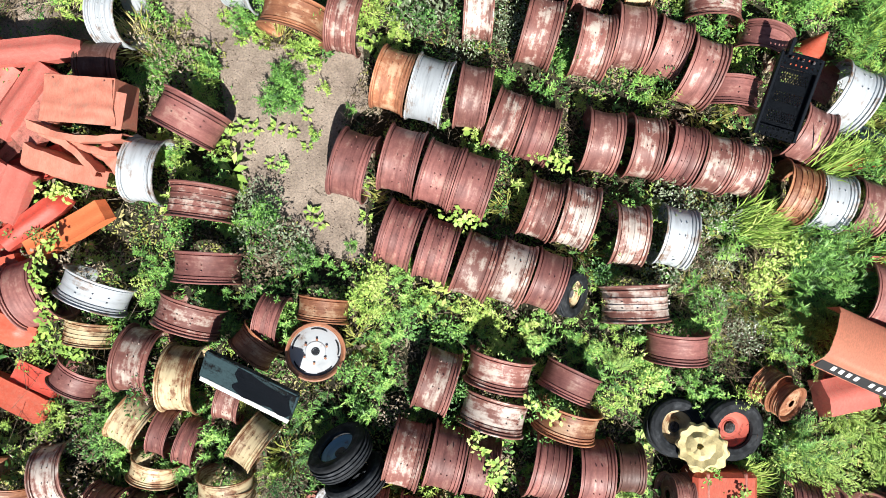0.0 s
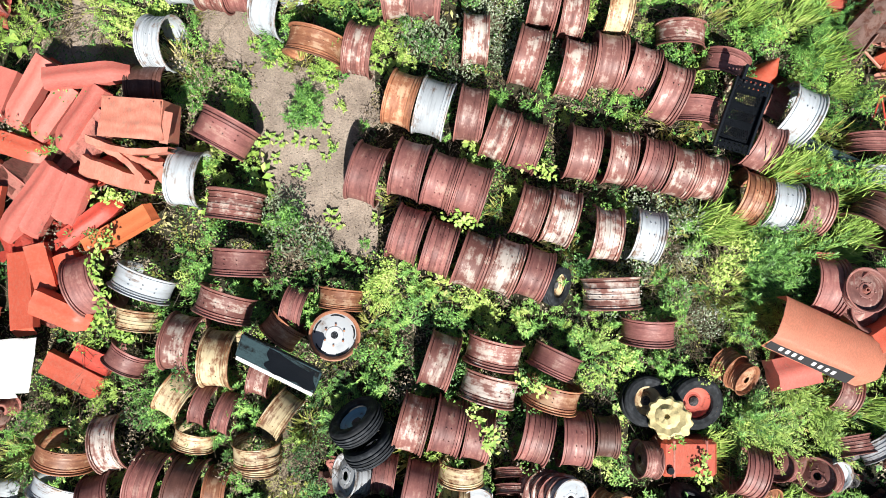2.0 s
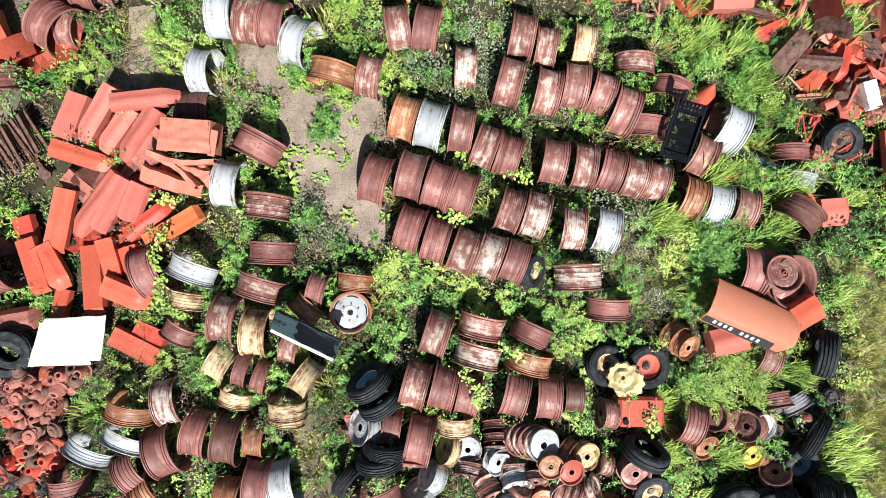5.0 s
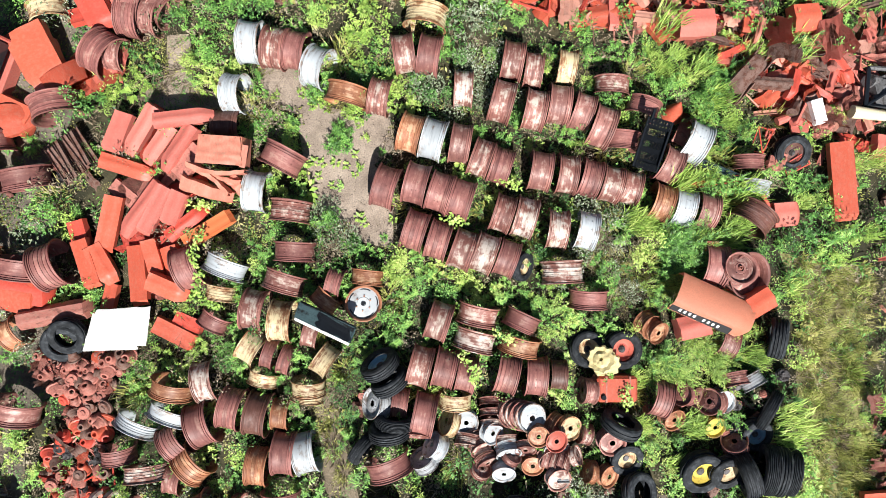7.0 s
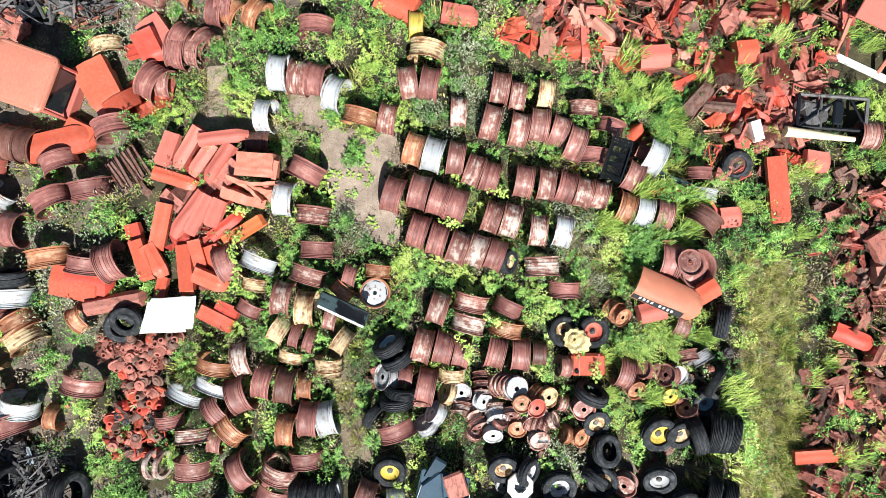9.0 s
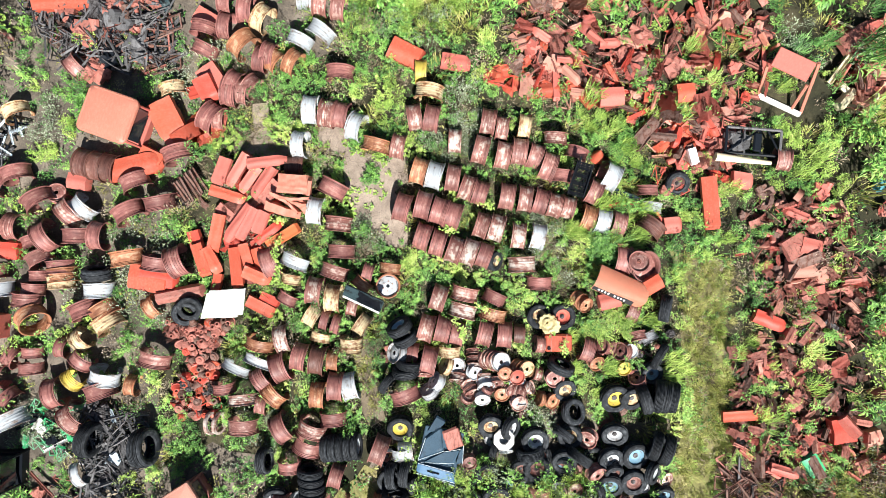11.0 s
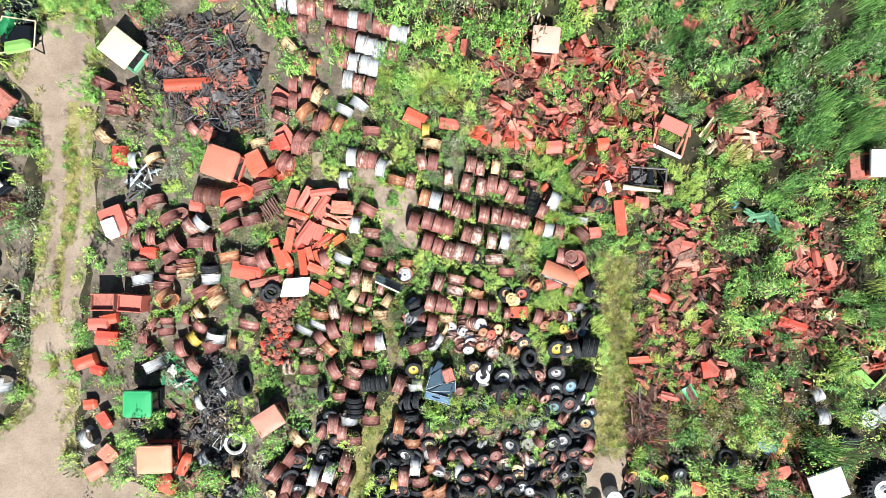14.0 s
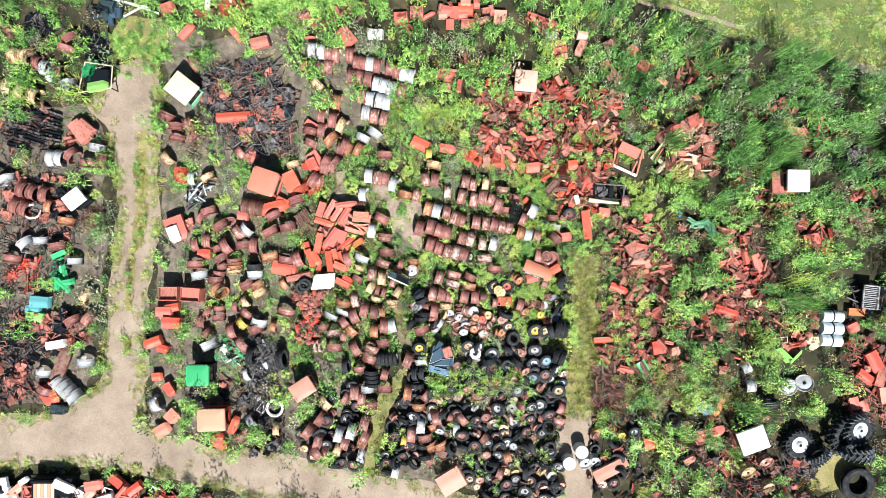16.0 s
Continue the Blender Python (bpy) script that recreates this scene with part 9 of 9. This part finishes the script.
LUSH = [[(-3.85, -0.54), (-2.25, -0.52), (-2.21, -1.85), (-3.28, -2.20), (-3.71, -1.88)],
        [(-2.13, -1.52), (-0.82, -0.49), (-0.14, -0.73), (-0.11, -2.14), (-0.50, -3.14), (-1.08, -3.32), (-1.76, -2.67)],
        [(1.38, -1.45), (3.38, -1.08), (4.39, -1.89), (5.63, -1.70), (6.38, -2.02), (6.04, -3.01), (4.14, -2.89), (3.40, -3.07), (2.89, -2.09), (1.72, -2.11)],
        [(2.53, 0.08), (3.37, 0.52), (4.38, -0.06), (4.80, -0.39), (3.88, -0.49), (2.96, -0.34)]]
quads = {k: [] for k in LEAF}
flowers = []


def pick(r, table):
    """The first row of a table whose share is above r."""
    return next((kind, tone) for share, kind, tone in table if r < share or share == 1)


def sow(x0, x1, y0, y1, gap, near, skip=None):
    """Plants on a shaken grid; what grows follows slow noise over the yard."""
    ny, nx = int((y1 - y0) / gap), int((x1 - x0) / gap)
    for j in range(ny):
        for i in range(nx):
            x, y = x0 + (i + grow.random()) * gap, y0 + (j + grow.random()) * gap
            if skip and skip[0] < x < skip[1] and skip[2] < y < skip[3]:
                continue
            if any((x - sx) ** 2 + (y - sy) ** 2 < sr for sx, sy, sr in GRID.get((int(x // 0.5), int(y // 0.5)), ())):
                continue
            p1 = noise.noise((x * 0.28, y * 0.28, 4.0))
            p2 = noise.noise((x * 0.5 + 9, y * 0.5, 8.0))
            keep = (0.84 if near == 1 else 0.74) + 0.8 * noise.noise((x * 0.85, y * 0.85, 1.0)) if near else 0.58 + 1.5 * noise.noise((x * 0.7, y * 0.7, 1.0))
            if x > 8.6:
                keep += 0.06 if near else 0.12
            for outline, cut in THIN:
                if within(x, y, outline):
                    keep -= cut
                    break
            size, tall = grow.uniform(0.7, 1.4) * max(gap, 0.32) / 0.36, grow.uniform(0.6, 1.5)
            if within(x, y, ROAD):
                # the strip of grass between the ruts
                if not (any(within(x, y, o) for o in STRIP) and p2 > -0.3 and grow.random() < 0.9):
                    continue
                size *= 0.45
                kind, tone = ("grass", "straw") if grow.random() < 0.6 else ("bush", "green")
            elif any(within(x, y, o) for o in CLEAR):
                if grow.random() > (0.05 if near else 0.03) * (1 + 2.5 * p2):
                    continue
                size *= 0.5
                kind, tone = grow.choice((("bush", "lime"), ("broad", "lime"), ("bush", "green"), ("bush", "lime"), ("grass", "straw")))
            elif within(x, y, LANE) or within(x, y, BARE_E) or within(x, y, BARE_B):
                if grow.random() > (0.85 if within(x, y, LANE) else 0.3):
                    continue
                kind, tone = ("grass", "straw") if grow.random() < 0.88 else ("fern", "lime")
                size *= 0.5
            elif grow.random() > keep:
                continue
            else:
                r = grow.random()
                if x > 11 and y > 4.5 + 0.25 * (16 - x) and r < 0.85:
                    kind, tone = pick(r, ((0.24, "bush", "deep"), (0.38, "spire", "deep"), (0.54, "sprig", "sage"), (0.66, "fern", "green"), (1, "tuft", "deep")))
                elif x > 5.2 and p1 > -0.3:
                    kind, tone = pick(r, ((0.15, "tuft", "lime"), (0.27, "fern", "lime"), (0.38, "shrub", "lime"), (0.48, "spire", "green"), (0.62, "fern", "green"), (0.68, "plume", "lime"), (0.80, "shrub", "green"), (0.86, "bush", "deep"), (0.93, "grass", "straw"), (1, "bush", "lime")))
                elif p1 > 0.28:
                    kind, tone = pick(r, ((0.6, "sprig", "sage"), (0.8, "shrub", "deep"), (1, "fern", "green")))
                elif p2 > 0.2:
                    kind, tone = pick(r, ((0.35, "fern", "lime"), (0.55, "bush", "lime"), (0.68, "broad", "lime"), (0.84, "shrub", "lime"), (1, "fern", "green")))
                elif p2 < -0.25:
                    kind, tone = pick(r, ((0.42, "fern", "green"), (0.62, "shrub", "deep"), (0.82, "bush", "green"), (1, "sprig", "brown")))
                else:
                    kind, tone = pick(r, ((0.26, "bush", "green"), (0.50, "fern", "green"), (0.60, "shrub", "green"), (0.68, "grass", "straw"), (0.77, "shrub", "deep"), (0.90, "sprig", "brown"), (1, "fern", "lime")))
            if kind == "grass":
                tall = min(tall, 1.05)
            if within(x, y, DRY) and grow.random() < 0.6:
                kind, tone = grow.choice((("sprig", "brown"), ("grass", "straw"), ("sprig", "sage"), ("grass", "brown")))
                size *= 0.8
            if near and tone in ("deep", "brown", "sage", "straw") and any(within(x, y, o) for o in LUSH):
                kind, tone = grow.choice((("fern", "lime"), ("shrub", "lime"), ("bush", "green"), ("fern", "green")))
            if not near:
                tone = "green" if tone == "lime" and grow.random() < 0.65 else tone
                if x > 17 and tone in ("green", "lime") and grow.random() < 0.4:
                    tone = "deep"
                hump = 0.5 + noise.noise((x * 0.75, y * 0.75, 12.0))
                if x > 9 and tone == "green" and grow.random() < 0.22:
                    kind, tone = grow.choice((("grass", "straw"), ("tuft", "straw"), ("sprig", "sage"), ("sprig", "sage"), ("sprig", "brown"), ("shrub", "lime"), ("fern", "deep")))
                tall = min(3.0, tall * (0.3 + 2.7 * hump))
                if tone == "straw":
                    tall = min(tall, 1.3)
                if kind == "grass":
                    tall, size = min(tall, 1.0), size * 0.75
                size *= 0.92 + 0.5 * hump
            q = placed(grow.choice(PLANTS[kind][(1, 0, 2)[near]]), x, y, size, grow.uniform(0.1, 0.9) if kind == "tuft" else grow.uniform(0, 6.28), tall, (grow.uniform(-0.15, 0.15), grow.uniform(-0.15, 0.15)))
            quads[tone].append(q)
            if tone == "sage" and near:
                g = np.random.default_rng(int(x * 1000) % 9999)
                t = q[g.integers(0, len(q), 22), 2]
                f = np.stack([t + [-0.011, 0, 0.01], t + [0, -0.011, 0.01], t + [0.011, 0, 0.01], t + [0, 0.011, 0.01]], 1)
                flowers.append(f)


HEAP_BOX = (min(p[0] for p in HEAP), max(p[0] for p in HEAP), min(p[1] for p in HEAP), max(p[1] for p in HEAP))
NEAR = (-6.5, 8.5, -5.0, 4.2)
sow(*NEAR, 0.31, 1)
sow(-13.5, 15, -9, 7.6, 0.37, 2, NEAR)
sow(-29, 31, -18, 17.5, 0.52, 0, (-13.5, 15, -9, 7.6))
# low creeping growth and dead leaves under the weeds
for k in range(9000):
    x, y = grow.uniform(-10.5, 12), grow.uniform(-7.2, 6.2)
    if (abs(x - 1) < 7.2 and abs(y + 0.4) < 4.6 or grow.random() < 0.45) and not within(x, y, BARE):
        tone = grow.choice(("brown", "brown", "deep", "green", "straw"))
        quads[tone].append(placed(grow.choice(PLANTS["mat"][0]), x, y, grow.uniform(0.7, 1.3), grow.uniform(0, 6.28)))
for k in range(3600):
    x, y = grow.uniform(-24, 27), grow.uniform(-15, 14)
    if not (any(within(x, y, o) for o in CLEAR) or within(x, y, ROAD)):
        tone = grow.choice(("straw", "brown", "deep", "deep", "deep"))
        quads[tone].append(placed(grow.choice(PLANTS["mat"][1]), x, y, grow.uniform(1.0, 1.9), grow.uniform(0, 6.28), 1.4))
# a band of brush across the middle of the tyres
for k in range(85):
    x, y = grow.uniform(0.4, 6.8), grow.gauss(-8.9, 0.55) - 0.12 * grow.random()
    kind, tone = grow.choice((("bush", "green"), ("fern", "lime"), ("tuft", "lime"), ("sprig", "sage"), ("shrub", "green")))
    quads[tone].append(placed(grow.choice(PLANTS[kind][1]), x, y, grow.uniform(0.8, 1.4), grow.uniform(0, 6.28), grow.uniform(1.6, 2.4)))
# olive and sage growth north of the rim rows
for k in range(170):
    x, y = grow.gauss(-0.4, 1.4), grow.gauss(7.7, 0.7)
    kind, tone = grow.choice((("sprig", "sage"), ("fern", "lime"), ("shrub", "lime"), ("grass", "straw"), ("bush", "green"), ("tuft", "lime")))
    if not any((x - sx) ** 2 + (y - sy) ** 2 < sr for sx, sy, sr in GRID.get((int(x // 0.5), int(y // 0.5)), ())):
        quads[tone].append(placed(grow.choice(PLANTS[kind][2]), x, y, grow.uniform(0.8, 1.2), grow.uniform(0, 6.28), grow.uniform(0.7, 1.3)))
# a patch of dry olive brush south of the eastern heaps
for k in range(260):
    x, y = grow.gauss(16.2, 1.9), grow.gauss(-9.3, 0.9)
    kind, tone = grow.choice((("sprig", "brown"), ("sprig", "straw"), ("sprig", "sage"), ("grass", "straw"), ("tuft", "straw")))
    quads[tone].append(placed(grow.choice(PLANTS[kind][1]), x, y, grow.uniform(0.7, 1.3), grow.uniform(0, 6.28), grow.uniform(0.7, 1.4)))
# weeds that have come up through the tyres
for k in range(950):
    x, y = grow.uniform(HEAP_BOX[0], HEAP_BOX[1]), grow.uniform(HEAP_BOX[2], HEAP_BOX[3])
    if within(x, y, HEAP) and noise.noise((x * 0.7, y * 0.7, 3.0)) > 0.08:
        kind, tone = grow.choice((("bush", "green"), ("bush", "lime"), ("sprig", "sage"), ("fern", "green"), ("grass", "straw")))
        quads[tone].append(placed(grow.choice(PLANTS[kind][1]), x, y, grow.uniform(0.6, 1.1), grow.uniform(0, 6.28), grow.uniform(1.2, 2.0)))
for k in range(420):
    x, y = grow.uniform(-20.2, -15.8), grow.gauss(11.9, 0.9)
    if within(x, y, HEAD) or (within(x, y, ROAD) and y > 10.2 and grow.random() < 0.35):
        kind, tone = grow.choice((("mat", "lime"), ("mat", "green"), ("mat", "green"), ("tuft", "green"), ("mat", "straw")))
        quads[tone].append(placed(grow.choice(PLANTS[kind][1]), x, y, grow.uniform(0.6, 1.3), grow.uniform(0, 6.28), 0.6))
for k in range(2200):
    x, y = grow.uniform(min(p[0] for p in LAWN), max(p[0] for p in LAWN)), grow.uniform(min(p[1] for p in LAWN), max(p[1] for p in LAWN))
    if within(x, y, LAWN) and y < 18:
        quads[grow.choice(("green", "green", "lime"))].append(placed(grow.choice(PLANTS["mat"][1]), x, y, grow.uniform(1.0, 1.8), grow.uniform(0, 6.28)))
# uneven grass on the field by the yard
for k in range(3600):
    x, y = grow.uniform(12, 31), grow.uniform(10, 18)
    if within(x, y, FIELD) and noise.noise((x * 0.5, y * 0.9, 7.0)) > grow.uniform(-0.5, 0.35):
        quads[grow.choice(("straw", "straw", "lime", "sage", "green"))].append(placed(grow.choice(PLANTS["mat"][1]), x, y, grow.uniform(0.8, 1.9), grow.uniform(0, 6.28)))
# short turf on the lanes
for outline in (LANE, BARE_E, BARE_B, *STRIP):
    xs, ys = [p[0] for p in outline], [p[1] for p in outline]
    for k in range(int((max(xs) - min(xs)) * (max(ys) - min(ys)) / 0.022)):
        x, y = grow.uniform(min(xs) - 0.2, max(xs) + 0.2), grow.uniform(min(ys) - 0.2, max(ys) + 0.2)
        if within(x, y, outline) and grow.random() < (0.75 if outline is LANE or outline in STRIP else 0.3) + 0.6 * noise.noise((x * 1.1, y * 1.1, 6)):
            kind, tone = grow.choice((("grass", "straw"), ("grass", "lime"), ("tuft", "straw"), ("mat", "straw"), ("mat", "brown"), ("grass", "brown"), ("mat", "brown"), ("tuft", "straw"), ("mat", "lime")))
            quads[tone].append(placed(grow.choice(PLANTS[kind][1]), x, y, grow.uniform(0.35, 0.75), grow.uniform(0, 6.28), grow.uniform(0.4, 1.1)))
# grass creeping on to the track from its edges
for (ax, ay), (bx, by) in zip(ROAD, ROAD[1:] + ROAD[:1]):
    for k in range(int(math.hypot(bx - ax, by - ay) * 14)):
        u, aside = grow.random(), abs(grow.gauss(0, 0.32))
        turn = math.atan2(by - ay, bx - ax)
        x, y = ax + (bx - ax) * u - math.sin(turn) * aside, ay + (by - ay) * u + math.cos(turn) * aside
        if -28 < x < 14 and noise.noise((x * 0.9, y * 0.9, 2.0)) > -0.25:
            kind, tone = grow.choice((("grass", "straw"), ("mat", "straw"), ("mat", "green"), ("grass", "lime"), ("mat", "brown")))
            quads[tone].append(placed(grow.choice(PLANTS[kind][1]), x, y, grow.uniform(0.4, 1.0), grow.uniform(0, 6.28), 0.7))
for tone, qs in quads.items():
    ob = new("weeds", leaves_mesh("weeds", qs, LEAF[tone]))
    tagged(ob, {"green": "bright green leafy weeds", "deep": "dark green leafy weeds", "lime": "yellow-green leafy weeds", "sage": "grey-green brush with tiny flowers", "straw": "dry yellowish grass tufts", "brown": "dead brown brush"}[tone] + " growing between the scrap", "weeds", kind="stuff")
if flowers:
    tagged(new("wildflowers", leaves_mesh("wildflowers", flowers, FLOWER)), "tiny white wildflowers on grey-green brush", "flowers", kind="stuff")


# ---- plants that stand alone ----
PLANT_MESH = {(k, t): leaves_mesh("leaves", [PLANTS[k][0][2]], LEAF[t]) for k, t in (("bush", "green"), ("bush", "lime"), ("fern", "green"), ("broad", "lime"), ("sprig", "sage"), ("spire", "green"), ("plume", "green"), ("plume", "lime"))}


def plant(x, y, kind, tone, size, turn=0.0, tall=1.0, label="leafy green weed growing on bare earth"):
    ob = thing("weed_plant", label, "plant", pose(x, y, 0, 0, 0, turn), "single weeds")
    tagged(part("leaves", PLANT_MESH[kind, tone], ob, Matrix.Diagonal((size, size, size * tall, 1))), kind="stuff")


for x, y, s, a in ((-1.35, 1.84, 1.25, 10), (-1.49, 1.67, 1.0, 80), (-1.23, 1.97, 1.0, 150), (-1.36, 2.14, 0.8, 60), (-1.18, 1.67, 0.8, 30), (-3.12, 2.33, 1.2, 40), (-3.32, 1.94, 1.1, 200), (-2.51, 2.17, 1.0, 90), (-0.28, -0.44, 0.5, 60), (-0.35, 1.56, 0.5, 20)):
    plant(x, y, "fern", "green", s, a, 0.9, "bright green ferny weed on bare earth")
for x, y, s, a in ((-1.35, 1.84, 0.85, 10), (-1.48, 1.71, 0.7, 80), (-1.21, 1.73, 0.65, 150), (-1.36, 2.06, 0.6, 200)):
    plant(x, y, "bush", "green", s, a, 1.5, "bright green bushy weed on bare earth")
for x, y, s, a in ((-1.94, 2.74, 1.2, 10), (-2.28, 2.95, 0.8, 50), (-1.03, 2.41, 1.2, 90), (-1.24, 2.49, 0.8, 30), (-0.82, 2.54, 0.8, 120), (-2.88, 2.85, 0.7, 200), (-1.72, 2.61, 0.9, 70), (-0.90, 2.24, 0.7, 10)):
    plant(x, y, "bush", "lime", s * 0.75, a, 0.8, "yellow-green leafy weed on bare earth")
for x, y, s, a in ((-2.14, 1.14, 1.3, 10), (-1.76, 1.28, 0.9, 50), (-1.45, 1.30, 1.0, 90), (-1.53, 0.77, 0.7, 30), (-0.99, 1.03, 0.7, 120), (-1.21, 1.24, 0.8, 200), (-2.11, 1.70, 0.5, 70), (-1.00, 1.50, 0.8, 10)):
    plant(x, y, "broad", "lime", s * 0.62, a, 1.0, "broad-leaved rosette weed on bare earth")
for x, y, s, a in ((-0.88, 0.02, 1.0, 10), (-0.75, -0.11, 0.9, 50), (-2.05, -0.17, 1.6, 90), (-1.84, 0.98, 0.8, 30), (-1.97, 1.32, 0.9, 10), (-0.05, 0.50, 0.8, 0), (0.23, 1.23, 0.7, 0), (-0.08, -0.01, 0.9, 100)):
    plant(x, y, "broad", "lime", s * 0.62, a, 1.0, "broad-leaved rosette weed on bare earth")
for x, y, s, a in ((-1.50, -0.33, 1.5, 10), (-1.76, 0.00, 1.2, 50), (-1.16, -0.50, 1.2, 90), (0.62, 3.09, 1.5, 30), (1.99, 2.81, 1.0, 30), (-1.56, 0.26, 1.0, 200)):
    plant(x, y, "sprig", "sage", s, a, 0.8, "grey-green brush with pale flower heads")
for x, y, s, a in ((6.64, -0.60, 1.2, 10), (6.56, -0.27, 1.2, 50), (6.22, -0.69, 1.1, 90), (6.30, -1.19, 1.2, 30), (6.09, -1.70, 1.1, 120), (6.21, -3.01, 1.1, 200), (6.04, -3.26, 1.1, 60), (4.67, -1.06, 1.0, 10)):
    plant(x, y, "spire", "green", s, a, 1.1, "tall feathery bright green weed")


for x, y, s, a in ((6.18, -0.43, 1.5, 20), (6.47, -0.61, 1.5, -10), (6.22, -0.80, 1.4, 5), (6.84, -0.85, 1.5, 0), (6.55, -1.23, 1.4, -30), (7.06, -0.47, 1.5, 30), (6.13, -1.16, 1.2, -50), (6.88, -1.35, 1.2, -70),
                   (6.38, -1.61, 1.2, -40), (7.48, 3.25, 1.5, 200), (7.09, 2.46, 1.4, 150), (7.39, 2.81, 1.3, 120), (7.09, 2.89, 1.2, 240), (5.05, -1.38, 1.0, 160)):
    plant(x, y, "plume", "green", s, a, 1.0, "long feathery bright green shoots")
for x, y, s, a in ((6.08, -3.14, 1.3, -15), (6.37, -3.33, 1.4, -20), (5.87, -3.43, 1.3, -30), (6.61, -3.57, 1.3, -10), (7.03, -2.83, 1.4, -30), (7.28, -3.11, 1.4, -20), (6.79, -2.63, 1.2, -40), (7.36, -3.48, 1.3, 10), (3.72, -1.41, 1.0, 80), (3.60, -2.07, 1.1, 70)):
    plant(x, y, "plume", "lime", s, a, 0.9, "long feathery yellow-green shoots")


def vine(ax, ay, bx, by, z, n, seed):
    """A creeper whose leaves lie over what it climbs."""
    g = np.random.default_rng(seed)
    u = g.uniform(0, 1, n)
    wob = 0.07 * np.sin(u * 9 + seed)
    base = np.stack([ax + (bx - ax) * u + g.normal(0, 0.05, n) + wob, ay + (by - ay) * u + g.normal(0, 0.05, n), z * (0.7 + 0.3 * np.sin(u * 3.1)) + g.uniform(-0.03, 0.08, n)], 1)
    a = g.uniform(0, 6.28, n)
    l = g.uniform(0.05, 0.11, n)
    tip = base + np.stack([np.cos(a) * l, np.sin(a) * l, g.uniform(-0.04, 0.03, n)], 1)
    q = leaf_quads(base, tip, l * 0.3, l * 0.15, np.tile(np.array([[0, 0, 1.0]]), (n, 1)))
    ob = thing("creeper", "yellow-green creeper climbing over rusty rims", "plant", Matrix.Identity(4), "creepers")
    part("stem", bar("stem", (ax, ay, 0.0), (bx, by, z * 0.7), 0.006, LEAF["deep"], 5), ob)
    tagged(part("leaves", leaves_mesh("leaves", [q], LEAF["lime"]), ob), kind="stuff")


vine(-4.37, -0.28, -4.38, -1.74, 0.85, 150, 1)
vine(-4.65, -1.77, -3.92, -2.15, 0.5, 170, 2)
vine(1.57, -2.96, 1.88, -3.69, 0.95, 110, 3)
vine(1.02, -0.01, 1.58, -0.12, 0.6, 60, 4)
vine(2.31, -2.58, 2.80, -2.75, 0.9, 60, 5)
vine(2.05, -2.51, 1.86, -3.13, 0.5, 60, 6)
vine(5.20, -3.68, 5.25, -4.18, 0.6, 50, 7)
vine(-4.91, 0.28, -4.14, 0.19, 0.55, 90, 9)
vine(2.28, 0.99, 2.85, 0.68, 0.5, 90, 8)
